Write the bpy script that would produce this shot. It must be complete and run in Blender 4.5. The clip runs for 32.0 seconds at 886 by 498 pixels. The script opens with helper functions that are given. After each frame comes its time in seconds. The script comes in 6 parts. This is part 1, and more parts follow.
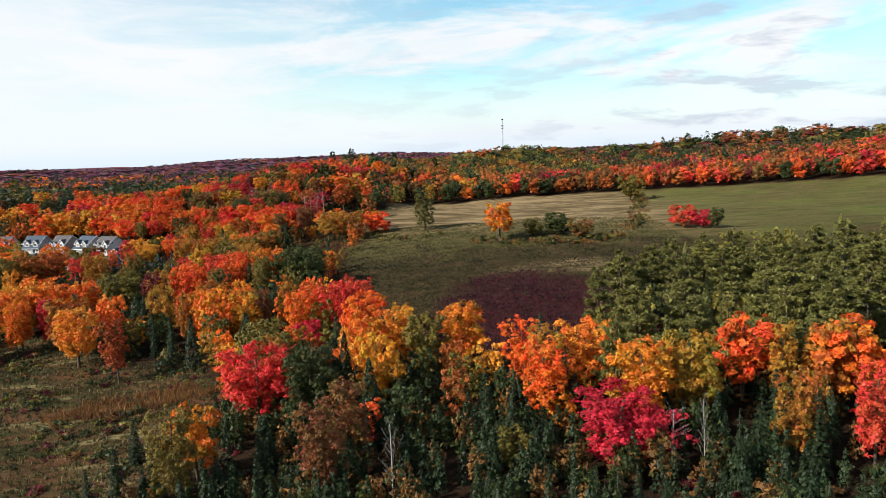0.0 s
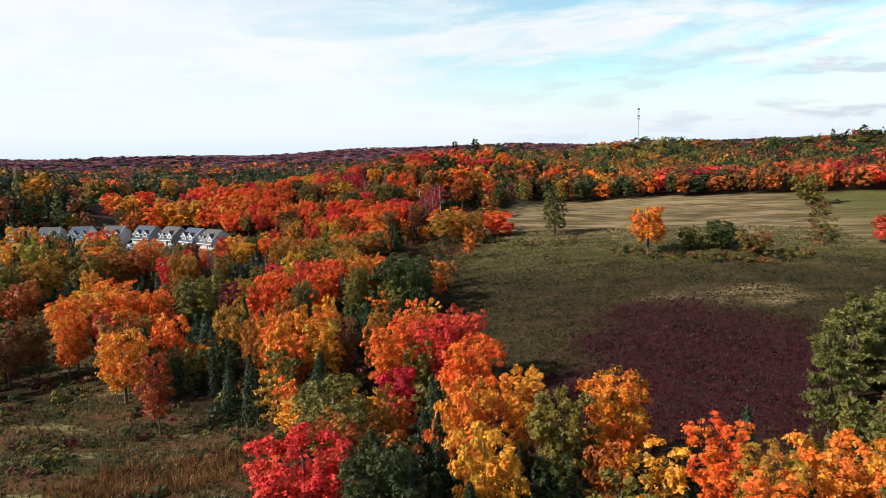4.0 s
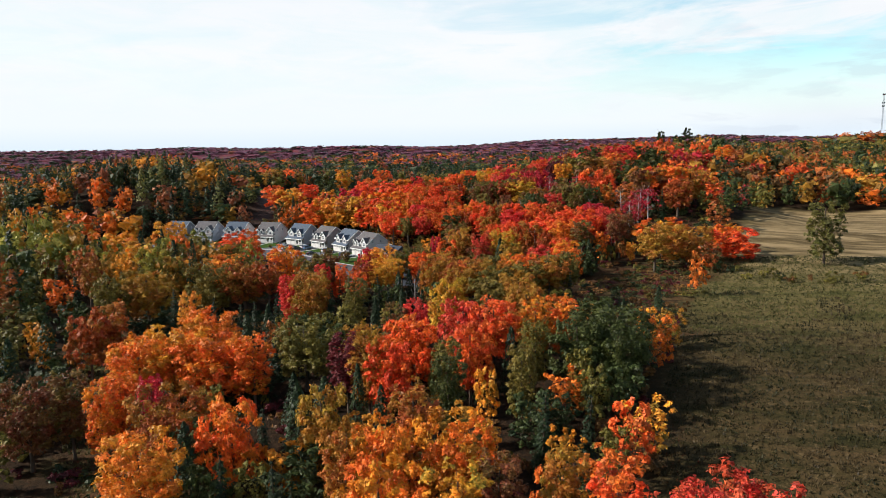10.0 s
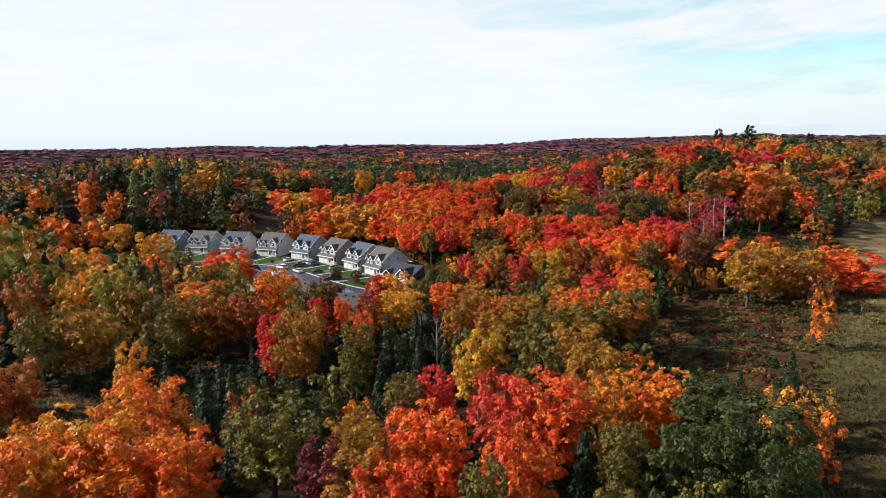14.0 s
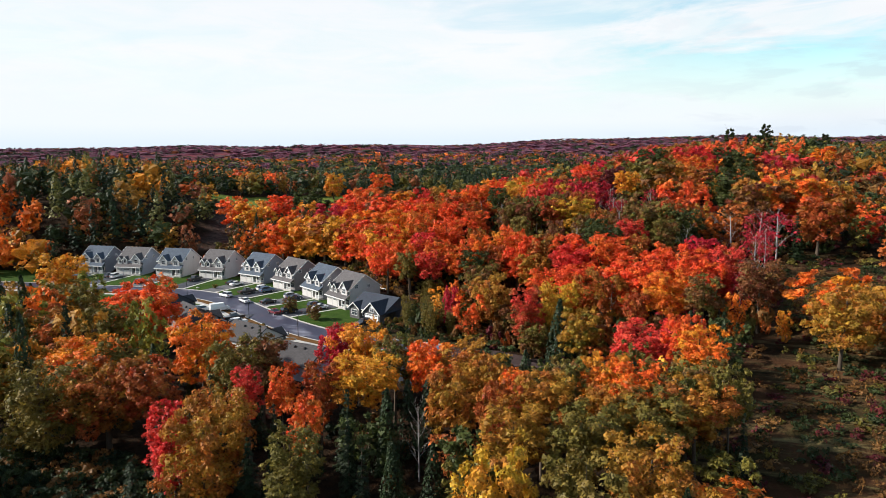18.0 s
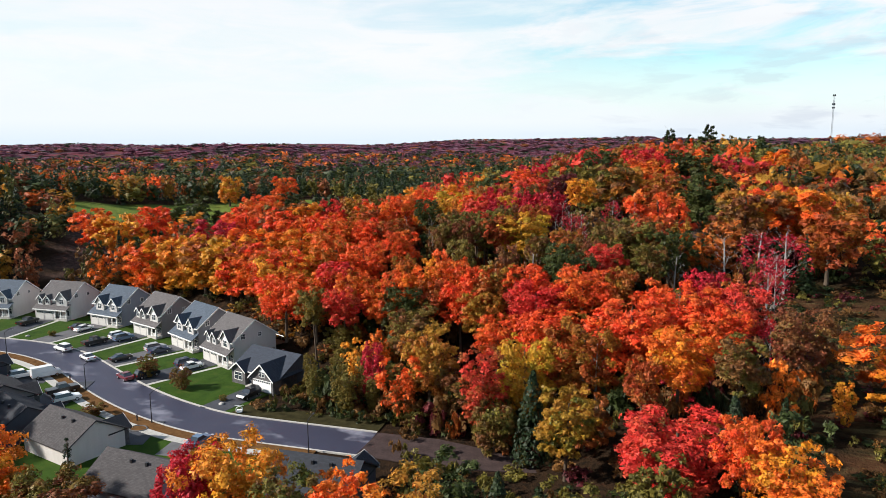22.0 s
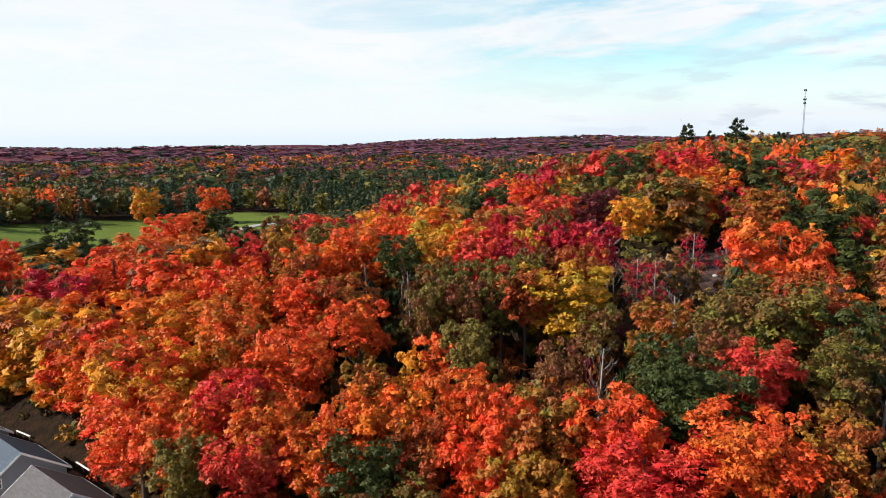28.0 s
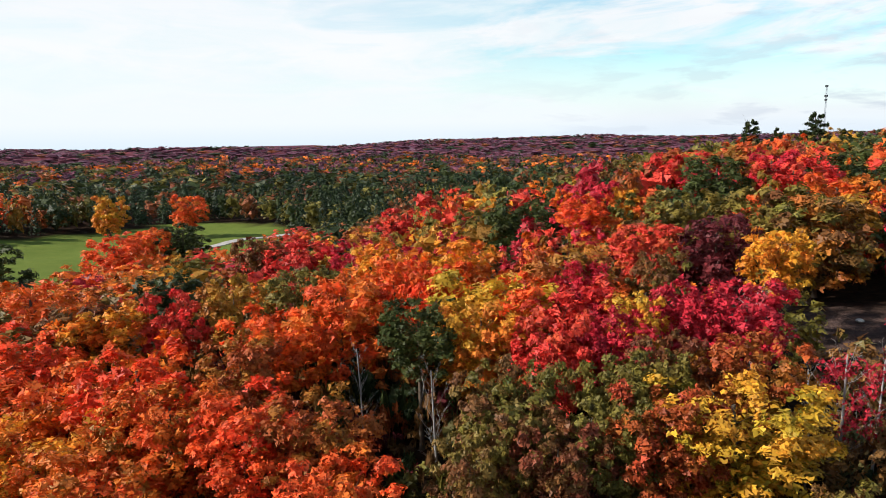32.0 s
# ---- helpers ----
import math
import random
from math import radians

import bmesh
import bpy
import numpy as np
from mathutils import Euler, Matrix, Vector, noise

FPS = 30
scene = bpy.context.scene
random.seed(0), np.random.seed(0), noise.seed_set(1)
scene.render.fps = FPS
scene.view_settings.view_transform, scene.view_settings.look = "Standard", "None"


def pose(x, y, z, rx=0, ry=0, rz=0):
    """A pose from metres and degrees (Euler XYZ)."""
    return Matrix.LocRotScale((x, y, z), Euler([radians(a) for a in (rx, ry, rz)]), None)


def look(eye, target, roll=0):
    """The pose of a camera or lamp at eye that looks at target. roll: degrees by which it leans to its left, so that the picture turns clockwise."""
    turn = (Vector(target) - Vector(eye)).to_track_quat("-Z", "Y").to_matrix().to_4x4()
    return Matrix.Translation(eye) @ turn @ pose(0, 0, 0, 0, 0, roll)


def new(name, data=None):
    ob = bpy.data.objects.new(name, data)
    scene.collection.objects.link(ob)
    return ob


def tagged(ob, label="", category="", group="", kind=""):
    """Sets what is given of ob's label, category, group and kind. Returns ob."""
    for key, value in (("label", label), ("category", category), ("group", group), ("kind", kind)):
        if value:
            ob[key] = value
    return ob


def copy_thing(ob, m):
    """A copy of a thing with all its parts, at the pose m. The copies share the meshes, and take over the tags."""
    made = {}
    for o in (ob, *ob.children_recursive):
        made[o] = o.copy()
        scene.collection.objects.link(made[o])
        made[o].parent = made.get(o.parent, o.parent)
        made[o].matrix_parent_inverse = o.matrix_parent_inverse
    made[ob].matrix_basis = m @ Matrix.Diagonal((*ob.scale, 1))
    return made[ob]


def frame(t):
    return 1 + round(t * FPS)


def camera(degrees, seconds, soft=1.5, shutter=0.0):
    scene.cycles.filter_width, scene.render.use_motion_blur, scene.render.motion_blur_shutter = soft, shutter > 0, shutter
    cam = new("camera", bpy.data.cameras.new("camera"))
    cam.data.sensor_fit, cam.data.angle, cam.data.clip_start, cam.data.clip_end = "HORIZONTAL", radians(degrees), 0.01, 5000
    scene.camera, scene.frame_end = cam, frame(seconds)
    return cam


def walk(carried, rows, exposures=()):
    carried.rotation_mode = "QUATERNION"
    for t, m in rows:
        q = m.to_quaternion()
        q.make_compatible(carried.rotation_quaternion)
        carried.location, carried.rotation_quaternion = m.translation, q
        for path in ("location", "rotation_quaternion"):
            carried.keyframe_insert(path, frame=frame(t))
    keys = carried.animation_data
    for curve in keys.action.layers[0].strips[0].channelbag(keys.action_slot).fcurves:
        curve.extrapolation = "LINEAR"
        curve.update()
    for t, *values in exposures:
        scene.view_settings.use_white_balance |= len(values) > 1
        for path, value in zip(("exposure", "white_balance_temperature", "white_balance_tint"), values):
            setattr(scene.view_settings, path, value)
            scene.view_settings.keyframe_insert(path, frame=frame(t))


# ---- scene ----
cam = camera(65.5, 32.0, soft=0.55)
METRES, EYE, TILT, LEAN, TURN = 370.0, 45.0, -7.7, 2.0, 0.0
ROWS = [
    (0.0, 0.0, 0.0, 0.0, 0.0, 0.0, -0.0),
    (0.5, -0.0003, 0.0152, 0.0023, 1.04, -0.05, -0.21),
    (1.0, -0.0007, 0.0305, 0.0046, 2.15, -0.13, -0.47),
    (1.5, -0.0015, 0.0464, 0.007, 3.42, -0.24, -0.73),
    (2.0, -0.0025, 0.0616, 0.0093, 4.74, -0.32, -0.96),
    (2.5, -0.0038, 0.0775, 0.0116, 6.13, -0.46, -1.21),
    (3.0, -0.0054, 0.0928, 0.0137, 7.46, -0.62, -1.48),
    (3.5, -0.0074, 0.1086, 0.0159, 8.82, -0.79, -1.79),
    (5.5, -0.0195, 0.1698, 0.0236, 14.31, -1.38, -2.63),
    (6.0, -0.0231, 0.1847, 0.0253, 15.63, -1.51, -2.84),
    (6.5, -0.0272, 0.2001, 0.0273, 17.01, -1.64, -3.15),
    (7.0, -0.0317, 0.2149, 0.029, 18.32, -1.76, -3.43),
    (7.5, -0.0365, 0.23, 0.0309, 19.59, -1.9, -3.63),
    (8.0, -0.0415, 0.2444, 0.0326, 20.81, -2.02, -3.8),
    (8.5, -0.0471, 0.2593, 0.0343, 22.08, -2.17, -3.92),
    (9.0, -0.0527, 0.2735, 0.0356, 23.29, -2.28, -4.01),
    (9.5, -0.0588, 0.2881, 0.0374, 24.42, -2.39, -4.17),
    (10.0, -0.0649, 0.302, 0.039, 25.34, -2.49, -4.27),
    (10.5, -0.0716, 0.3164, 0.0406, 26.28, -2.57, -4.38),
    (11.0, -0.0782, 0.33, 0.0422, 26.95, -2.64, -4.49),
    (11.5, -0.0851, 0.3442, 0.0439, 27.11, -2.67, -4.52),
    (12.0, -0.092, 0.3576, 0.0455, 27.1, -2.69, -4.54),
    (12.5, -0.099, 0.371, 0.0472, 27.23, -2.71, -4.57),
    (13.0, -0.1065, 0.3849, 0.0489, 27.53, -2.74, -4.58),
    (13.5, -0.1137, 0.3983, 0.0505, 27.59, -2.76, -4.59),
    (14.0, -0.1213, 0.4123, 0.0522, 27.57, -2.75, -4.58),
    (14.5, -0.1286, 0.4256, 0.0537, 27.56, -2.74, -4.59),
    (16.5, -0.1593, 0.4807, 0.0602, 27.47, -2.74, -4.65),
    (17.0, -0.167, 0.4946, 0.0619, 27.39, -2.73, -4.69),
    (17.5, -0.1745, 0.5078, 0.0634, 26.62, -2.66, -4.68),
    (18.0, -0.1823, 0.5216, 0.0651, 25.72, -2.59, -4.59),
    (18.5, -0.1897, 0.5348, 0.0667, 24.76, -2.52, -4.54),
    (19.0, -0.1975, 0.5485, 0.0684, 23.66, -2.45, -4.51),
    (19.5, -0.2047, 0.5619, 0.0703, 22.65, -2.4, -4.46),
    (20.0, -0.212, 0.5759, 0.0721, 21.64, -2.32, -4.36),
    (20.5, -0.219, 0.5894, 0.0738, 20.65, -2.25, -4.3),
    (21.0, -0.226, 0.6035, 0.0756, 19.65, -2.16, -4.13),
    (21.5, -0.2326, 0.6174, 0.0771, 18.86, -2.08, -4.12),
    (22.0, -0.2392, 0.6317, 0.0789, 18.39, -2.05, -4.11),
    (22.5, -0.2455, 0.6455, 0.0806, 18.34, -2.03, -4.1),
    (23.0, -0.2516, 0.6595, 0.0823, 18.37, -2.01, -4.13),
    (23.5, -0.2577, 0.6741, 0.0843, 18.32, -2.01, -4.13),
    (24.0, -0.2636, 0.688, 0.0859, 17.71, -1.97, -3.97),
    (24.5, -0.2698, 0.7026, 0.0877, 17.0, -1.89, -3.76),
    (25.0, -0.2756, 0.7164, 0.0894, 16.35, -1.85, -3.67),
    (25.5, -0.2815, 0.7309, 0.0913, 15.78, -1.82, -3.56),
    (27.5, -0.3036, 0.7887, 0.0987, 14.8, -1.82, -3.25),
    (28.0, -0.309, 0.8027, 0.1005, 14.72, -1.82, -3.15),
    (28.5, -0.3145, 0.8175, 0.1025, 14.7, -1.84, -3.12),
    (29.0, -0.3198, 0.8317, 0.1044, 14.68, -1.88, -3.17),
    (29.5, -0.3255, 0.8468, 0.1064, 14.65, -1.89, -3.1),
    (30.0, -0.3308, 0.8611, 0.1082, 14.65, -1.9, -2.98),
    (30.5, -0.3364, 0.8759, 0.11, 14.67, -1.89, -2.94),
    (31.0, -0.3419, 0.8901, 0.1119, 14.69, -1.86, -2.9),
    (31.5, -0.3475, 0.9048, 0.1138, 14.71, -1.84, -2.86),
    (32.0, -0.3527, 0.9188, 0.1158, 14.73, -1.82, -2.91),
]
walk(cam, [(t, pose(0, 0, EYE, TILT, LEAN, TURN) @ pose(METRES * x, METRES * y, METRES * z, 90 + pitch, roll, yaw)) for t, x, y, z, yaw, pitch, roll in ROWS])
scene.view_settings.exposure = 0.66

# ---- sky and sun ----
SUN_TO = Vector((-0.76, -0.36, 0.54)).normalized()
world = bpy.data.worlds.new("world")
scene.world = world
world.use_nodes = True
wt = world.node_tree
wt.nodes.clear()


def wnode(kind, **kw):
    n = wt.nodes.new(kind)
    for k, v in kw.items():
        n.inputs[k].default_value = v
    return n


w_out = wnode("ShaderNodeOutputWorld")
w_bg = wnode("ShaderNodeBackground", Strength=0.77)
sky = wnode("ShaderNodeTexSky")
sky.sky_type, sky.sun_disc = "NISHITA", False
sky.sun_elevation = math.asin(SUN_TO.z)
sky.sun_rotation = math.atan2(SUN_TO.x, SUN_TO.y)
sky.air_density, sky.dust_density, sky.ozone_density = 1.0, 0.6, 1.5
sky_dim = wnode("ShaderNodeMix")
sky_dim.data_type, sky_dim.blend_type = "RGBA", "MULTIPLY"
sky_dim.inputs[0].default_value = 1.0
sky_dim.inputs[7].default_value = (0.125, 0.162, 0.150, 1)
geo = wnode("ShaderNodeTexCoord")
sep = wnode("ShaderNodeSeparateXYZ")
wt.links.new(geo.outputs["Generated"], sep.inputs[0])


def wmath(op, a, b=0.0):
    n = wt.nodes.new("ShaderNodeMath")
    n.operation = op
    for i, v in enumerate((a, b)):
        if isinstance(v, (int, float)):
            n.inputs[i].default_value = v
        else:
            wt.links.new(v, n.inputs[i])
    return n.outputs[0]


def wramp(value, stops):
    n = wt.nodes.new("ShaderNodeValToRGB")
    els = n.color_ramp.elements
    while len(els) < len(stops):
        els.new(0.5)
    for e, (p, c) in zip(els, stops):
        e.position, e.color = p, (*c, 1)
    wt.links.new(value, n.inputs[0])
    return n.outputs[0]


# cloud deck: long flat banks, broken by pale blue gaps away from the horizon
comb = wnode("ShaderNodeCombineXYZ")
wt.links.new(sep.outputs[0], comb.inputs[0])
wt.links.new(sep.outputs[1], comb.inputs[1])
wt.links.new(wmath("MULTIPLY", sep.outputs[2], 4.5), comb.inputs[2])


def wnoise(scale, detail, rough, distortion=0.0, off=0.0):
    n = wnode("ShaderNodeTexNoise", Scale=scale, Detail=detail, Roughness=rough, Distortion=distortion)
    m = wnode("ShaderNodeMapping")
    m.inputs["Location"].default_value = (off, off * 0.7, off * 0.3)
    wt.links.new(comb.outputs[0], m.inputs[0])
    wt.links.new(m.outputs[0], n.inputs["Vector"])
    return n.outputs["Fac"]


gap = wramp(wnoise(3.4, 7, 0.60, 0.5, 3.1), [(0.42, (0, 0, 0)), (0.55, (1, 1, 1))])
high = wramp(sep.outputs[2], [(0.03, (0, 0, 0)), (0.12, (1, 1, 1))])
west = wmath("MINIMUM", wmath("MAXIMUM", wmath("ADD", wmath("MULTIPLY", sep.outputs[0], 1.5), 0.95), 0.12), 1.0)
hole = wmath("MULTIPLY", wmath("MULTIPLY", gap, high), west)
deck = wramp(sep.outputs[2], [(0.0, (0.64, 0.74, 0.84)), (0.03, (0.75, 0.80, 0.835)), (0.12, (0.79, 0.81, 0.83)), (0.24, (0.74, 0.775, 0.82)), (0.36, (0.25, 0.31, 0.43)), (1.0, (0.09, 0.135, 0.26))])
mix1 = wnode("ShaderNodeMix")
mix1.data_type = "RGBA"
wt.links.new(hole, mix1.inputs[0])
wt.links.new(sky.outputs[0], sky_dim.inputs[6])
wt.links.new(deck, mix1.inputs[6])
wt.links.new(sky_dim.outputs[2], mix1.inputs[7])
# lavender-grey undersides: small flat puffs low in the east, broad faint ones higher up
puff = wramp(wnoise(9.0, 5, 0.55, 0.25, 11.0), [(0.51, (0, 0, 0)), (0.62, (1, 1, 1))])
veil = wramp(wnoise(2.6, 5, 0.55, 0.4, 23.0), [(0.50, (0, 0, 0)), (0.72, (1, 1, 1))])
east = wmath("MINIMUM", wmath("MAXIMUM", wmath("ADD", wmath("MULTIPLY", sep.outputs[0], 1.6), 0.42), 0.0), 1.0)
shade = wmath("MULTIPLY", wmath("MULTIPLY", wmath("MAXIMUM", puff, wmath("MULTIPLY", veil, 0.5)), east), 0.62)
mix2 = wnode("ShaderNodeMix")
mix2.data_type = "RGBA"
wt.links.new(shade, mix2.inputs[0])
wt.links.new(mix1.outputs[2], mix2.inputs[6])
mix2.inputs[7].default_value = (0.44, 0.50, 0.61, 1)
# faint streaks through the whole deck
streak = wmath("MULTIPLY", wmath("MULTIPLY", wramp(wnoise(6.5, 9, 0.66, 0.5, 41.0), [(0.44, (0, 0, 0)), (0.66, (1, 1, 1))]), high), 0.42)
mix3 = wnode("ShaderNodeMix")
mix3.data_type = "RGBA"
wt.links.new(streak, mix3.inputs[0])
wt.links.new(mix2.outputs[2], mix3.inputs[6])
mix3.inputs[7].default_value = (0.60, 0.755, 0.80, 1)
wt.links.new(mix3.outputs[2], w_bg.inputs[0])
wt.links.new(w_bg.outputs[0], w_out.inputs[0])

sun = new("sun", bpy.data.lights.new("sun", "SUN"))
sun.data.energy, sun.data.angle, sun.data.color = 4.9, radians(3.0), (1.0, 0.955, 0.88)
sun.matrix_world = look((0, 0, 300), Vector((0, 0, 300)) - SUN_TO)

# ---- materials ----


def material(name):
    m = bpy.data.materials.new(name)
    m.use_nodes = True
    m.node_tree.nodes.clear()
    return m, m.node_tree


def nodes(nt, kind, **kw):
    n = nt.nodes.new(kind)
    for k, v in kw.items():
        n.inputs[k.replace("_", " ")].default_value = v
    return n


def mixc(nt, fac, a, b, blend="MIX"):
    n = nt.nodes.new("ShaderNodeMix")
    n.data_type, n.blend_type = "RGBA", blend
    for i, v in ((0, fac), (6, a), (7, b)):
        if isinstance(v, (int, float)):
            n.inputs[i].default_value = v
        elif isinstance(v, tuple):
            n.inputs[i].default_value = (*v, 1)
        else:
            nt.links.new(v, n.inputs[i])
    return n.outputs[2]


def ramp(nt, value, stops):
    n = nt.nodes.new("ShaderNodeValToRGB")
    els = n.color_ramp.elements
    while len(els) < len(stops):
        els.new(0.5)
    for e, (p, c) in zip(els, stops):
        e.position, e.color = p, (*c, 1) if isinstance(c, tuple) else (c, c, c, 1)
    nt.links.new(value, n.inputs[0])
    return n.outputs[0]


def noise_at(nt, scale, detail=3.0, rough=0.55, coord="Object", stretch=None):
    tc = nt.nodes.new("ShaderNodeTexCoord")
    n = nodes(nt, "ShaderNodeTexNoise", Scale=scale, Detail=detail, Roughness=rough)
    src = tc.outputs[coord]
    if stretch:
        m = nt.nodes.new("ShaderNodeMapping")
        m.inputs["Scale"].default_value = stretch
        nt.links.new(src, m.inputs[0])
        src = m.outputs[0]
    nt.links.new(src, n.inputs["Vector"])
    return n.outputs["Fac"]


def finish(nt, colour, rough=0.8, spec=0.2, metal=0.0, bump=None, strength=0.3, dist=0.02):
    b = nodes(nt, "ShaderNodeBsdfPrincipled", Roughness=rough, Metallic=metal)
    b.inputs["Specular IOR Level"].default_value = spec
    if isinstance(colour, tuple):
        b.inputs["Base Color"].default_value = (*colour, 1)
    else:
        nt.links.new(colour, b.inputs["Base Color"])
    if bump is not None:
        bn = nodes(nt, "ShaderNodeBump", Strength=strength, Distance=dist)
        nt.links.new(bump, bn.inputs["Height"])
        nt.links.new(bn.outputs[0], b.inputs["Normal"])
    o = nt.nodes.new("ShaderNodeOutputMaterial")
    nt.links.new(b.outputs[0], o.inputs[0])
    return b


def surface(name, colour, rough=0.8, spec=0.25, metal=0.0, vary=0.25, scale=2.0, fine=25.0, bump=0.15, stretch=None, coord="Object"):
    """A plain surface with stains and grain at two scales and a fine relief."""
    m, nt = material(name)
    big = noise_at(nt, scale, 4, 0.6, coord, stretch)
    small = noise_at(nt, fine, 3, 0.6, coord, stretch)
    dark = tuple(c * (1 - vary) for c in colour)
    lite = tuple(min(1, c * (1 + vary * 0.7)) for c in colour)
    c1 = ramp(nt, big, [(0.3, dark), (0.7, lite)])
    c2 = mixc(nt, 0.35, c1, ramp(nt, small, [(0.3, dark), (0.7, lite)]))
    finish(nt, c2, rough, spec, metal, small, bump, 0.02)
    return m


LEAF = {
    "red": ((0.430, 0.026, 0.020), (0.760, 0.075, 0.042)), "scarlet": ((0.520, 0.061, 0.013), (0.860, 0.150, 0.028)),
    "orange": ((0.550, 0.094, 0.011), (0.870, 0.228, 0.026)), "gold": ((0.540, 0.185, 0.014), (0.840, 0.360, 0.036)),
    "yellow": ((0.440, 0.190, 0.014), (0.720, 0.370, 0.036)), "crimson": ((0.300, 0.010, 0.022), (0.620, 0.032, 0.052)),
    "maroon": ((0.070, 0.010, 0.014), (0.150, 0.024, 0.026)), "rust": ((0.250, 0.054, 0.013), (0.460, 0.125, 0.024)),
    # the purple entry carries the tint of distant haze, not a leaf hue
    "plum_haze": ((0.115, 0.045, 0.080), (0.270, 0.085, 0.120)), "russet": ((0.200, 0.055, 0.030), (0.380, 0.120, 0.040)),
    "lime": ((0.160, 0.150, 0.020), (0.360, 0.310, 0.046)),
    "brown": ((0.112, 0.052, 0.016), (0.240, 0.112, 0.030)), "ochre": ((0.261, 0.113, 0.014), (0.504, 0.243, 0.030)),
    "olive": ((0.086, 0.074, 0.014), (0.207, 0.167, 0.030)), "green": ((0.028, 0.040, 0.010), (0.072, 0.088, 0.019)),
    "darkgreen": ((0.020, 0.032, 0.010), (0.056, 0.072, 0.019)), "lone": ((0.056, 0.062, 0.013), (0.120, 0.120, 0.027)),
    "spruce": ((0.012, 0.023, 0.009), (0.031, 0.050, 0.018)), "pine": ((0.074, 0.080, 0.020), (0.210, 0.192, 0.048)),
}


def leaf_shader(nt, colour, through_light, ragged, bite=0.49):
    """Leaf clumps: soft light through them, and ragged outlines with small gaps."""
    b = nodes(nt, "ShaderNodeBsdfPrincipled", Roughness=0.55)
    b.inputs["Specular IOR Level"].default_value = 0.20
    tr = nt.nodes.new("ShaderNodeBsdfTranslucent")
    mx = nodes(nt, "ShaderNodeMixShader", Fac=through_light)
    o = nt.nodes.new("ShaderNodeOutputMaterial")
    nt.links.new(colour, b.inputs["Base Color"])
    nt.links.new(colour, tr.inputs[0])
    nt.links.new(b.outputs[0], mx.inputs[1])
    nt.links.new(tr.outputs[0], mx.inputs[2])
    cut = nt.nodes.new("ShaderNodeMath")
    cut.operation, cut.inputs[1].default_value = "GREATER_THAN", bite
    nt.links.new(noise_at(nt, ragged, 1.5, 0.6), cut.inputs[0])
    gap = nt.nodes.new("ShaderNodeBsdfTransparent")
    mg = nt.nodes.new("ShaderNodeMixShader")
    nt.links.new(cut.outputs[0], mg.inputs[0])
    nt.links.new(gap.outputs[0], mg.inputs[1])
    nt.links.new(mx.outputs[0], mg.inputs[2])
    nt.links.new(mg.outputs[0], o.inputs[0])


def leaf_material(key):
    """Leaves of one kind of tree: each limb has turned more or less than the next, each tree leans to a neighbouring hue."""
    m, nt = material(key + "_leaves")
    a, b = LEAF[key]
    g = nt.nodes.new("ShaderNodeNewGeometry")
    oi = nt.nodes.new("ShaderNodeObjectInfo")
    br = nt.nodes.new("ShaderNodeAttribute")
    br.attribute_name = "branch"
    mid = tuple((p * 0.45 + q * 0.55) for p, q in zip(a, b))
    stage = nt.nodes.new("ShaderNodeMath")
    stage.operation, stage.inputs[1].default_value = "MULTIPLY_ADD", 0.50
    lean = nt.nodes.new("ShaderNodeMath")
    lean.operation, lean.inputs[1].default_value, lean.inputs[2].default_value = "MULTIPLY_ADD", 0.42, 0.03
    nt.links.new(oi.outputs["Random"], lean.inputs[0])
    nt.links.new(br.outputs["Fac"], stage.inputs[0])
    nt.links.new(lean.outputs[0], stage.inputs[2])
    warm = (min(1, mid[0] * 1.12), mid[1] * 0.58, mid[2])
    cool = (mid[0] * 0.92, min(1, mid[1] * (1.12 if key in ("yellow", "gold", "ochre") else 1.55) + 0.01), mid[2])
    green = (0.22 * mid[0] + 0.035, 0.34 * mid[1] + 0.060, 0.014)
    if key in ("orange", "gold", "scarlet", "rust", "ochre", "yellow", "brown", "red"):
        hue = ramp(nt, stage.outputs[0], [(0.04, green), (0.18, cool), (0.48, mid), (0.90, warm)])
    else:
        hue = ramp(nt, stage.outputs[0], [(0.0, tuple(c * 0.78 for c in mid)), (0.30, mid), (0.85, (mid[0] * 1.25, mid[1] * 1.02, mid[2]))])
    grain = ramp(nt, g.outputs["Random Per Island"], [(0.0, 0.62), (0.5, 0.95), (1.0, 1.28)])
    patch = ramp(nt, noise_at(nt, 3.0, 3, 0.6), [(0.36, 0.72), (0.64, 1.22)])
    tone = mixc(nt, 1.0, mixc(nt, 1.0, hue, grain, "MULTIPLY"), patch, "MULTIPLY")
    leaf_shader(nt, tone, 0.24, 24.0, 0.46)
    return m


LEAVES = {k: leaf_material(k) for k in LEAF}

m_woods, nt = material("mixed_autumn_leaves")
at = nt.nodes.new("ShaderNodeAttribute")
at.attribute_name = "leaf"
g = nt.nodes.new("ShaderNodeNewGeometry")
leaf_shader(nt, mixc(nt, 1.0, at.outputs["Color"], ramp(nt, g.outputs["Random Per Island"], [(0.0, 0.52), (1.0, 1.32)]), "MULTIPLY"), 0.18, 3.6, 0.44)

m_bark = surface("grey_brown_bark", (0.10, 0.075, 0.055), 0.9, 0.1, vary=0.4, scale=1.5, fine=9, bump=0.5, stretch=(1, 1, 0.2))
m_snag = surface("weathered_grey_wood", (0.34, 0.31, 0.29), 0.85, 0.15, vary=0.3, scale=1.2, fine=8, bump=0.4, stretch=(1, 1, 0.2))
m_birch = surface("pale_bark", (0.55, 0.52, 0.47), 0.8, 0.15, vary=0.35, scale=3, fine=14, bump=0.3)

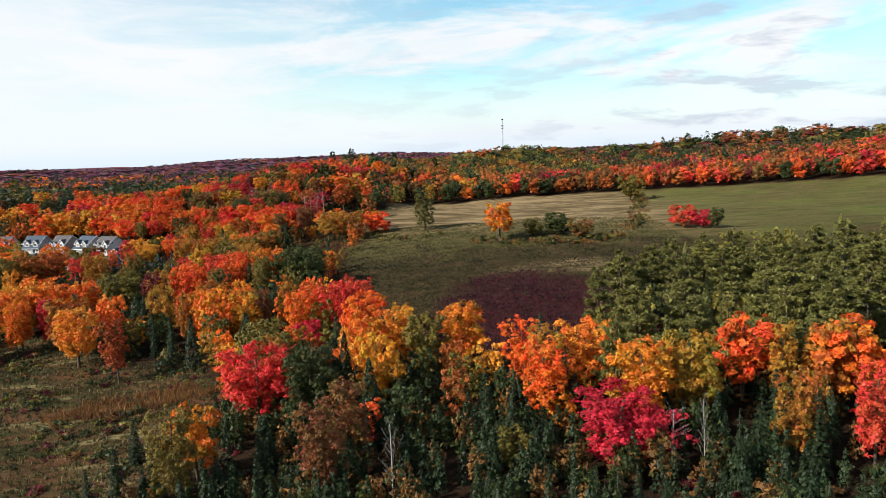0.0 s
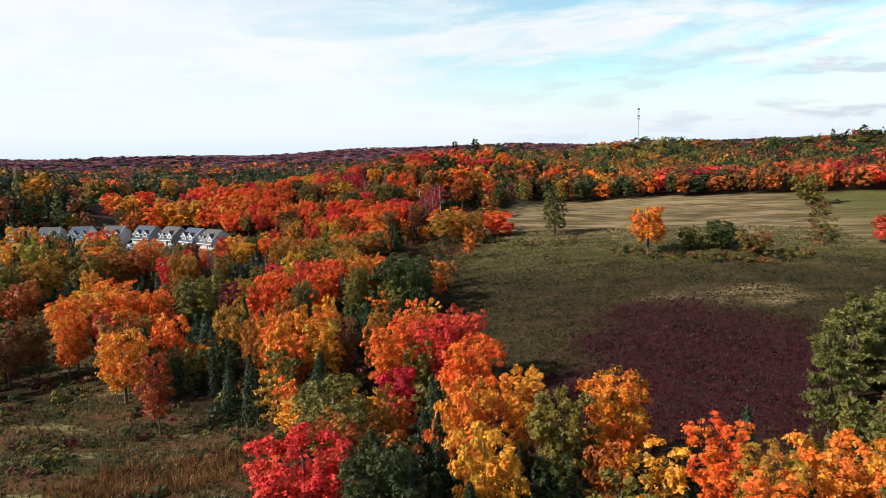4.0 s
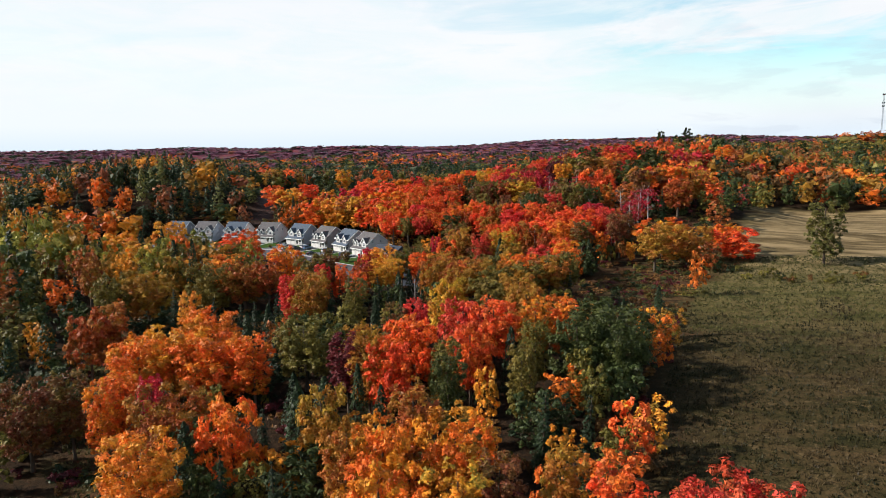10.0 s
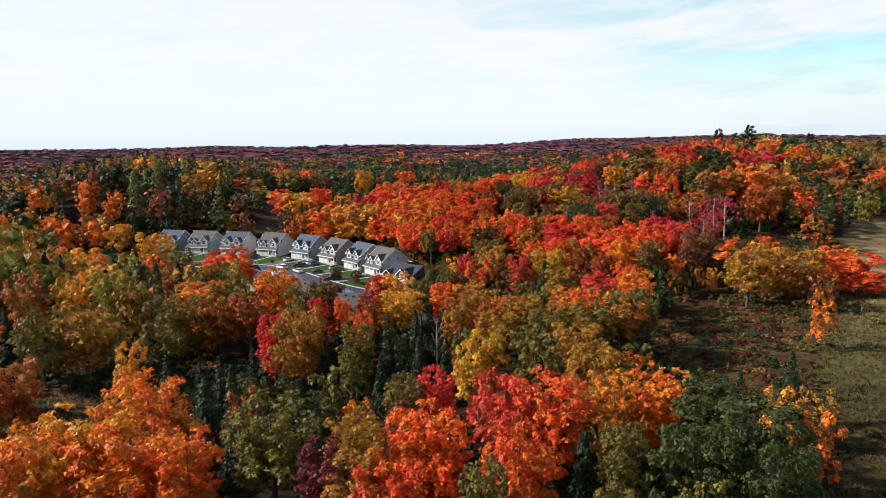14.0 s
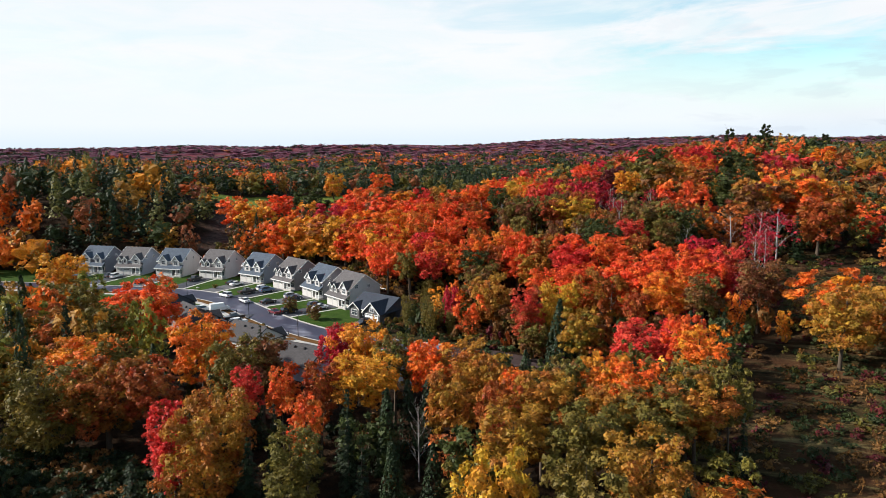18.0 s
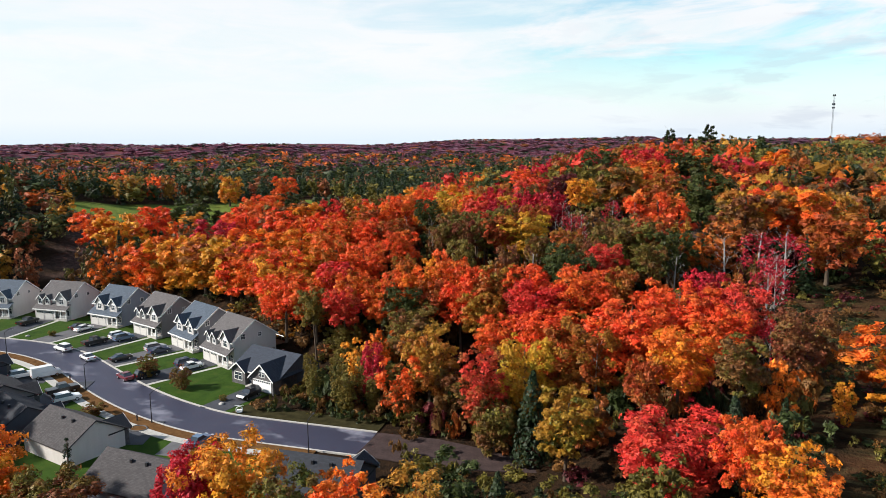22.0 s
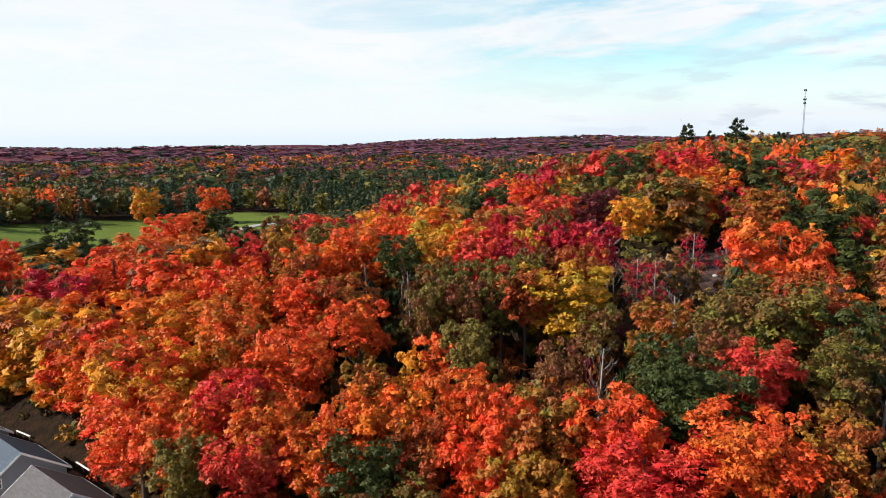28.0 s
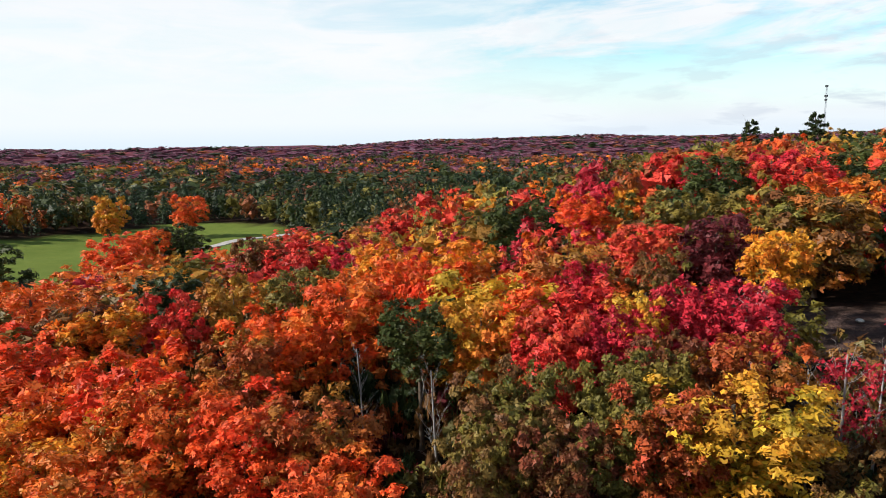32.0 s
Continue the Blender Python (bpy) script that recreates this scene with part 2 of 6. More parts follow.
# ---- the lie of the land ----
HILLS_NEAR = [(150, 750, 260, 27.0), (390, 800, 60, 6.3), (-410, 440, 60, 15.6), (-170, 140, 120, -8.5), (-130, 440, 60, 13.0), (390, 420, 120, 16.3), (430, 800, 60, 8.8), (-90, 560, 60, 16.8), (390, 840, 120, 27.9), (-450, 600, 60, 8.5), (430, 640, 60, 17.5), (70, 880, 60, 8.6), (450, 0, 260, 4.8), (-450, 840, 120, 6.8), (-50, 720, 60, 7.9), (30, 320, 60, 2.9), (310, 360, 60, -5.8), (-170, 320, 60, -4.0), (-175, 475, 35, -9.0), (-25, 475, 35, -9.1), (-322, 402, 36, 13.0), (-372, 368, 36, 8.0)]
HILLS_FAR = [(-50, 880, 60, 7.5), (-200, 425, 35, 7.4), (-200, 250, 35, 4.7), (-170, 640, 60, -4.6), (-450, 480, 60, 11.3), (110, 640, 60, -4.3), (70, 0, 60, -3.6), (-325, 450, 35, 4.9), (-250, 375, 35, -3.0), (350, 520, 60, 8.2), (430, 760, 60, 13.6), (430, 840, 60, 10.1), (-50, 425, 35, 6.5), (110, 880, 60, 8.0), (-330, 600, 60, 1.9), (190, 280, 60, 2.8), (430, 280, 60, 3.3), (30, 600, 60, -3.3), (-235, 462, 30, 2.5), (-181, 574, 30, 7.0), (-70, 620, 40, 5.0), (-125, 490, 24, 4.0)]
ROAD = [(-132, 326.6), (-150, 325.8), (-160, 325.8), (-170, 327.8), (-180, 331), (-190, 335.2), (-200, 340), (-212, 345.5), (-224, 348.3), (-236, 348.6), (-250, 346.5), (-268, 342), (-300, 334), (-340, 322)]
FIELD = [(-40, 228), (-31, 175), (0, 143), (28, 137), (46, 165), (60, 205), (100, 218), (170, 222), (360, 260), (360, 420), (200, 458), (120, 472), (20, 486), (-36, 486), (-27, 420), (-38, 385), (-58, 352), (-40, 334), (-42, 280)]
MEADOW = [(-160, 70), (-60, 60), (-42, 95), (-44, 130), (-58, 158), (-90, 172), (-130, 165), (-175, 130)]
GLADE = [(-85, 165), (-110, 170), (-175, 215), (-180, 250), (-150, 248), (-118, 205)]
LAWN_FIELD = [(-262, 500), (-284, 458), (-350, 455), (-385, 500), (-376, 540), (-364, 590), (-353, 626), (-349, 652), (-304, 652), (-284, 632), (-254, 590), (-252, 545)]

RIDE = [(-256, 396), (-268, 390), (-296, 428), (-340, 462), (-385, 500), (-350, 455), (-318, 456), (-284, 458), (-272, 430)]
SLOPE = [(-116, 440), (-106, 449), (-92, 440), (-80, 428), (-80, 414), (-93, 414), (-104, 424)]
DELL = [(-196, 236), (-196, 257), (-160, 262), (-122, 264), (-112, 252), (-128, 236)]
CLEARING = [(-74, 290), (-70, 318), (-67, 345), (-75, 372), (-64, 395), (-48, 398), (-42, 372), (-56, 352), (-42, 334), (-44, 268), (-58, 262), (-70, 270)]


def smooth(a, b, v):
    t = np.clip((v - a) / (b - a), 0, 1)
    return t * t * (3 - 2 * t)


def wave(x, y, scale, seed):
    """Cheap smooth noise, about -1 to 1."""
    r = np.random.RandomState(seed)
    z = 0 * x
    for i in range(6):
        a, f, p = r.uniform(0, 6.283), r.uniform(0.6, 1.7) / scale, r.uniform(0, 6.283)
        z = z + np.sin((x * math.cos(a) + y * math.sin(a)) * f * 6.283 + p + 1.3 * np.sin((y * math.cos(a) - x * math.sin(a)) * f * 4.1 + 2 * p))
    return z / 3.2


def to_line(x, y, line):
    d = np.full(np.shape(x), 1e9)
    for (ax, ay), (bx, by) in zip(line, line[1:]):
        ux, uy = bx - ax, by - ay
        t = np.clip(((x - ax) * ux + (y - ay) * uy) / (ux * ux + uy * uy), 0, 1)
        d = np.minimum(d, np.hypot(x - ax - t * ux, y - ay - t * uy))
    return d


def inside(x, y, poly, soft=4.0):
    """1 inside a closed outline, 0 outside, soft metres between."""
    odd = np.zeros(np.shape(x), bool)
    for (ax, ay), (bx, by) in zip(poly, poly[1:] + poly[:1]):
        cut = (ay > y) != (by > y)
        odd ^= cut & (x < (bx - ax) * (y - ay) / (by - ay + 1e-9) + ax)
    d = to_line(x, y, poly + poly[:1])
    return smooth(-soft, soft, np.where(odd, d, -d))


def ground(x, y):
    x, y = np.asarray(x, float), np.asarray(y, float)
    z = 0 * x
    for hx, hy, s, a in HILLS_NEAR + HILLS_FAR:
        z = z + a * np.exp(-((x - hx) ** 2 + (y - hy) ** 2) / (2 * s * s))
    z = np.where(z > 30, 30 + 22 * np.tanh((z - 30) / 22), z)
    z = z * smooth(24, 44, to_line(x, y, ROAD))
    r = np.hypot(x + 60, y - 250)
    far = smooth(650, 2300, r)
    ridge = 20 + 9 * wave(x, y, 1500, 3) + 5 * wave(x, y, 600, 4) + 14 * smooth(1400, 3600, r) + 8 * smooth(-400, 900, x) + 16 * smooth(-1900, -500, x) * smooth(1400, 3400, r)
    z = z * (1 - smooth(600, 1300, r)) + far * ridge
    return z + 0.5 * wave(x, y, 40, 5) * smooth(27, 44, to_line(x, y, ROAD))


def z_at(x, y):
    return float(ground(np.array([x]), np.array([y]))[0])


def graded(lo, hi, step, reach):
    v = list(np.arange(lo, hi + 0.1, step))
    s = step
    while v[-1] < reach:
        s *= 1.13
        v.append(v[-1] + s)
    s = step
    while v[0] > -reach:
        s *= 1.13
        v.insert(0, v[0] - s)
    return np.array(v)


def raw_mesh(name, verts, faces, mat=None, smooth_shade=False):
    """A mesh from numpy arrays; all faces with the same number of corners."""
    me = bpy.data.meshes.new(name)
    k = faces.shape[1]
    me.vertices.add(len(verts))
    me.vertices.foreach_set("co", np.ascontiguousarray(verts, np.float32).ravel())
    me.loops.add(faces.size)
    me.loops.foreach_set("vertex_index", np.ascontiguousarray(faces, np.int32).ravel())
    me.polygons.add(len(faces))
    me.polygons.foreach_set("loop_start", np.arange(0, faces.size, k, dtype=np.int32))
    me.polygons.foreach_set("loop_total", np.full(len(faces), k, np.int32))
    me.polygons.foreach_set("use_smooth", np.full(len(faces), smooth_shade))
    me.update(calc_edges=True)
    if mat:
        me.materials.append(mat)
    return me


gx, gy = graded(-420, 340, 5.0, 4700), graded(20, 620, 5.0, 4700)
GX, GY = np.meshgrid(gx, gy)
GZ = ground(GX, GY)
n_x, n_y = len(gx), len(gy)
ii = (np.arange(n_y - 1)[:, None] * n_x + np.arange(n_x - 1)[None, :]).ravel()
m_ground, nt = material("forest_floor_and_fields")
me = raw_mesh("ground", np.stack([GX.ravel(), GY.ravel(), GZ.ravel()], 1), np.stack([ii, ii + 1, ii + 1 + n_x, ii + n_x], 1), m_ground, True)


def mask(name, values):
    me.attributes.new(name, "FLOAT", "POINT").data.foreach_set("value", np.ascontiguousarray(values, np.float32).ravel())


jx, jy = GX + 5 * wave(GX, GY, 25, 8), GY + 5 * wave(GX, GY, 25, 9)
f_field = inside(jx, jy, FIELD, 4)
mask("field", f_field)
mask("meadow", np.maximum.reduce([inside(jx, jy, MEADOW, 5), inside(jx, jy, GLADE, 6), 0.75 * inside(jx, jy, CLEARING, 5)]))
mask("earth", np.maximum(inside(jx, jy, RIDE, 4), inside(GX, GY, SLOPE, 4)))
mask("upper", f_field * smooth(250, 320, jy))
mask("wine", f_field * np.maximum(smooth(1.15, 0.8, np.hypot((jx - 24) / 27, (jy - 195) / 44)), smooth(1.1, 0.8, np.hypot((jx + 2) / 22, (jy - 165) / 22))))
mask("hay", f_field * smooth(300, 370, jy + 0.25 * jx) * smooth(150, 90, jx) + f_field * 0.8 * smooth(7, 2, np.abs(jy - 243)) * smooth(12, 28, jx) * smooth(66, 56, jx))
mask("lawn", np.maximum(inside(jx, jy, LAWN_FIELD, 5), f_field * smooth(100, 140, jx) * (0.13 + 0.14 * wave(jx * 0.3, jy, 30, 12))))
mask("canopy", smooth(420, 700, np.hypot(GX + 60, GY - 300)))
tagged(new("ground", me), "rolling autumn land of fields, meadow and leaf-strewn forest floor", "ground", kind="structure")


def attr(nt, name):
    a = nt.nodes.new("ShaderNodeAttribute")
    a.attribute_name = name
    return a.outputs["Fac"]


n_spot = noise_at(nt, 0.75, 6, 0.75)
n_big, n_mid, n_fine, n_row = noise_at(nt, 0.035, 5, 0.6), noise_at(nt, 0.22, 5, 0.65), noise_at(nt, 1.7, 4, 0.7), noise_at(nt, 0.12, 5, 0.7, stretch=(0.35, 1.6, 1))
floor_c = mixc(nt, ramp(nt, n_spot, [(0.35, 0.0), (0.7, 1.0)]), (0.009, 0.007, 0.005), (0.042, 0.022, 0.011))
grass_c = mixc(nt, ramp(nt, n_row, [(0.38, 0.0), (0.66, 1.0)]), ramp(nt, n_mid, [(0.3, (0.015, 0.016, 0.005)), (0.7, (0.046, 0.034, 0.012))]), (0.082, 0.050, 0.022))
grass_c = mixc(nt, ramp(nt, n_fine, [(0.35, 0.55), (0.62, 0.0)]), grass_c, (0.016, 0.016, 0.006))
hay_c = mixc(nt, ramp(nt, n_row, [(0.4, 0.0), (0.6, 1.0)]), (0.085, 0.058, 0.026), (0.27, 0.190, 0.098))
grass_c = mixc(nt, ramp(nt, n_spot, [(0.55, 0.0), (0.66, 0.75)]), grass_c, (0.115, 0.076, 0.036))
wine_c = mixc(nt, ramp(nt, n_spot, [(0.36, 0.0), (0.68, 1.0)]), (0.012, 0.006, 0.006), (0.066, 0.014, 0.016))
lawn_c = mixc(nt, n_mid, (0.080, 0.125, 0.020), (0.16, 0.185, 0.040))
mead_c = mixc(nt, ramp(nt, n_row, [(0.42, 0.0), (0.60, 1.0)]), ramp(nt, n_mid, [(0.35, (0.010, 0.011, 0.005)), (0.65, (0.050, 0.044, 0.015))]), (0.095, 0.042, 0.020))
n_streak = noise_at(nt, 0.16, 5, 0.65, stretch=(0.28, 1.5, 1))
mead_c = mixc(nt, ramp(nt, n_streak, [(0.56, 0.0), (0.64, 0.85)]), mead_c, (0.20, 0.160, 0.068))
mead_c = mixc(nt, ramp(nt, n_spot, [(0.54, 0.0), (0.68, 0.8)]), mead_c, (0.095, 0.082, 0.032))
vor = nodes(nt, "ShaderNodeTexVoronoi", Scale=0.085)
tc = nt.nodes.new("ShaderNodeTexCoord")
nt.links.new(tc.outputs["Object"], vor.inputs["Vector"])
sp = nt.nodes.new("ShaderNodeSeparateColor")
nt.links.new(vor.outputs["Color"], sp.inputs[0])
# purples among these far canopy colours stand in for haze
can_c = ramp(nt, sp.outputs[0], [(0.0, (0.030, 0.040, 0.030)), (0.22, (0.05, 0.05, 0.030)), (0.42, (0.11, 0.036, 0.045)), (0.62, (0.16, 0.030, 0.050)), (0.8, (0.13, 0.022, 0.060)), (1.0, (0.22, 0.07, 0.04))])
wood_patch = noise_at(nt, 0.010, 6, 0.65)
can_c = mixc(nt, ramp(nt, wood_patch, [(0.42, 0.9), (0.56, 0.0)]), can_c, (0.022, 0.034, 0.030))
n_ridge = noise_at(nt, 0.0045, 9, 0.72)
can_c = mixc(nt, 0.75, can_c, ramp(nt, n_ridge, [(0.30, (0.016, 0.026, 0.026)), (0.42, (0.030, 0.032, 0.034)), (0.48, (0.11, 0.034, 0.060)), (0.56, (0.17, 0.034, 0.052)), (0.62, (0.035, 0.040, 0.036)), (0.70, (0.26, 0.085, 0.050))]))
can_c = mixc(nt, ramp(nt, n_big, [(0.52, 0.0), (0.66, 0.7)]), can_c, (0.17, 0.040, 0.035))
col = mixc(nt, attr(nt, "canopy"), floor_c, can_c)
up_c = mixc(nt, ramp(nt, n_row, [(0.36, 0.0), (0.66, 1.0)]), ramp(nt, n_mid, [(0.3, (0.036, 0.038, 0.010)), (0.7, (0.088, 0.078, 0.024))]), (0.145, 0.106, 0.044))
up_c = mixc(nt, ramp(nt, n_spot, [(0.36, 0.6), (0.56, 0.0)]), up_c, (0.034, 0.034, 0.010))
earth_c = mixc(nt, ramp(nt, n_spot, [(0.35, 0.0), (0.7, 1.0)]), (0.034, 0.022, 0.018), (0.125, 0.078, 0.066))
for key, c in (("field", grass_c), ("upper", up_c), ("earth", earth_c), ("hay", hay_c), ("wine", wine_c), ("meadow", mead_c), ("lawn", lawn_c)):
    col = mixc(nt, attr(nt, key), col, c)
hm = nt.nodes.new("ShaderNodeMath")
hm.operation = "ADD"
nt.links.new(n_fine, hm.inputs[0])
nt.links.new(n_mid, hm.inputs[1])
finish(nt, col, 0.95, 0.05, bump=hm.outputs[0], strength=0.7, dist=0.6)

# ---- trees ----


def leaf_cloud(seed, lobes, count, size, top=1.0, wide=1.0, base=0.22, droop=0.0, flat=0.34):
    """Leaf clumps on a crown of many lobes: radius 1 across, from base to 1 in height."""
    r = np.random.RandomState(seed)
    hgt = 1.0 - base
    cs, rs = [], []
    swell = r.uniform(0, 6.283)
    while len(cs) < lobes:
        v = r.uniform(-1, 1, 3)
        rad = r.uniform(0.12, 0.32)
        u = v[2] * 0.5 + 0.5
        reach = (1 - abs((u - 0.45) / 0.58) ** 2.6) ** 0.5 if abs(u - 0.45) < 0.57 else 0.15
        rr = np.hypot(v[0], v[1])
        reach *= 1 + 0.20 * math.cos(math.atan2(v[1], v[0]) * 2 + swell) + r.uniform(-0.12, 0.12)
        if rr > 1 or (rr < 0.35 and u < 0.7):
            continue
        cs.append((v[0] * reach * 0.78, v[1] * reach * 0.78, base + hgt * (0.12 + 0.76 * u)))
        rs.append(rad)
    cs, rs = np.array(cs), np.array(rs)
    pick = r.choice(lobes, count, p=rs ** 2 / (rs ** 2).sum())
    d = r.normal(size=(count, 3))
    d[:, 2] = d[:, 2] * 0.9 + 0.40
    d /= np.linalg.norm(d, axis=1)[:, None]
    rad = rs[pick, None] * (r.uniform(0.55, 1.0, (count, 1)) ** 0.4) * (1 + 0.12 * r.normal(size=(count, 1)))
    vert = np.array([1, 1, flat * hgt])
    p = cs[pick] + d * rad * vert
    p[:, 2] -= droop * np.hypot(p[:, 0], p[:, 1]) * r.uniform(0, 1, count)
    nrm = d * 1.0 + r.normal(size=(count, 3)) * 0.42 + np.array([0, 0, 0.45])
    return p, nrm, size * r.uniform(0.65, 1.35, count)


def crown_cloud(seed, limbs_n, sprays, count, size, base=0.0, flat=0.42, shell=0.74):
    """Leaf clumps on layered sprays at the ends of limbs: radius 1 across, from base to 1 in height. Also gives a number from 0 to 1 for each limb."""
    r = np.random.RandomState(seed)
    hgt = 1.0 - base
    swell, turn = r.uniform(0, 6.283), r.uniform(0, 6.283)
    cs, rs, ws = [], [], []
    for i in range(limbs_n):
        u = (i + r.uniform(0.1, 0.9)) / limbs_n
        an = turn + i * 2.39996 + r.uniform(-0.5, 0.5)
        reach = max(0.16, 1 - abs((u - 0.54) / 0.64) ** 2.3) ** 0.5
        reach *= 1 + 0.13 * math.cos(2 * an + swell) + 0.07 * math.cos(3 * an - swell + 4 * u) + r.uniform(-0.07, 0.05)
        far = r.uniform(0.74, 1.0) if i % 5 else r.uniform(0.2, 0.6)
        c = np.array([math.cos(an) * reach * far * shell, math.sin(an) * reach * far * shell, base + hgt * (0.06 + 0.86 * u)])
        rad, w = r.uniform(0.15, 0.25), r.uniform()
        for k in range(sprays):
            d = r.normal(size=3)
            d[:2] += 0.55 * np.array([math.cos(an), math.sin(an)])
            d[2] = abs(d[2]) * 0.9 - 0.35
            d /= np.linalg.norm(d)
            cs.append(c + d * rad * r.uniform(0.35, 0.95) * np.array([1, 1, 0.55 * hgt]))
            rs.append(rad * r.uniform(0.30, 0.58))
            ws.append(min(1.0, max(0.0, w + r.normal() * 0.12)))
    cs, rs, ws = np.array(cs), np.array(rs), np.array(ws)
    pick = r.choice(len(cs), count, p=rs ** 2 / (rs ** 2).sum())
    d = r.normal(size=(count, 3))
    d[:, 2] = d[:, 2] * 0.75 + 0.42
    d /= np.linalg.norm(d, axis=1)[:, None]
    rad = rs[pick, None] * (r.uniform(0.3, 1.0, (count, 1)) ** 0.45) * (1 + 0.22 * r.normal(size=(count, 1)))
    p = cs[pick] + d * rad * np.array([1, 1, flat * hgt])
    # leaves on the inner twigs
    deep = r.uniform(size=count) < 0.16
    k = r.normal(size=(count, 3))
    k *= (r.uniform(0.2, 0.62, count) / np.linalg.norm(k, axis=1))[:, None]
    p[deep] = (k * np.array([1, 1, 0.55 * hgt]) + np.array([0, 0, base + 0.48 * hgt]))[deep]
    out = p * np.array([1, 1, 0.3])
    nrm = d + 0.35 * out + r.normal(size=(count, 3)) * 0.40 + np.array([0, 0, 0.40])
    return p, nrm, size * r.uniform(0.6, 1.4, count), ws[pick]


def leaf_quads(p, nrm, size, tall, seed, fold=0.28):
    """Leaf-clump blades at p in a crown that is tall times as high as its radius."""
    r = np.random.RandomState(seed)
    p = p * np.array([1, 1, tall])
    nrm = nrm / np.linalg.norm(nrm, axis=1)[:, None]
    a = np.cross(nrm, r.normal(size=p.shape))
    a /= np.linalg.norm(a, axis=1)[:, None]
    b = np.cross(nrm, a)
    s = size[:, None]
    k = len(p)
    q = np.stack([p - a * s * 1.1 - b * s * 0.35, p + b * s * 0.95 + nrm * s * fold, p + a * s * 1.05 - b * s * 0.5 - nrm * s * fold], 1).reshape(-1, 3)
    f = np.arange(3 * k).reshape(-1, 3)
    return q, f


def stick(rows, sides):
    """A tapered, bent stem through rows of (point, radius), as verts and quads."""
    vs, fs = [], []
    for i, (c, rad) in enumerate(rows):
        for j in range(sides):
            an = 6.283 * j / sides
            vs.append((c[0] + rad * math.cos(an), c[1] + rad * math.sin(an), c[2]))
    for i in range(len(rows) - 1):
        for j in range(sides):
            a, b = i * sides + j, i * sides + (j + 1) % sides
            fs.append((a, b, b + sides, a + sides))
    return vs, fs


def limbs(seed, height, radius, trunk, count, twigs=0, reach=0.85, sides=6, start=0.28):
    """A trunk with forking limbs (and twigs) for a crown of that height and radius."""
    r = np.random.RandomState(seed)
    V, Fq = [], []

    def put(rows, k):
        v, f = stick(rows, k)
        o = len(V)
        V.extend(v)
        Fq.extend([tuple(i + o for i in q) for q in f])

    lean = r.uniform(-0.03, 0.03, 2) * height
    axis = [(np.array([lean[0] * s * s, lean[1] * s * s, height * s]), trunk * (1 - 0.86 * s) + 0.01) for s in (-0.03, 0.05, 0.2, 0.4, 0.6, 0.8, 0.95)]
    axis[0] = (axis[0][0], trunk * 1.5)
    put(axis, sides)
    for i in range(count):
        s0 = start + (0.92 - start) * (i + r.uniform(0, 0.8)) / count
        o = np.array([lean[0] * s0 * s0, lean[1] * s0 * s0, height * s0])
        an = i * 2.4 + r.uniform(-0.5, 0.5)
        ln = radius * reach * r.uniform(0.7, 1.05) * (1.15 - 0.75 * s0)
        rise = height * r.uniform(0.10, 0.22)
        dv = np.array([math.cos(an) * ln, math.sin(an) * ln, rise])
        r0 = trunk * (1 - 0.8 * s0) * 0.55
        mid = o + dv * 0.5 + np.array([0, 0, -rise * 0.12])
        put([(o, r0), (mid, r0 * 0.6), (o + dv, r0 * 0.18)], max(3, sides - 2))
        for k in range(twigs):
            u = r.uniform(0.3, 0.95)
            s = o + dv * u
            a2 = an + r.choice([-1, 1]) * r.uniform(0.4, 1.1)
            l2 = ln * r.uniform(0.25, 0.5)
            e = s + np.array([math.cos(a2) * l2, math.sin(a2) * l2, l2 * r.uniform(0.3, 1.0)])
            put([(s, r0 * 0.28), ((s + e) / 2 + r.normal(size=3) * l2 * 0.05, r0 * 0.18), (e, 0.008)], 3)
    return np.array(V), np.array(Fq)


def broadleaf_crown(seed, count, size, lobes=34, tall=2.0, flat=0.42, slim=False):
    """A layered crown of radius 1 that hangs tall below its top, with a number for the limb that each corner belongs to."""
    p, n, z, w = crown_cloud(seed, lobes, 7, count, size, flat=flat, shell=0.74 if slim else 0.82)
    q, f = leaf_quads(p, n, z, tall, seed + 50)
    return q - np.array([0, 0, tall]), f, np.repeat(w, 3)


def spruce_crown(seed, count, tall, tiers=17, wide=1.0, droop=0.30, power=0.9):
    """Drooping tiers of needle sprays: radius 1, tall high."""
    r = np.random.RandomState(seed)
    ps, ns, ss = [], [], []
    for i in range(tiers):
        u = (i + r.uniform(-0.2, 0.2)) / tiers
        rad = wide * (1 - u) ** power * r.uniform(0.85, 1.1) + 0.04
        arms = max(4, int(9 * (1 - 0.5 * u)))
        k = max(3, int(count / tiers / arms * (1.6 - 1.2 * u)))
        for j in range(arms):
            an = 6.283 * (j + r.uniform(-0.3, 0.3)) / arms + i
            ln = rad * r.uniform(0.75, 1.1)
            f = r.uniform(0.12, 1, k) ** 0.7
            w = r.normal(size=k) * 0.13 * ln * (1.1 - 0.6 * f)
            z = 0.06 + 0.93 * u - droop * ln * f / tall * 1.2 + r.normal(size=k) * 0.006
            ps.append(np.stack([math.cos(an) * ln * f - math.sin(an) * w, math.sin(an) * ln * f + math.cos(an) * w, z], 1))
            ns.append(np.stack([0.55 * np.cos(an) + r.normal(size=k) * 0.3, 0.55 * np.sin(an) + r.normal(size=k) * 0.3, np.ones(k) * 0.8], 1))
            ss.append(np.full(k, 0.125) * r.uniform(0.7, 1.3, k) * (0.55 + 0.6 * (1 - u)))
    return leaf_quads(np.concatenate(ps), np.concatenate(ns), np.concatenate(ss), tall, seed, 0.15)


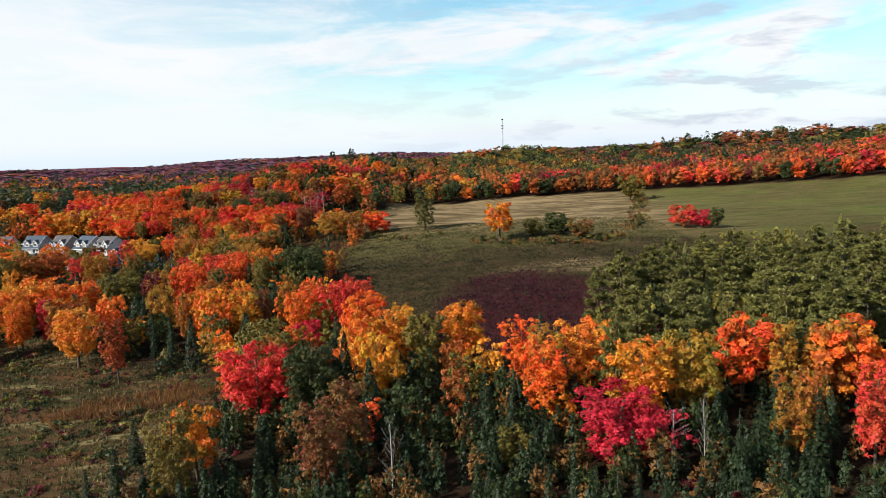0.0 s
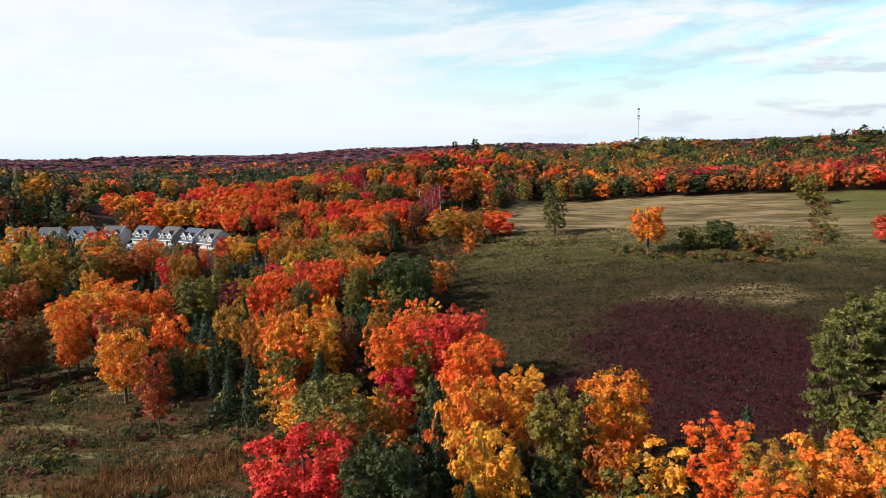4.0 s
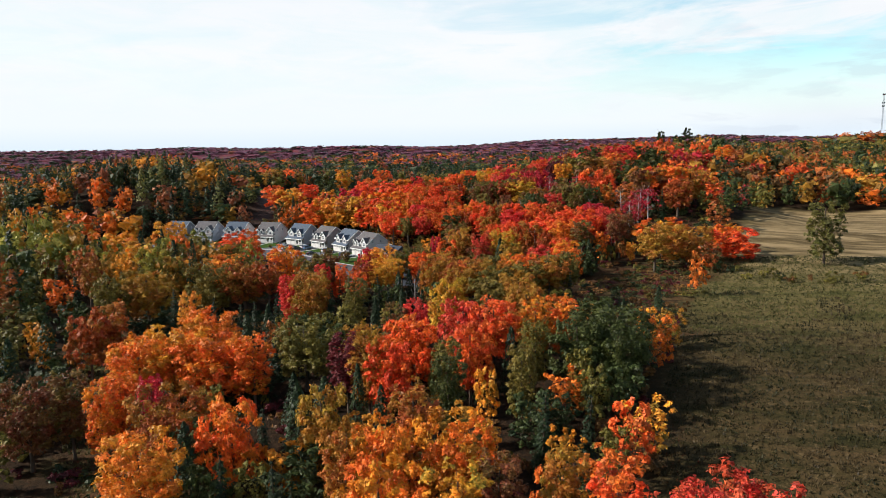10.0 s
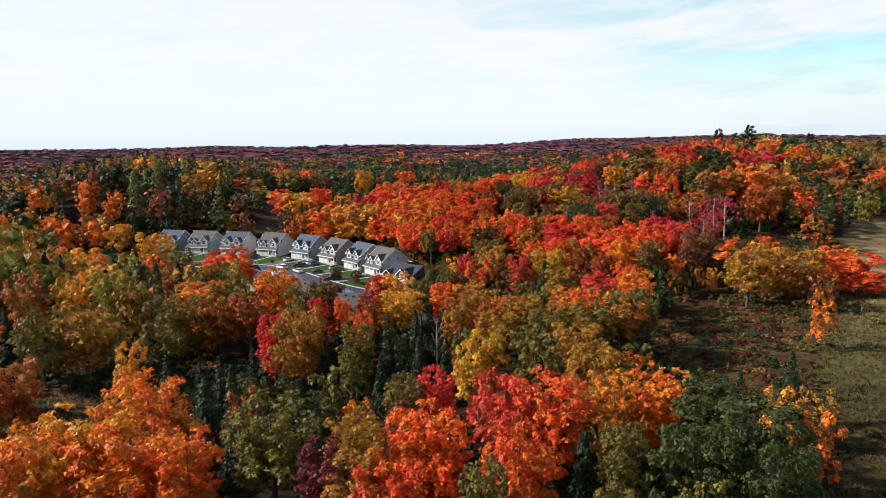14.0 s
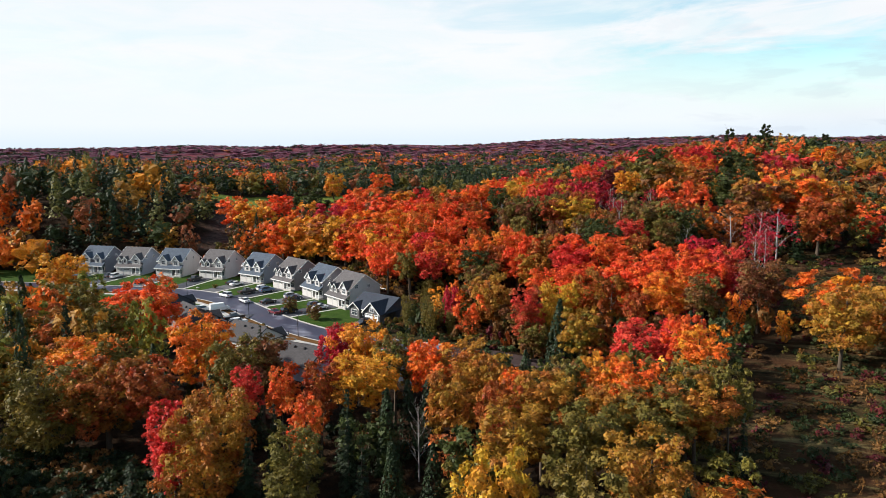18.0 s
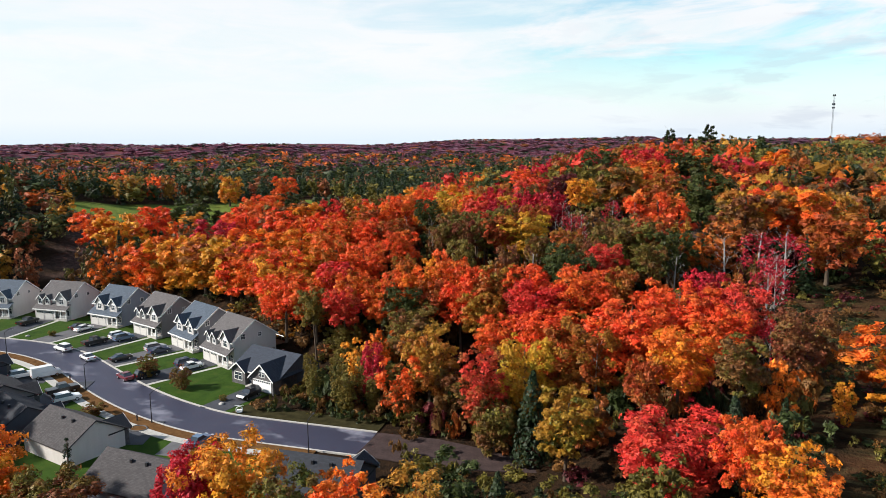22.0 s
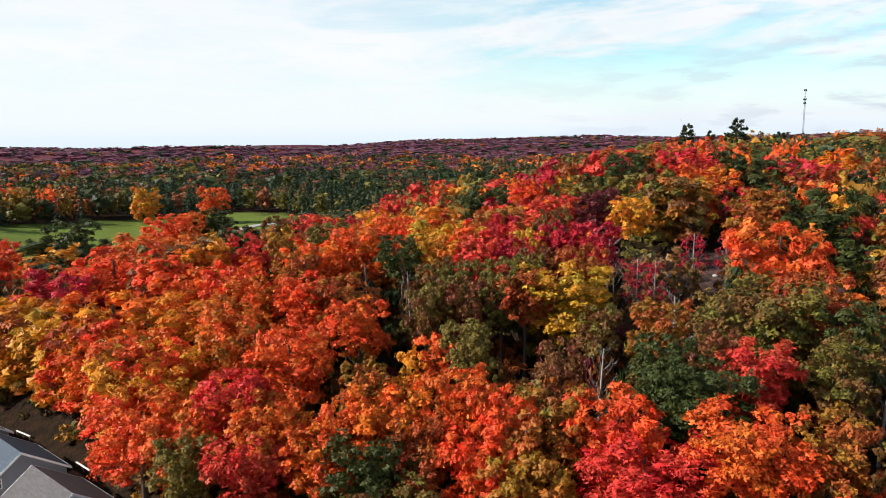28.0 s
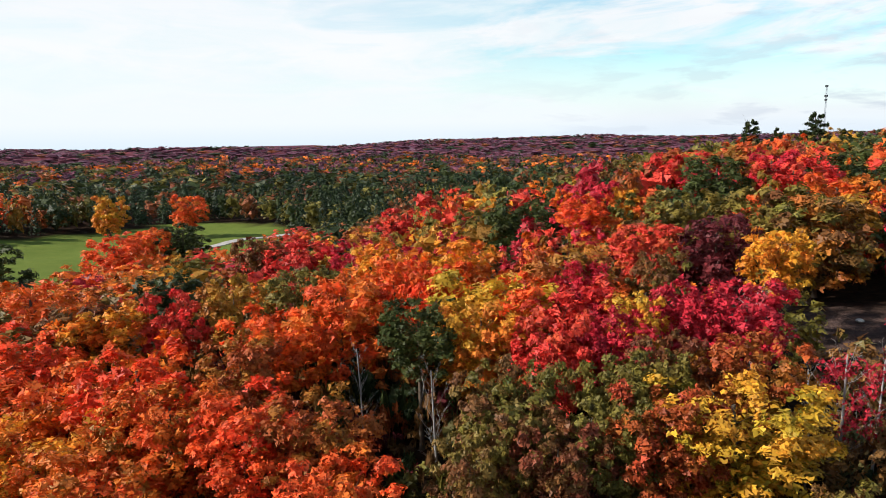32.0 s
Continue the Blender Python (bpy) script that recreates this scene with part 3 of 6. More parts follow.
def pine_crown(seed, count, tall):
    """Open plates of needle tufts on long level branches."""
    r = np.random.RandomState(seed)
    ps, ns, ss = [], [], []
    plates = 34
    for i in range(plates):
        u = i / plates
        z = 0.22 + 0.74 * u + r.uniform(-0.02, 0.02)
        rad = (0.95 * (1 - u) ** 0.55 + 0.10) * r.uniform(0.55, 1.1)
        an = i * 2.4 + r.uniform(-0.4, 0.4)
        k = max(8, int(count / plates * (1.5 - u)))
        f = r.uniform(0.15, 1, k) ** 0.6
        w = r.normal(size=k) * 0.24 * rad * (0.35 + f) * 0.7
        ps.append(np.stack([math.cos(an) * rad * f - math.sin(an) * w, math.sin(an) * rad * f + math.cos(an) * w, z + 0.05 * f * rad / tall * 2 + r.normal(size=k) * 0.011], 1))
        ns.append(np.stack([r.normal(size=k) * 0.5, r.normal(size=k) * 0.5, np.ones(k) * 0.7], 1))
        ss.append(np.full(k, 0.062) * r.uniform(0.6, 1.4, k))
    return leaf_quads(np.concatenate(ps), np.concatenate(ns), np.concatenate(ss), tall, seed, 0.3)


def unit(v, f, name, mat, smooth_shade=False):
    return raw_mesh(name, v, f, mat, smooth_shade)


def crown_mesh(v, f, branch, mat):
    mesh = raw_mesh("crown", v, f, mat)
    mesh.attributes.new("branch", "FLOAT", "POINT").data.foreach_set("value", np.ascontiguousarray(branch, np.float32))
    return mesh


CROWNS = {"broad": [], "fine": [], "column": [], "fine_column": [], "finest": [], "spruce": [], "pine": [], "lone": []}
TRUNKS = {"broad": [], "spruce": [], "pine": [], "lone": [], "bare": []}
for i in range(8):
    CROWNS["broad"].append(crown_mesh(*broadleaf_crown(10 + i, 2600, 0.080, 38 + 3 * i), LEAVES["orange"]))
    CROWNS["fine"].append(crown_mesh(*broadleaf_crown(10 + i, 5200, 0.058, 50 + 3 * i), LEAVES["orange"]))
    CROWNS["finest"].append(crown_mesh(*broadleaf_crown(10 + i, 9200, 0.043, 66 + 4 * i), LEAVES["orange"]))
    CROWNS["column"].append(crown_mesh(*broadleaf_crown(110 + i, 3000, 0.080, 52 + 4 * i, 3.6, 0.26, True), LEAVES["orange"]))
    CROWNS["fine_column"].append(crown_mesh(*broadleaf_crown(110 + i, 6600, 0.058, 60 + 4 * i, 3.6, 0.26, True), LEAVES["orange"]))
    TRUNKS["broad"].append(unit(*limbs(30 + i, 2.7, 0.9, 0.055, 9, start=0.4), "trunk", m_bark, True))
for i in range(3):
    CROWNS["spruce"].append(unit(*spruce_crown(60 + i, 2200, 6.0), "crown", LEAVES["spruce"]))
    TRUNKS["spruce"].append(unit(*limbs(63 + i, 5.8, 0.6, 0.085, 0), "trunk", m_bark, True))
    CROWNS["pine"].append(unit(*pine_crown(70 + i, 5000, 2.6), "crown", LEAVES["pine"]))
    TRUNKS["pine"].append(unit(*limbs(73 + i, 2.55, 1.0, 0.05, 12, start=0.2), "trunk", m_bark, True))
    TRUNKS["bare"].append(unit(*limbs(80 + i, 3.0, 1.0, 0.045, 16, 7, start=0.22, sides=5), "trunk", m_snag, True))
CROWNS["lone"].append(unit(*pine_crown(90, 4200, 3.3), "crown", LEAVES["lone"]))
TRUNKS["lone"].append(unit(*limbs(91, 3.2, 0.8, 0.06, 8), "trunk", m_bark, True))
HEIGHT_OF = {"broad": 3.0, "spruce": 6.0, "pine": 2.6, "lone": 3.3, "bare": 3.0}

SAY = {
    "red": "bright red", "scarlet": "orange-red", "orange": "vivid orange", "gold": "golden orange", "yellow": "clear yellow",
    "crimson": "deep crimson", "maroon": "dark maroon", "rust": "rusty orange", "brown": "dull russet brown", "ochre": "faded ochre",
    "olive": "olive green turning yellow", "lime": "pale yellow-green", "green": "still green", "darkgreen": "dark green",
}
FLIGHT = [(0, 0), (-10, 75), (-40, 145), (-73, 205), (-93, 246), (-114, 299), (-131, 343)]
rng = random.Random(4)
PLANTED = []


def tree(form, key, x, y, h, r, name, label, category, group="", zb=None):
    """One tree at x, y, h metres high with a crown r metres in radius."""
    z = z_at(x, y) if zb is None else zb
    root = new(name)
    root.empty_display_size = 0.5
    i = rng.randrange(8)
    tr = new("trunk", TRUNKS[form][i % len(TRUNKS[form])])
    tr.parent = root
    sz = h / HEIGHT_OF[form]
    if form == "broad":
        near = to_line(np.array([x]), np.array([y]), FLIGHT)[0] < 66
        low = 0.82 if y < 262 or (x < -95 and 325 < y < 346) else 0.52
        if y > 346 and h > 10:
            r = max(r, 3.0) * 1.12
        tall = 0.96 * h if h < 10 or key == "lone" else min(0.92 * h, max(r * rng.uniform(1.5, 2.0), low * h))
        slim = tall > 2.75 * r
        cr = new("crown", CROWNS[(("finest" if r > 5.4 else "fine") if near else "broad") if not slim else ("fine_column" if near else "column")][i])
        cr.parent = root
        cr.location, cr.scale = (0, 0, 3.0), (1, 1, tall / (3.6 if slim else 2.0) / sz)
        cr.material_slots[0].link = "OBJECT"
        cr.material_slots[0].material = LEAVES[key]
    elif form != "bare":
        cr = new("crown", CROWNS[form][i % len(CROWNS[form])])
        cr.parent = root
        cr.material_slots[0].link = "OBJECT"
        cr.material_slots[0].material = LEAVES[key]
    elif key == "crimson":
        p, n, s = leaf_cloud(200 + i, 30, 430, 0.070, base=0.3)
        if "bare_crimson" not in CROWNS:
            CROWNS["bare_crimson"] = unit(*leaf_quads(p, n, s, 3.0, 4), "crown", LEAVES["crimson"])
        cr = new("crown", CROWNS["bare_crimson"])
        cr.parent = root
    root.matrix_basis = Matrix.LocRotScale((x, y, z - 0.05), Euler((rng.uniform(-0.04, 0.04), rng.uniform(-0.04, 0.04), rng.uniform(0, 6.28))), (r, r * rng.uniform(0.88, 1.12), sz))
    PLANTED.append((x, y, r))
    return tagged(root, label, category, group)


def stand(form, key, rows):
    """Single trees of one colour: x, y, height, crown radius."""
    for x, y, h, r in rows:
        if form == "spruce":
            tree(form, key, x, y, h, r, "spruce_tree", "slender dark green spruce among the autumn trees", "spruce", "spruces in the valley")
        elif form == "pine":
            tree(form, key, x, y, h, r, "white_pine_tree", "tall yellow-green white pine with level branches", "pine tree", "pines beside the field")
        elif form == "lone":
            tree("broad", key, x, y, h, r, "evergreen_tree", "lone olive-green evergreen standing in dry hay", "evergreen tree")
        elif form == "bare":
            tree(form, key, x, y, h, r, "bare_tree", "nearly leafless tree with pale grey branches" if key == "grey" else "thin crimson tree that has dropped its leaves", "bare tree", "bare trees on the slope")
        elif key in ("ochre", "lime", "olive", "green", "darkgreen", "brown", "rust", "maroon"):
            tree(form, key, x, y, h, r, "oak_tree", SAY[key] + " broadleaf tree with a full rounded crown", "oak tree", "oaks of the woods")
        else:
            tree(form, key, x, y, h, r, "maple_tree", SAY[key] + " autumn maple with a dense lobed crown", "maple tree", "maples of the woods")


stand("bare", "crimson", [(-124.6, 419.4, 12, 3.5), (-117.5, 419.7, 12, 3.9), (-112.8, 404.1, 12, 3.3), (-110.5, 403.7, 12, 2.7), (-141.6, 506.1, 12, 8.7), (-72, 391.1, 12, 6.1), (-73.8, 348.6, 12, 2.7), (31.3, 93.9, 9, 3.9), (-67.6, 384.5, 14, 5.2), (-72.2, 371, 13, 4.6), (-70, 377.5, 12, 3.6), (-104, 416.5, 12, 3.2), (-98.5, 418.5, 11, 3.0)])
stand("bare", "grey", [(-115.8, 401.8, 12, 2.3), (-78.3, 387.7, 12, 5.9), (-88.4, 384.4, 12, 5.2), (-108, 390.4, 12, 4.8), (-146.7, 399.2, 12, 2.8), (-133.3, 392.2, 12, 1.8), (-155.2, 403, 12, 2.2), (-95.3, 394, 12, 4.4), (-117.1, 377.2, 12, 3.3), (-99.4, 342.6, 12, 3.7), (-88.5, 376, 12, 3.8), (-111.5, 275.6, 12, 2.9), (-79.5, 294.5, 12, 2.4), (-56.2, 249, 12, 2.8), (-8.4, 89.3, 12, 2.4), (34.8, 90.4, 12, 1.3)])
stand("broad", "brown", [(-127.3, 399, 15.5, 2.8), (-138.6, 390.3, 15.5, 3.5), (-134.3, 387.1, 15.5, 2.8), (-140.1, 385.4, 15.5, 2.5), (-129.6, 516.5, 15.5, 8), (-99.9, 383.7, 15.5, 6.6), (-191.1, 403.8, 15.5, 7.8), (-105.7, 448, 15.5, 8), (-220.7, 495.2, 15.5, 5.6), (-126.9, 420.2, 15.5, 2.5), (-140.5, 393.1, 15.5, 2.6), (-137.5, 394, 15.5, 2.6), (-93.2, 372.6, 15.5, 3.3), (-120.5, 371.6, 15.5, 2.8), (-105.4, 375.7, 15.5, 3.3), (-133.9, 352.5, 15.5, 5.3), (-79.7, 331.7, 15.5, 4.3), (-70.2, 344.6, 15.5, 5.5), (-73.3, 404, 15.5, 7.7), (-97.9, 386.9, 15.5, 7.5), (-120.9, 339.4, 9, 4.9), (-112.6, 329.7, 8, 3.9)])
stand("broad", "brown", [(-116.9, 384.6, 13, 3.0), (-111.1, 375.5, 12, 3.0), (-146.4, 283.4, 15.5, 5.3), (-123.2, 289.1, 15.5, 4.3), (-92.8, 285.3, 15.5, 3.3), (-77.4, 289.8, 15.5, 7.3), (-94.8, 235, 15.5, 4.1), (-130.8, 178.7, 15.5, 5.9), (-127.9, 184.2, 15.5, 4.4), (-49.8, 178.2, 15.5, 3.7), (-15.6, 98.4, 15.5, 4.4), (-18.3, 90.1, 15.5, 4.1), (57.1, 290.5, 9, 7)])
stand("broad", "crimson", [(-131.4, 403.7, 15.5, 3), (-134.5, 414.9, 15.5, 2.4), (-102.7, 498.5, 15.5, 7.7), (-191.7, 491.2, 15.5, 6), (-124.9, 409.1, 15.5, 3.7), (-119.5, 409.5, 15.5, 4.3), (-210.4, 397.3, 15.5, 8), (-83.2, 360, 15.5, 3.7), (-138.4, 488.8, 15.5, 7.7), (-135.9, 291.5, 15.5, 3.5), (-110.7, 186.4, 15.5, 2.8), (-33.8, 161.5, 9, 4.9), (24.6, 97.4, 11, 7.3), (113.2, 301.4, 8, 6.4), (-137.6, 341, 12, 2.6)])
stand("broad", "darkgreen", [(-269, 532.9, 15.5, 8), (-185.5, 414.2, 15.5, 4.8), (-24.7, 116.8, 15.5, 6.5)])
stand("broad", "gold", [(-114, 428, 15.5, 4.1), (-163.4, 435, 15.5, 5.7), (-259.5, 412.9, 15.5, 7.7), (-212.2, 386.8, 15.5, 7.7), (-194.9, 381.1, 15.5, 7.7), (-206, 385.1, 15.5, 7.3), (-172.2, 370.7, 15.5, 7), (-133.2, 293.9, 15.5, 6.5), (-123.5, 281.8, 15.5, 5.6), (-65.3, 338.8, 7, 1.6), (-131.6, 209, 15.5, 8), (-149, 230.7, 15.5, 3), (-254.7, 323.4, 15.5, 8), (-257.3, 295.6, 15.5, 8), (-93.9, 168.8, 15.5, 6.1), (-52.5, 173.9, 15.5, 4.5), (-17.7, 137.2, 15.5, 5.2), (-9.9, 143.2, 15.5, 4.6), (-13.4, 122.9, 15.5, 4.7), (24.7, 121.3, 15.5, 6)])
stand("broad", "gold", [(17.3, 109.1, 7, 3.1)])
stand("broad", "green", [(-152.8, 492.2, 15.5, 8), (-82.5, 430, 15.5, 7.7), (-89.6, 380.5, 15.5, 4.3), (-155.7, 507.3, 15.5, 8), (-150, 405.2, 15.5, 4.2), (-114.3, 482.5, 15.5, 7), (-270.1, 463.6, 15.5, 8), (-81.7, 497.9, 15.5, 8), (-107.4, 367.5, 15.5, 5), (-138, 359.5, 15.5, 5.6), (-110.1, 371.9, 15.5, 3.5), (-91.5, 499.2, 15.5, 7.7), (-55.2, 247, 15.5, 4.6), (-50.3, 240, 15.5, 8), (-53.8, 230.6, 15.5, 5.9), (-47, 228.6, 15.5, 5.7), (-68.1, 205.2, 15.5, 3.2), (49, 302, 10, 7.7), (116.5, 295.3, 9, 3.7), (-145.4, 339.5, 7, 3)])
stand("broad", "maroon", [(-119.6, 434.5, 15.5, 5.8), (-92.3, 213.4, 15.5, 4.4)])
stand("broad", "ochre", [(-104.4, 450.8, 15.5, 8), (-72.9, 407.8, 15.5, 7.7), (-176, 414.1, 15.5, 4.5), (-122.8, 358.3, 15.5, 4), (-127.1, 341.9, 15.5, 6.1), (-136.1, 262.7, 15.5, 5.8), (-111, 292.1, 15.5, 5.8), (-108.2, 280.3, 15.5, 5.2), (-94.7, 279.7, 15.5, 4.9), (-84.2, 278.7, 15.5, 5.5), (-75.4, 282.7, 15.5, 4.8), (-94.5, 268.7, 15.5, 4.7), (-56.4, 329.9, 15.5, 6.1), (-104.6, 286.9, 15.5, 3.9), (-87.4, 212.8, 15.5, 4.3), (-94.5, 221.8, 15.5, 4.3), (-71.3, 252.5, 15.5, 5.6), (-132.6, 256.1, 15.5, 6.1), (-174.9, 241.7, 15.5, 7.2), (-78.6, 266, 15.5, 5.5), (-47.7, 337.5, 13, 8)])
stand("broad", "ochre", [(-55.6, 412.4, 15.5, 7.2), (-101.1, 323, 13, 5.2), (-43.3, 180.9, 15.5, 3.2), (-80.3, 190, 15.5, 4.7), (-69.3, 177.7, 15.5, 3.5), (17, 118.3, 15.5, 3.9), (39.1, 108.2, 15.5, 5), (55.2, 111.3, 15.5, 3.3), (62.2, 109.6, 15.5, 4.8)])
stand("broad", "olive", [(-122.1, 457, 15.5, 6), (-130.7, 390, 15.5, 2.6), (-110.4, 454.4, 15.5, 7.7), (-167.8, 416.9, 15.5, 4), (-165.4, 507.1, 15.5, 6.2), (-131.6, 395.1, 15.5, 2.6), (-128.2, 396.2, 15.5, 2.4), (-137.8, 387.5, 15.5, 2.4), (-157.5, 357, 15.5, 3.3), (-132.1, 376.5, 15.5, 3.4), (-134.3, 343.2, 7, 4.7), (-150.1, 281.9, 15.5, 6), (-87.5, 271.1, 15.5, 5.1), (-80.4, 276.7, 15.5, 5.4), (-192.4, 291, 15.5, 6.3), (-221.4, 301.9, 15.5, 7.7), (-168.7, 272.2, 15.5, 3.8), (-71.7, 287.5, 15.5, 3.2), (-107.5, 221.1, 15.5, 7.4), (-74, 216.3, 15.5, 3.6)])
stand("broad", "olive", [(-59.1, 213.6, 15.5, 3.3), (-62, 228.6, 15.5, 3.4), (-117.9, 255.8, 15.5, 4.1), (-168.6, 258.4, 15.5, 8), (-273.8, 285, 15.5, 8), (-179.5, 234.1, 15.5, 5.3), (-83.5, 258.1, 15.5, 5.3), (-38.5, 139.5, 15.5, 7), (-39.1, 89.9, 15.5, 3.8), (-4.9, 134, 15.5, 4.7), (9.1, 96.9, 6, 3.9), (38.6, 302.6, 8, 4.5), (113.4, 421.6, 15.5, 8), (-151.3, 357.8, 8, 3.4), (-140.4, 335.7, 8, 2.4), (-147, 337.6, 7.5, 1.7), (-144.6, 341.4, 9, 1.8), (-142.2, 338.6, 8, 1.6), (-139.6, 342.4, 9, 1.7), (-136.4, 338.4, 6.5, 1.6), (-150, 341.6, 8.5, 1.7)])
stand("broad", "orange", [(-65.8, 408.8, 15.5, 7.7), (-165.4, 403, 15.5, 4.9), (-151.8, 431.7, 15.5, 5.3), (-142.5, 486.6, 15.5, 3), (-176.1, 384.8, 15.5, 5.8), (-186, 404.1, 15.5, 4.9), (-138, 364.6, 15.5, 5.2), (-182.5, 375.1, 15.5, 6.2), (-270.1, 414.5, 15.5, 7.7), (-189, 384.7, 15.5, 7.7), (-142.5, 411.5, 15.5, 6.4), (-61.9, 412.7, 15.5, 7.7), (-52.5, 540.7, 15.5, 7.7), (-219.5, 387.9, 15.5, 7.7), (-225.8, 387.6, 15.5, 7.7), (-166.2, 289.5, 15.5, 7.7), (-172.7, 269.7, 15.5, 7.1), (-116.5, 289.6, 15.5, 4.8), (-100.5, 281.9, 15.5, 2.4), (-88.9, 290.2, 15.5, 4.8), (-83.5, 286.8, 15.5, 4.2), (-77.2, 303.6, 15.5, 4.3)])
stand("broad", "orange", [(-133.1, 222.2, 15.5, 7.3), (-120.2, 208.9, 15.5, 8), (-132.3, 202.2, 15.5, 6.7), (-111.1, 209.9, 15.5, 4.3), (-119.2, 187.1, 15.5, 4.1), (-65.9, 242.9, 15.5, 3.9), (-61.5, 246, 15.5, 4.6), (-85.7, 226.1, 15.5, 5.8), (-56.4, 344.4, 13, 8), (-90.3, 181.9, 15.5, 5), (-65.8, 180.7, 15.5, 5.6), (-57.7, 185.4, 15.5, 5.6), (-59.6, 171.3, 15.5, 5), (-37.7, 168.4, 15.5, 3.6), (-117.7, 182.1, 15.5, 3.5), (-38.7, 98.5, 12, 4.2), (-20.3, 160.1, 15.5, 6), (3, 141.3, 15.5, 5.7), (1.7, 135.9, 9, 4.1), (13.9, 126, 15.5, 4.2), (15.3, 109.9, 15.5, 4.5)])
stand("broad", "orange", [(-87.4, 335.4, 15.5, 5.6), (30.8, 106.7, 15.5, 5.7), (67.1, 109.4, 15.5, 6.9), (23.4, 296.5, 17, 8), (-37.9, 356.9, 9, 6.4)])
stand("broad", "red", [(-136.5, 403, 15.5, 4.3), (-119.3, 515.5, 15.5, 8), (-116.5, 526.2, 15.5, 7.7), (-180, 407.7, 15.5, 3.5), (-208.4, 495.4, 15.5, 8), (-127.8, 434, 15.5, 4.3), (-100.6, 487.5, 15.5, 8), (-191.5, 529.2, 15.5, 8), (-156.2, 364.9, 15.5, 4.2), (-101.6, 371.2, 15.5, 3.9), (-150.9, 357.8, 15.5, 4), (-115.1, 333.2, 15.5, 4), (-111.9, 358.5, 15.5, 5.5), (-78.3, 353.9, 15.5, 5.3), (-87.3, 319.9, 11, 7.2), (-136.1, 409.6, 15.5, 6.2), (-138.8, 271.6, 15.5, 2.4), (-138.9, 257, 15.5, 3.8), (-80.3, 237.9, 15.5, 6.2), (-155.5, 291.2, 8, 2.5), (-91.7, 238.8, 15.5, 3.6), (-30.4, 173.2, 15.5, 3.7)])
stand("broad", "red", [(-26.5, 170.2, 15.5, 4), (-34.7, 119, 15.5, 8), (-25.3, 177.4, 15.5, 8), (58, 90, 15.5, 3.5), (106.6, 307.1, 10, 8)])
stand("broad", "rust", [(-137.4, 421.9, 15.5, 6.7), (-121.6, 399, 15.5, 4.3), (-127.6, 390.8, 15.5, 4), (-101.6, 504.2, 13, 8), (-71.9, 496.7, 15.5, 7.7), (-153.1, 388.5, 15.5, 4.6), (-116.9, 514.1, 15.5, 8), (-164.2, 396.7, 15.5, 4.1), (-142.1, 367.2, 15.5, 3.2), (-91.8, 429.6, 15.5, 5), (-104, 508.8, 15.5, 8), (-97.5, 359.3, 15.5, 3.7), (-110.4, 381.2, 15.5, 3.5), (-120.9, 364.6, 15.5, 4.6), (-201.2, 383.6, 15.5, 7.4), (-190.6, 379, 15.5, 5.5), (-178.8, 373.2, 15.5, 4.3), (-133.9, 361.2, 15.5, 3.6), (-93.3, 389, 15.5, 4.8), (-102, 343.5, 15.5, 6.9), (-92.1, 330.8, 13, 3.4)])
stand("broad", "rust", [(-58.1, 395.5, 15.5, 6.6), (-106.6, 500.3, 15.5, 7.7), (-162.3, 264.9, 15.5, 7.1), (-154.7, 266.8, 15.5, 5.1), (-129.3, 276.9, 15.5, 3.6), (-99.5, 275.3, 15.5, 3.4), (-158.7, 215.7, 15.5, 6), (-200.2, 281, 15.5, 8), (-202.3, 245.1, 15.5, 5.1), (-103.4, 182.4, 15.5, 7.3), (-77.3, 155.1, 15.5, 3.6), (-67.5, 192.5, 15.5, 4.5), (-156.1, 209.6, 15.5, 5.1), (-33.8, 127.8, 15.5, 4.3), (48.3, 92.3, 15.5, 3.4)])
stand("broad", "scarlet", [(-315.7, 602.6, 18.5, 8), (-92.9, 407.8, 15.5, 6.8), (-161.3, 412, 15.5, 5.7), (-173.3, 394.3, 15.5, 6.2), (-167.3, 389.4, 15.5, 5.2), (-159.4, 387.6, 15.5, 4.5), (-136.4, 466.5, 15.5, 4.9), (-180.2, 392.2, 15.5, 5.7), (-167.7, 381.4, 15.5, 4.8), (-190.4, 397.8, 15.5, 5.2), (-207.3, 415.9, 15.5, 7.3), (-260.6, 492.7, 15.5, 8), (-98.4, 465.8, 15.5, 8), (-148.6, 382.3, 15.5, 4.3), (-157.1, 419, 15.5, 3.9), (-152, 416.1, 15.5, 3.3), (-162.9, 376.2, 15.5, 5.7), (-175.1, 373.1, 15.5, 7.4), (-206.7, 405.7, 15.5, 8), (-273.4, 521.8, 15.5, 8), (-153.5, 373.6, 15.5, 6.1), (-103.8, 359.6, 15.5, 5.2)])
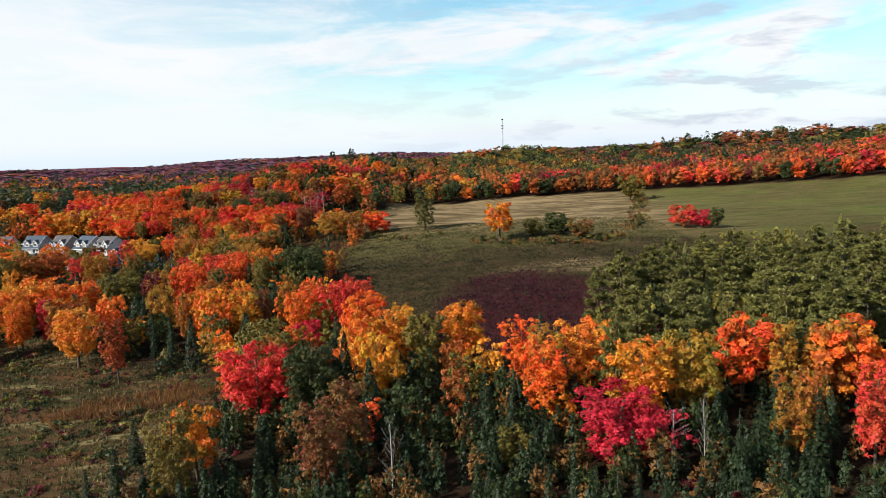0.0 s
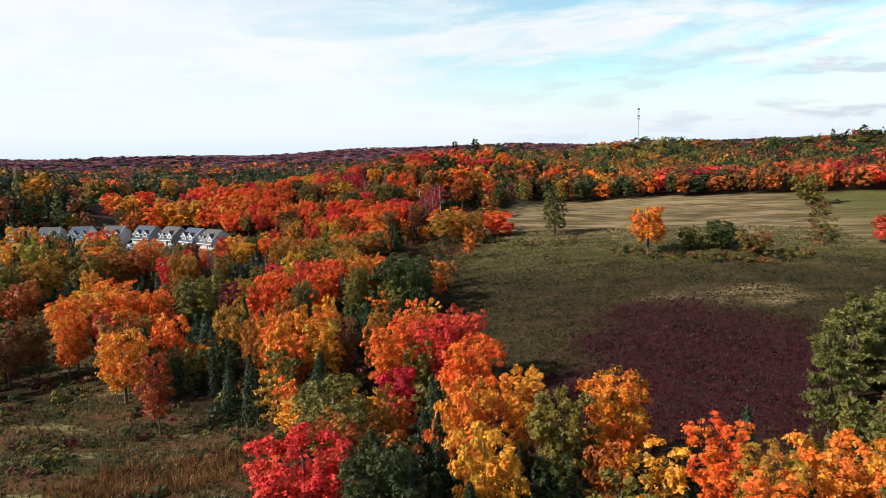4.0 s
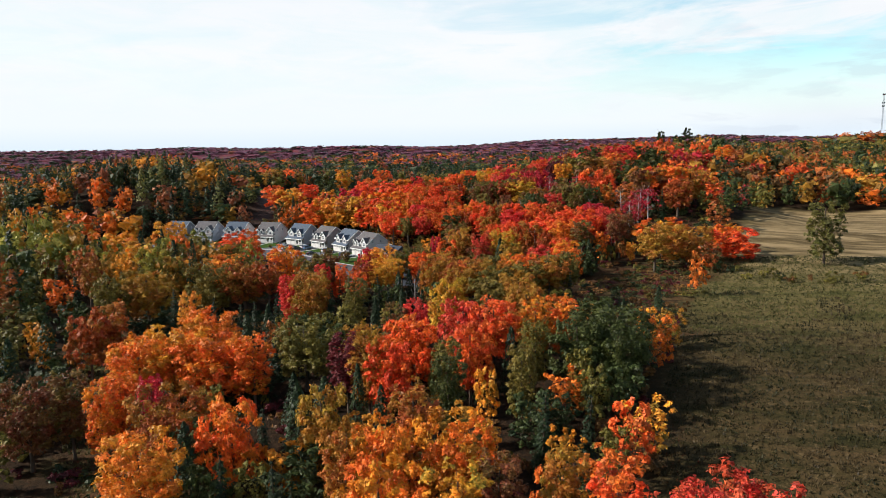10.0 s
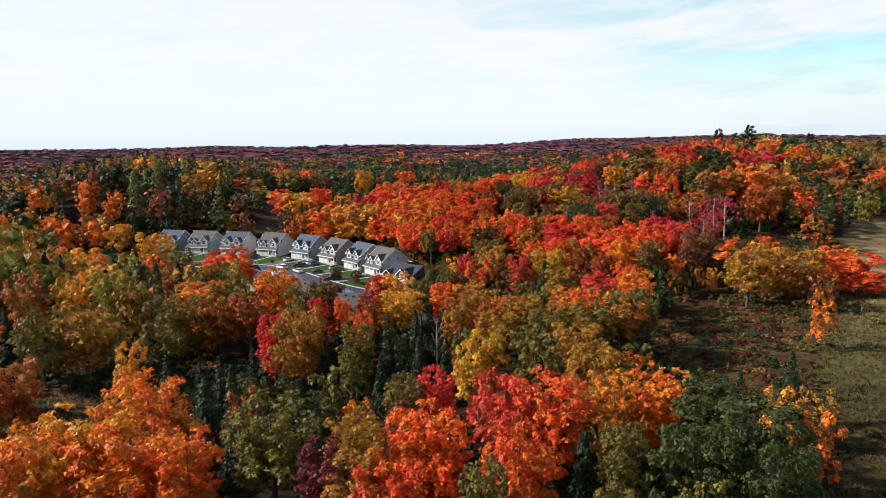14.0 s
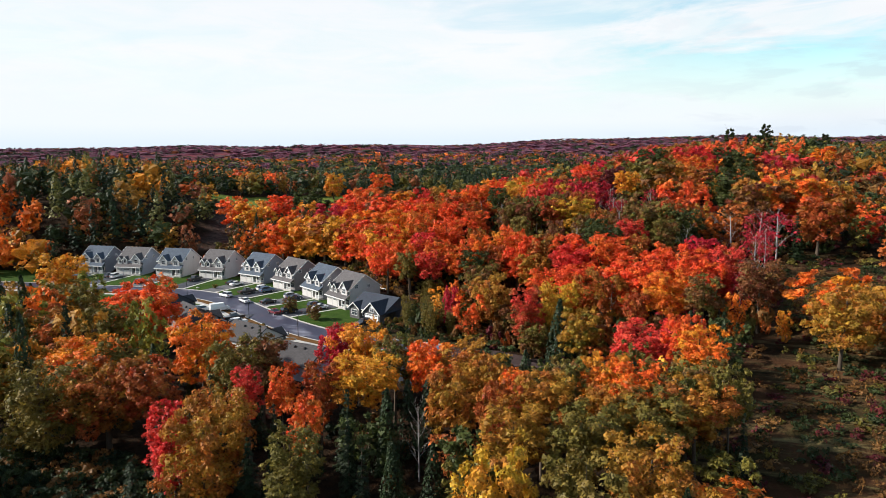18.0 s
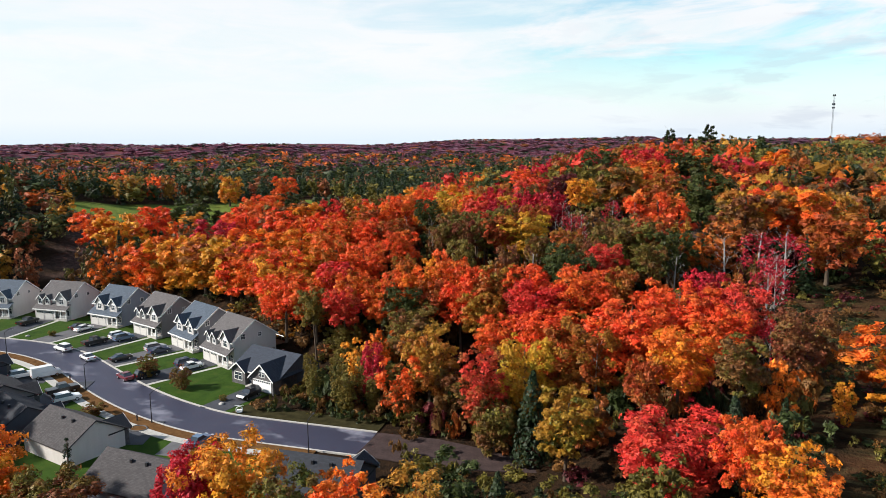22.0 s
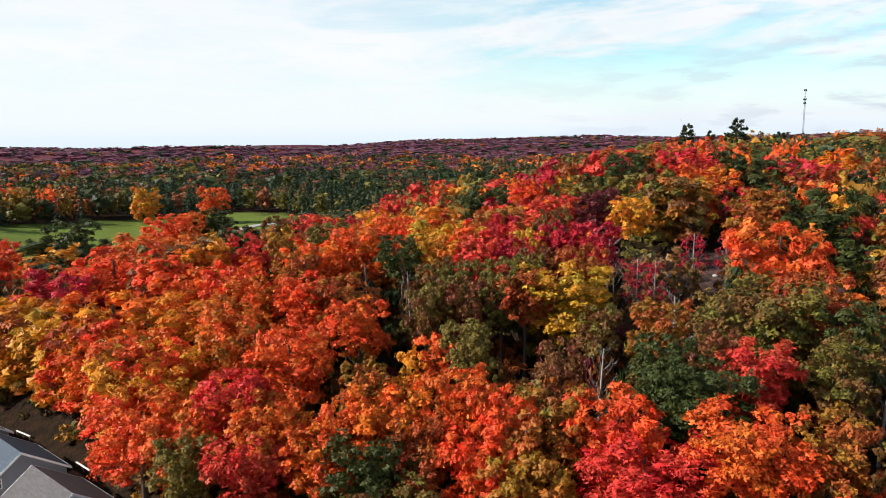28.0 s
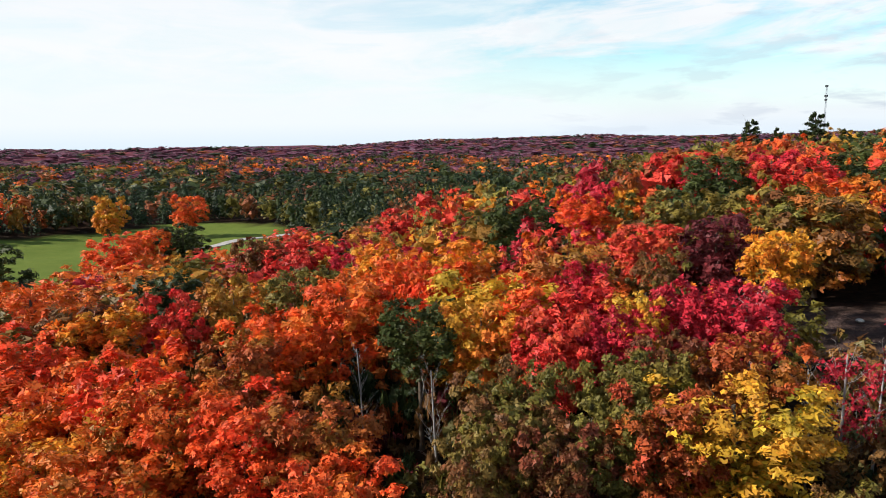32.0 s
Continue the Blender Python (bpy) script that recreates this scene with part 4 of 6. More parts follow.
stand("broad", "scarlet", [(-115, 363.3, 15.5, 4.8), (-130.5, 366.5, 15.5, 4.4), (-127.5, 360.6, 15.5, 4.1), (-144.2, 359.8, 15.5, 4.1), (-189.2, 378.8, 15.5, 6.8), (-168.1, 362.8, 15.5, 6.2), (-160.3, 362.3, 15.5, 5), (-151.3, 362.4, 15.5, 4.7), (-125.4, 364.3, 15.5, 3.3), (-141.8, 363, 15.5, 3.1), (-256.9, 424.5, 15.5, 7.7), (-117.6, 350.3, 15.5, 4.1), (-108.5, 349.4, 15.5, 6.3), (-93.7, 347.3, 15.5, 7.1), (-87.4, 355.2, 15.5, 6.5), (-82, 346.3, 15.5, 4.9), (-80.4, 309.4, 15.5, 3.7), (-196.5, 301.2, 15.5, 7.7), (-133.7, 273.5, 15.5, 2.6), (-122, 264, 15.5, 3.1), (-74.6, 239.7, 15.5, 6.2), (-82.6, 211.9, 15.5, 5)])
stand("broad", "scarlet", [(-72.5, 223.6, 15.5, 4.8), (-200.8, 307.6, 15.5, 8), (-146.8, 288.4, 9, 3.9), (-34.8, 343.7, 10, 8), (-37.1, 178.7, 15.5, 4), (51.1, 116.6, 15.5, 6.2)])
stand("broad", "yellow", [(-344.1, 587.6, 18.5, 8), (-143.8, 406.1, 15.5, 4.5), (-122.3, 392.9, 15.5, 6.4), (-144.6, 413.7, 15.5, 7.7), (-129.9, 406.9, 15.5, 2.4), (-110, 338.7, 15.5, 5.7), (-93, 256.6, 15.5, 5.4), (-218.4, 278.1, 15.5, 8)])
stand("broad", "lime", [(-195, 262, 16, 6.5), (-269, 278, 16, 7), (-241, 272, 15.5, 6.5)])
stand("broad", "gold", [(-238, 285, 16, 6.5)])
stand("lone", "lone", [(-10.1, 340, 19, 6.1)])
stand("pine", "pine", [(43.7, 170.1, 19, 7), (51.8, 173.7, 19, 7), (54.6, 157, 19, 7), (68.2, 168.2, 19, 7), (79.3, 172.8, 19, 7), (64.6, 139.1, 19, 7), (79, 155.2, 19, 7), (79.7, 145.7, 19, 7), (92, 156.6, 19, 7), (109, 174.9, 19, 7), (73.7, 128.7, 19, 7), (36.9, 131.1, 19, 6.5), (28.5, 114.9, 19, 4.6), (59.5, 181.9, 19, 7), (71.1, 186.9, 19, 7), (79.9, 189.7, 19, 7), (89.7, 187.2, 19, 7), (101.3, 188.7, 19, 7), (110.7, 188.9, 19, 7), (49.7, 119.7, 19, 4.4), (84.6, 135.2, 19, 7), (46.5, 133.4, 19, 7)])
stand("pine", "pine", [(33.7, 150.8, 19, 4.4), (60.2, 118.8, 19, 5.1)])
stand("spruce", "spruce", [(-62.9, 389.3, 13, 2.4), (-156.4, 294.5, 13, 1.8), (-148.7, 274.2, 13, 1.5), (-118.7, 277.5, 13, 1.4), (-118.5, 268.3, 13, 1.7), (-69.9, 281.6, 13, 1.6), (-142.5, 257.8, 13, 1.9), (-143, 264.5, 13, 1.7), (-130.9, 267.4, 13, 1.7), (-124, 276.1, 13, 2.4), (-132.8, 260.1, 13, 2.4), (-126.3, 257.4, 13, 2.4), (-137.2, 248.8, 13, 2.4), (-136.8, 240.4, 13, 2.4), (-137.4, 236.5, 13, 2.4), (-147.5, 237.4, 13, 2.4), (-163, 239.3, 13, 2.4), (-110.8, 259.5, 13, 2), (-215.7, 244.5, 13, 2.4), (-198.9, 238.5, 13, 2.4), (-90.2, 187.6, 13, 2.2), (-75.9, 172.6, 13, 1.7)])
stand("spruce", "spruce", [(-46.1, 203.7, 13, 1.9), (-52.2, 202.6, 13, 2.1), (-70.2, 168.5, 13, 1.5), (-84.2, 172.3, 13, 1.6), (48.6, 99.2, 13, 2.4), (49.6, 89.5, 13, 2.4), (40.9, 88.8, 13, 2.4), (5.6, 105, 13, 2.1), (9.2, 100.3, 13, 1.8), (37, 85, 13, 1.3), (19.9, 79, 8, 1.3), (17.8, 81.5, 8, 1.3), (22.8, 80.9, 8, 1.3), (25.3, 77.8, 8, 1.3), (29.5, 77.2, 8, 1.3), (-52.1, 107.7, 8, 1.7), (-49.8, 96.1, 8, 1.6), (-42.6, 89.3, 8, 1.5), (-35.5, 84.9, 8, 1.4), (-33.2, 91.4, 8, 1.5), (-50.1, 88.6, 8, 1.6), (-22.1, 95.1, 8, 2)])
stand("spruce", "spruce", [(-15.4, 88.5, 8, 1.8)])
stand("pine", "darkgreen", [(-92.5, 585, 20.5, 6), (-76.5, 577, 21.5, 6.4), (-46, 657, 21.5, 6.4), (-84, 592, 17.5, 4.8), (-30, 640, 18.5, 5.6), (-8, 660, 19.5, 5.6), (40, 700, 16.5, 5.6), (90, 730, 16.5, 5.6), (-60, 668, 16.5, 4.8), (20, 690, 14.5, 4.8)])

# ---- the rest of the woods ----


def palette(x, y, u):
    """The colour of a woodland tree by where it stands; u is its own chance, 0 to 1."""
    patch = wave(np.array([x]), np.array([y]), 60, 21)[0] * 0.22
    u = min(0.999, max(0.0, u + patch))
    # far trees take haze-tinted purple, more of it with distance
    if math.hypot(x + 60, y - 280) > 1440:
        keys = ("plum_haze", "spruce", "plum_haze", "plum_haze", "darkgreen", "plum_haze", "spruce", "plum_haze", "russet", "plum_haze")
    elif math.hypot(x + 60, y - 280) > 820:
        keys = ("plum_haze", "rust", "darkgreen", "plum_haze", "spruce", "darkgreen", "russet", "spruce", "orange", "olive")
    elif x > 34 and y < 232:
        keys = ("pine", "pine", "olive", "pine", "darkgreen", "pine", "lone", "pine", "olive", "pine")
    elif x < -255 and 335 < y < 470:
        keys = ("spruce", "pine", "darkgreen", "spruce", "ochre", "darkgreen", "gold", "spruce", "russet", "orange")
    elif x < -245 and y > 380 and y < 600:
        keys = ("spruce", "darkgreen", "rust", "olive", "spruce", "ochre", "darkgreen", "orange", "scarlet", "brown") if x < -300 or y < 470 else ("scarlet", "orange", "rust", "scarlet", "gold", "orange", "darkgreen", "red", "orange", "ochre")
    elif y > 560 and x < -60 and (x < -160 or y > 640):
        keys = ("darkgreen", "spruce", "spruce", "darkgreen", "olive", "spruce", "spruce", "darkgreen", "spruce", "russet")
    elif x > 130 and y > 545:
        keys = ("darkgreen", "rust", "maroon", "darkgreen", "brown", "olive", "darkgreen", "russet", "spruce", "darkgreen")
    elif y > 535 and -60 < x < 130 or y > 560 and x <= -60:
        keys = ("darkgreen", "olive", "green", "darkgreen", "olive", "ochre", "darkgreen", "brown", "olive", "rust")
    elif x > 60 and y > 440:
        keys = ("rust", "maroon", "red", "brown", "rust", "crimson", "scarlet", "darkgreen", "brown", "rust")
    elif y > 470 and x > -60:
        keys = ("orange", "scarlet", "ochre", "darkgreen", "rust", "rust", "orange", "darkgreen", "red", "brown")
    elif -130 < x < -84 and 352 < y < 425:
        keys = ("brown", "brown", "olive", "rust", "brown", "maroon", "darkgreen", "brown", "ochre", "green")
    elif y > 335 and x < -125 and y < 460:
        keys = ("scarlet", "orange", "orange", "gold", "rust", "scarlet", "brown", "red", "orange", "orange")
    elif y > 335:
        keys = ("red", "orange", "ochre", "rust", "olive", "scarlet", "crimson", "gold", "darkgreen", "green")
    elif x < -150 and y > 258:
        keys = ("lime", "ochre", "spruce", "lime", "olive", "gold", "lime", "ochre", "orange", "spruce")
    elif x < -180:
        keys = ("olive", "brown", "rust", "green", "darkgreen", "orange", "spruce", "rust", "spruce", "olive")
    else:
        keys = ("olive", "orange", "ochre", "gold", "darkgreen", "scarlet", "olive", "spruce", "rust", "darkgreen") if x > -70 else ("olive", "spruce", "orange", "darkgreen", "rust", "gold", "spruce", "olive", "spruce", "green")
    return keys[int(u * 10)]


def wooded(x, y):
    a = 1 - np.maximum.reduce([inside(x, y, FIELD, 2), inside(x, y, MEADOW, 2), inside(x, y, GLADE, 2), inside(x, y, LAWN_FIELD, 2), inside(x, y, CLEARING, 2), inside(x, y, RIDE, 2), inside(x, y, DELL, 2), inside(x, y, SLOPE, 2)])
    return (a > 0.5) & (to_line(x, y, ROAD) > np.where(x > -146, np.where((y < 326) & (y > 290) & (x < -98), 26.0, 9.0), np.where(x < -300, 12.0, 36.0)))


def in_view(x, y):
    return (x < 0.74 * y + 20) & (y > 66 + np.maximum(0, -x - 55) * 0.50)


def scatter(seed, box, step, keep, clear=0.62):
    r = np.random.RandomState(seed)
    xs, ys = np.meshgrid(np.arange(box[0], box[1], step), np.arange(box[2], box[3], step))
    x = (xs + r.uniform(-0.42, 0.42, xs.shape) * step).ravel()
    y = (ys + r.uniform(-0.42, 0.42, xs.shape) * step).ravel()
    ok = keep(x, y) & wooded(x, y) & in_view(x, y)
    x, y = x[ok], y[ok]
    if clear:
        P = np.array(PLANTED)
        free = np.array([np.min(np.hypot(P[:, 0] - a, P[:, 1] - b) - P[:, 2] * clear) for a, b in zip(x, y)])
        x, y = x[free > step * 0.34], y[free > step * 0.34]
    return x, y


def small_tree(seed, count, size, conifer):
    """The leaf blades of one tree, and for each corner how far its limb has turned."""
    if conifer:
        r = np.random.RandomState(seed)
        u = r.uniform(0, 1, count) ** 1.35
        an, rad = r.uniform(0, 6.283, count), (1 - u) ** 0.75 * r.uniform(0.55, 1.0, count) * 0.95 + 0.03
        p = np.stack([rad * np.cos(an), rad * np.sin(an), 0.08 + 0.9 * u], 1)
        n = np.stack([np.cos(an), np.sin(an), np.full(count, 0.8)], 1) + r.normal(size=(count, 3)) * 0.4
        q, f = leaf_quads(p, n, size * r.uniform(0.7, 1.3, count), 3.4, seed)
        return q, np.full(len(q), 0.5)
    p, n, z, w = crown_cloud(seed, 22, 4, count, size, base=0.15, flat=0.5)
    q, f = leaf_quads(p, n, z, 2.6, seed)
    return q, np.repeat(w, 3)


def heart(seed, conifer, rad):
    """A few many-sided leaf masses inside a tree seen from far off, under its outer leaves."""
    r = np.random.RandomState(seed)
    o = np.array([(1, 0, 0), (0, 1, 0), (-1, 0, 0), (0, -1, 0), (0, 0, 1), (0, 0, -1)], float)
    f = np.array([(0, 1, 4), (1, 2, 4), (2, 3, 4), (3, 0, 4), (1, 0, 5), (2, 1, 5), (3, 2, 5), (0, 3, 5)])
    out = []
    for i, u in enumerate((0.30, 0.48, 0.62, 0.74)):
        an = i * 2.4 + r.uniform(-0.4, 0.4)
        w, z, s = (0.12, 0.8 * u, rad * (1.15 - u)) if conifer else (0.30, u, rad * r.uniform(0.8, 1.15))
        c = np.array([w * math.cos(an), w * math.sin(an), z * (3.4 if conifer else 2.6)])
        m = np.array(Euler((r.uniform(0, 6), r.uniform(0, 6), r.uniform(0, 6))).to_matrix())
        out.append(((o * r.uniform(0.75, 1.25, (6, 1))) @ m.T * s + c)[f].reshape(-1, 3))
    return np.concatenate(out)


GREENS = ("spruce", "pine", "darkgreen", "green", "lone", "olive", "maroon")


def woods(name, label, seed, x, y, count, size, rad, hgt, keys=None, core=0.0):
    """Many trees joined in one mesh, each with its own colour."""
    r = np.random.RandomState(seed)
    kinds = {c: [small_tree(seed + i, count, size, c) for i in range(6)] for c in (False, True)}
    if core:
        for c in kinds:
            full = []
            for i, (q, w) in enumerate(kinds[c]):
                k = heart(seed + 70 + i, c, core)
                full.append((np.concatenate([q, k]), np.concatenate([w, np.full(len(k), 0.3)])))
            kinds[c] = full
    z = ground(x, y)
    vs, cs = [], []
    for a, b, c in zip(x, y, z):
        key = keys[r.randint(len(keys))] if keys else palette(a, b, r.uniform())
        con = key in ("spruce", "pine")
        q, w = kinds[con][r.randint(6)]
        an, s = r.uniform(0, 6.283), rad * r.uniform(0.72, 1.3) * (0.72 if con else 1.0)
        h = hgt * r.uniform(0.80, 1.2) * (1.15 if con else 1.0) / (3.4 if con else 2.6)
        if not keys and a < -175 and 225 < b < 312:
            h *= 1.32
        elif not keys and -320 < a < -195 and 420 < b < 600:
            h *= 0.66
        co, si = math.cos(an), math.sin(an)
        vs.append(np.stack([a + s * (co * q[:, 0] - si * q[:, 1]), b + s * (si * q[:, 0] + co * q[:, 1]), c - 0.3 + h * q[:, 2]], 1))
        lo, hi = np.array(LEAF[key][0]), np.array(LEAF[key][1])
        m = np.clip(r.uniform(0.2, 0.9) + 0.5 * (w - 0.5), 0, 1)[:, None]
        col = lo * (1 - m) + hi * m
        if key not in GREENS:
            late = np.clip((0.30 - w) * 3.5, 0, 0.8)[:, None]
            col = col * (1 - late) + late * np.array([0.22, 0.34, 1.0]) * col + late * np.array([0.035, 0.055, 0.0])
        cs.append(np.concatenate([col * r.uniform(0.85, 1.15), np.ones((len(q), 1))], 1))
    v = np.concatenate(vs)
    mesh = raw_mesh(name, v, np.arange(len(v)).reshape(-1, 3), m_woods)
    mesh.attributes.new("leaf", "FLOAT_COLOR", "POINT").data.foreach_set("color", np.concatenate(cs).astype(np.float32).ravel())
    return tagged(new(name, mesh), label, "woods", kind="stuff")


def near_path(x, y):
    t = np.clip((y - 0) / 343, 0, 1)
    return np.hypot(x + 130 * t * t * 0.4 + 78 * t, np.maximum(0, y - 343))


x, y = scatter(1, (-330, 180, 60, 520), 6.6, lambda x, y: (near_path(x, y) < 150) & (y < 500) & (y > 104))
thin = wave(x, y, 18, 41) > np.where((y > 310) & (y < 420), -0.05, -0.25)
x, y = x[thin], y[thin]
close = to_line(x, y, FLIGHT) < 62
woods("close_woods", "smaller autumn trees and conifers between the large crowns", 300, x[close], y[close], 1150, 0.082, 3.9, 10.5)
woods("near_woods", "mixed autumn woods filling in between the larger trees", 305, x[~close], y[~close], 460, 0.125, 4.3, 11.5)
x, y = scatter(2, (-640, 520, 60, 800), 9.0, lambda x, y: ((near_path(x, y) >= 150) | (y >= 500)) & (np.hypot(x + 60, y - 280) < 520))
woods("hillside_woods", "dense red, orange and green autumn woods on the hills", 310, x, y, 210, 0.125, 6.2, 14.2, None, 0.42)
x, y = scatter(3, (-1500, 1300, 300, 1800), 21, lambda x, y: (np.hypot(x + 60, y - 280) >= 515) & (np.hypot(x + 60, y - 280) < 1450), 0)
woods("distant_woods", "distant patchwork of autumn tree crowns in the valley", 320, x, y, 40, 0.26, 11.0, 15.0, None, 0.45)
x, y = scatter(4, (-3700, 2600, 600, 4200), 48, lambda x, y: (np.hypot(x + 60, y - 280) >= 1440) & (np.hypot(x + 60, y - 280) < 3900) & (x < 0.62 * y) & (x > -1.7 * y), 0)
woods("ridge_woods", "woods on the far ridges, purple haze tinting their leaf colours", 325, x, y, 9, 0.45, 21.0, 10.5, None, 0.55)

# undergrowth under the trees and along the edges
r = np.random.RandomState(77)
x, y = r.uniform(-75, 75, 1300), r.uniform(62, 136, 1300)
ok = wooded(x, y) & (wave(x, y, 14, 43) > -0.45) & (y > 66 + np.maximum(0, -x - 55) * 0.5)
woods("young_conifers", "dark young spruces crowding the shaded valley floor", 340, x[ok], y[ok], 220, 0.15, 2.0, 6.2, ("spruce", "spruce", "darkgreen", "spruce", "spruce", "brown"))


def thicket(name, label, seed, x, y, keys, rad, hgt, count, size):
    """Low bushes joined in one mesh, each with its own colour."""
    r = np.random.RandomState(seed)
    forms = []
    for i in range(5):
        p, n, s = leaf_cloud(seed + i, 11, count, size, base=0.0)
        forms.append(leaf_quads(p, n, s, 1.0, seed + i)[0])
    z = ground(x, y)
    vs, cs = [], []
    for a, b, c in zip(x, y, z):
        q = forms[r.randint(5)]
        an, s, h = r.uniform(0, 6.283), rad * r.uniform(0.5, 1.4), hgt * r.uniform(0.45, 1.3)
        co, si = math.cos(an), math.sin(an)
        vs.append(np.stack([a + s * (co * q[:, 0] - si * q[:, 1]), b + s * (si * q[:, 0] + co * q[:, 1]), c - 0.1 + h * q[:, 2]], 1))
        lo, hi = LEAF[keys[r.randint(len(keys))]]
        m = r.uniform(0.0, 0.8)
        cs.append(np.tile(np.array([p * (1 - m) + w * m for p, w in zip(lo, hi)] + [1.0]), (len(q), 1)))
    v = np.concatenate(vs)
    mesh = raw_mesh(name, v, np.arange(len(v)).reshape(-1, 3), m_woods)
    mesh.attributes.new("leaf", "FLOAT_COLOR", "POINT").data.foreach_set("color", np.concatenate(cs).astype(np.float32).ravel())
    return tagged(new(name, mesh), label, "shrubs", kind="stuff")


def sown(n, box, keep):
    x, y = r.uniform(box[0], box[1], n), r.uniform(box[2], box[3], n)
    ok = keep(x, y)
    return x[ok], y[ok]


x, y = sown(4400, (-240, 90, 62, 470), lambda x, y: wooded(x, y) & in_view(x, y) & (near_path(x, y) < 105) & ~((y > 408) & (y < 462) & (x > -118) & (x < -84)))
thicket("undergrowth", "dull brown and olive undergrowth beneath the trees", 400, x, y, ("darkgreen", "brown", "spruce", "brown", "olive", "maroon"), 1.9, 2.4, 150, 0.155)
x, y = sown(5000, (-175, -40, 60, 250), lambda x, y: (inside(x, y, MEADOW, 2) > 0.4) | (inside(x, y, GLADE, 2) > 0.4))
keep = wave(x, y, 22, 31) > 0.1
thicket("meadow_shrubs", "low tangled shrubs and reeds in the wet meadow", 410, x[keep], y[keep], ("olive", "brown", "darkgreen", "darkgreen", "maroon"), 1.3, 1.1, 60, 0.22)

# dark bushes fill the hollow; their dark colours also stand in for its shade
x, y = sown(1500, (-200, -108, 232, 268), lambda x, y: inside(x, y, DELL, 2) > 0.4)
thicket("dell_shrubs", "dark green willow scrub in the damp hollow, its dark colours partly standing in for shade", 408, x, y, ("darkgreen", "spruce", "darkgreen", "spruce", "brown"), 1.9, 2.0, 110, 0.14)
x, y = sown(900, (-80, -40, 255, 400), lambda x, y: inside(x, y, CLEARING, 2) > 0.5)
thicket("clearing_scrub", "grey-brown scrub and dead weeds in the clearing", 407, x, y, ("brown", "darkgreen", "darkgreen", "brown", "maroon", "olive"), 1.7, 1.7, 90, 0.15)
x, y = sown(2200, (-320, -135, 340, 420), lambda x, y: (to_line(x, y, ROAD) > np.where(x > -172, 30, 36)) & (to_line(x, y, ROAD) < 58) & wooded(x + 0, y + 20) & (y > 336))
thicket("bank_scrub", "russet and olive scrub on the bank behind the houses", 405, x, y, ("brown", "rust", "olive", "brown", "ochre"), 1.9, 2.6, 110, 0.16)


def grass(name, label, seed, x, y, lo, hi, tall, wide, blades=4):
    """Tufts of upright blades joined in one mesh."""
    r = np.random.RandomState(seed)
    z = ground(x, y)
    k = len(x) * blades
    bx, by, bz = (np.repeat(v, blades) for v in (x, y, z))
    bx, by = bx + r.normal(size=k) * 0.22, by + r.normal(size=k) * 0.22
    an, h, w = r.uniform(0, 6.283, k), tall * r.uniform(0.5, 1.3, k), wide * r.uniform(0.6, 1.4, k)
    lx, ly = r.normal(size=k) * 0.35 * h, r.normal(size=k) * 0.35 * h
    v = np.stack([np.stack([bx - w * np.cos(an), by - w * np.sin(an), bz - 0.05], 1), np.stack([bx + w * np.cos(an), by + w * np.sin(an), bz - 0.05], 1), np.stack([bx + lx, by + ly, bz + h], 1)], 1).reshape(-1, 3)
    m = np.repeat(np.clip(0.5 + 0.32 * wave(x, y, 14, seed + 1) + 0.3 * r.normal(size=len(x)), 0, 1), blades)[:, None]
    c = np.array(lo) * (1 - m) + np.array(hi) * m
    c = np.repeat(np.concatenate([c, np.ones((k, 1))], 1), 3, axis=0)
    mesh = raw_mesh(name, v, np.arange(3 * k).reshape(-1, 3), m_woods)
    mesh.attributes.new("leaf", "FLOAT_COLOR", "POINT").data.foreach_set("color", c.astype(np.float32).ravel())
    return tagged(new(name, mesh), label, "grass", kind="stuff")


x, y = sown(52000, (-55, 100, 136, 350), lambda x, y: inside(x, y, FIELD, 3) > 0.5)
wine = ((np.hypot((x - 24) / 27, (y - 195) / 44) + 0.1 * wave(x, y, 12, 35)) < 1) | ((np.hypot((x + 2) / 22, (y - 165) / 22) + 0.1 * wave(x, y, 12, 36)) < 1)
dry = wave(x, y, 28, 33) + 0.5 * wave(x, y, 8, 34)
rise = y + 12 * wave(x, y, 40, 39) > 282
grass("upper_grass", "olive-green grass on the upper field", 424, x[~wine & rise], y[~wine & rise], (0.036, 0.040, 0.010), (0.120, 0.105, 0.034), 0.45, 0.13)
dry = np.where(rise, 9.0, dry)
wine = wine | rise
grass("field_grass", "rough olive grass of the old field", 420, x[~wine & (dry < 0.1)], y[~wine & (dry < 0.1)], (0.013, 0.015, 0.005), (0.044, 0.038, 0.013), 0.45, 0.13)
grass("dry_grass", "bleached tan grass on the old field", 422, x[~wine & (dry >= 0.1)], y[~wine & (dry >= 0.1)], (0.028, 0.020, 0.009), (0.085, 0.058, 0.026), 0.5, 0.12)
wine = wine & ~rise
faded = wine & (wave(x, y, 9, 38) > 0.1)
grass("wine_red_weeds", "dark wine-red weeds in the hollow of the field", 430, x[wine & ~faded], y[wine & ~faded], (0.012, 0.005, 0.007), (0.066, 0.013, 0.019), 0.45, 0.15)
grass("faded_weeds", "faded brown weeds among the wine-red ones", 432, x[faded], y[faded], (0.016, 0.010, 0.008), (0.070, 0.032, 0.020), 0.45, 0.14)
x, y = sown(30000, (-175, -40, 60, 250), lambda x, y: (inside(x, y, MEADOW, 2) > 0.4) | (inside(x, y, GLADE, 2) > 0.4))
reed = (np.hypot((x + 66) / 17, (y - 137 - 0.25 * (x + 66)) / 6) + 0.15 * wave(x, y, 9, 37)) < 1
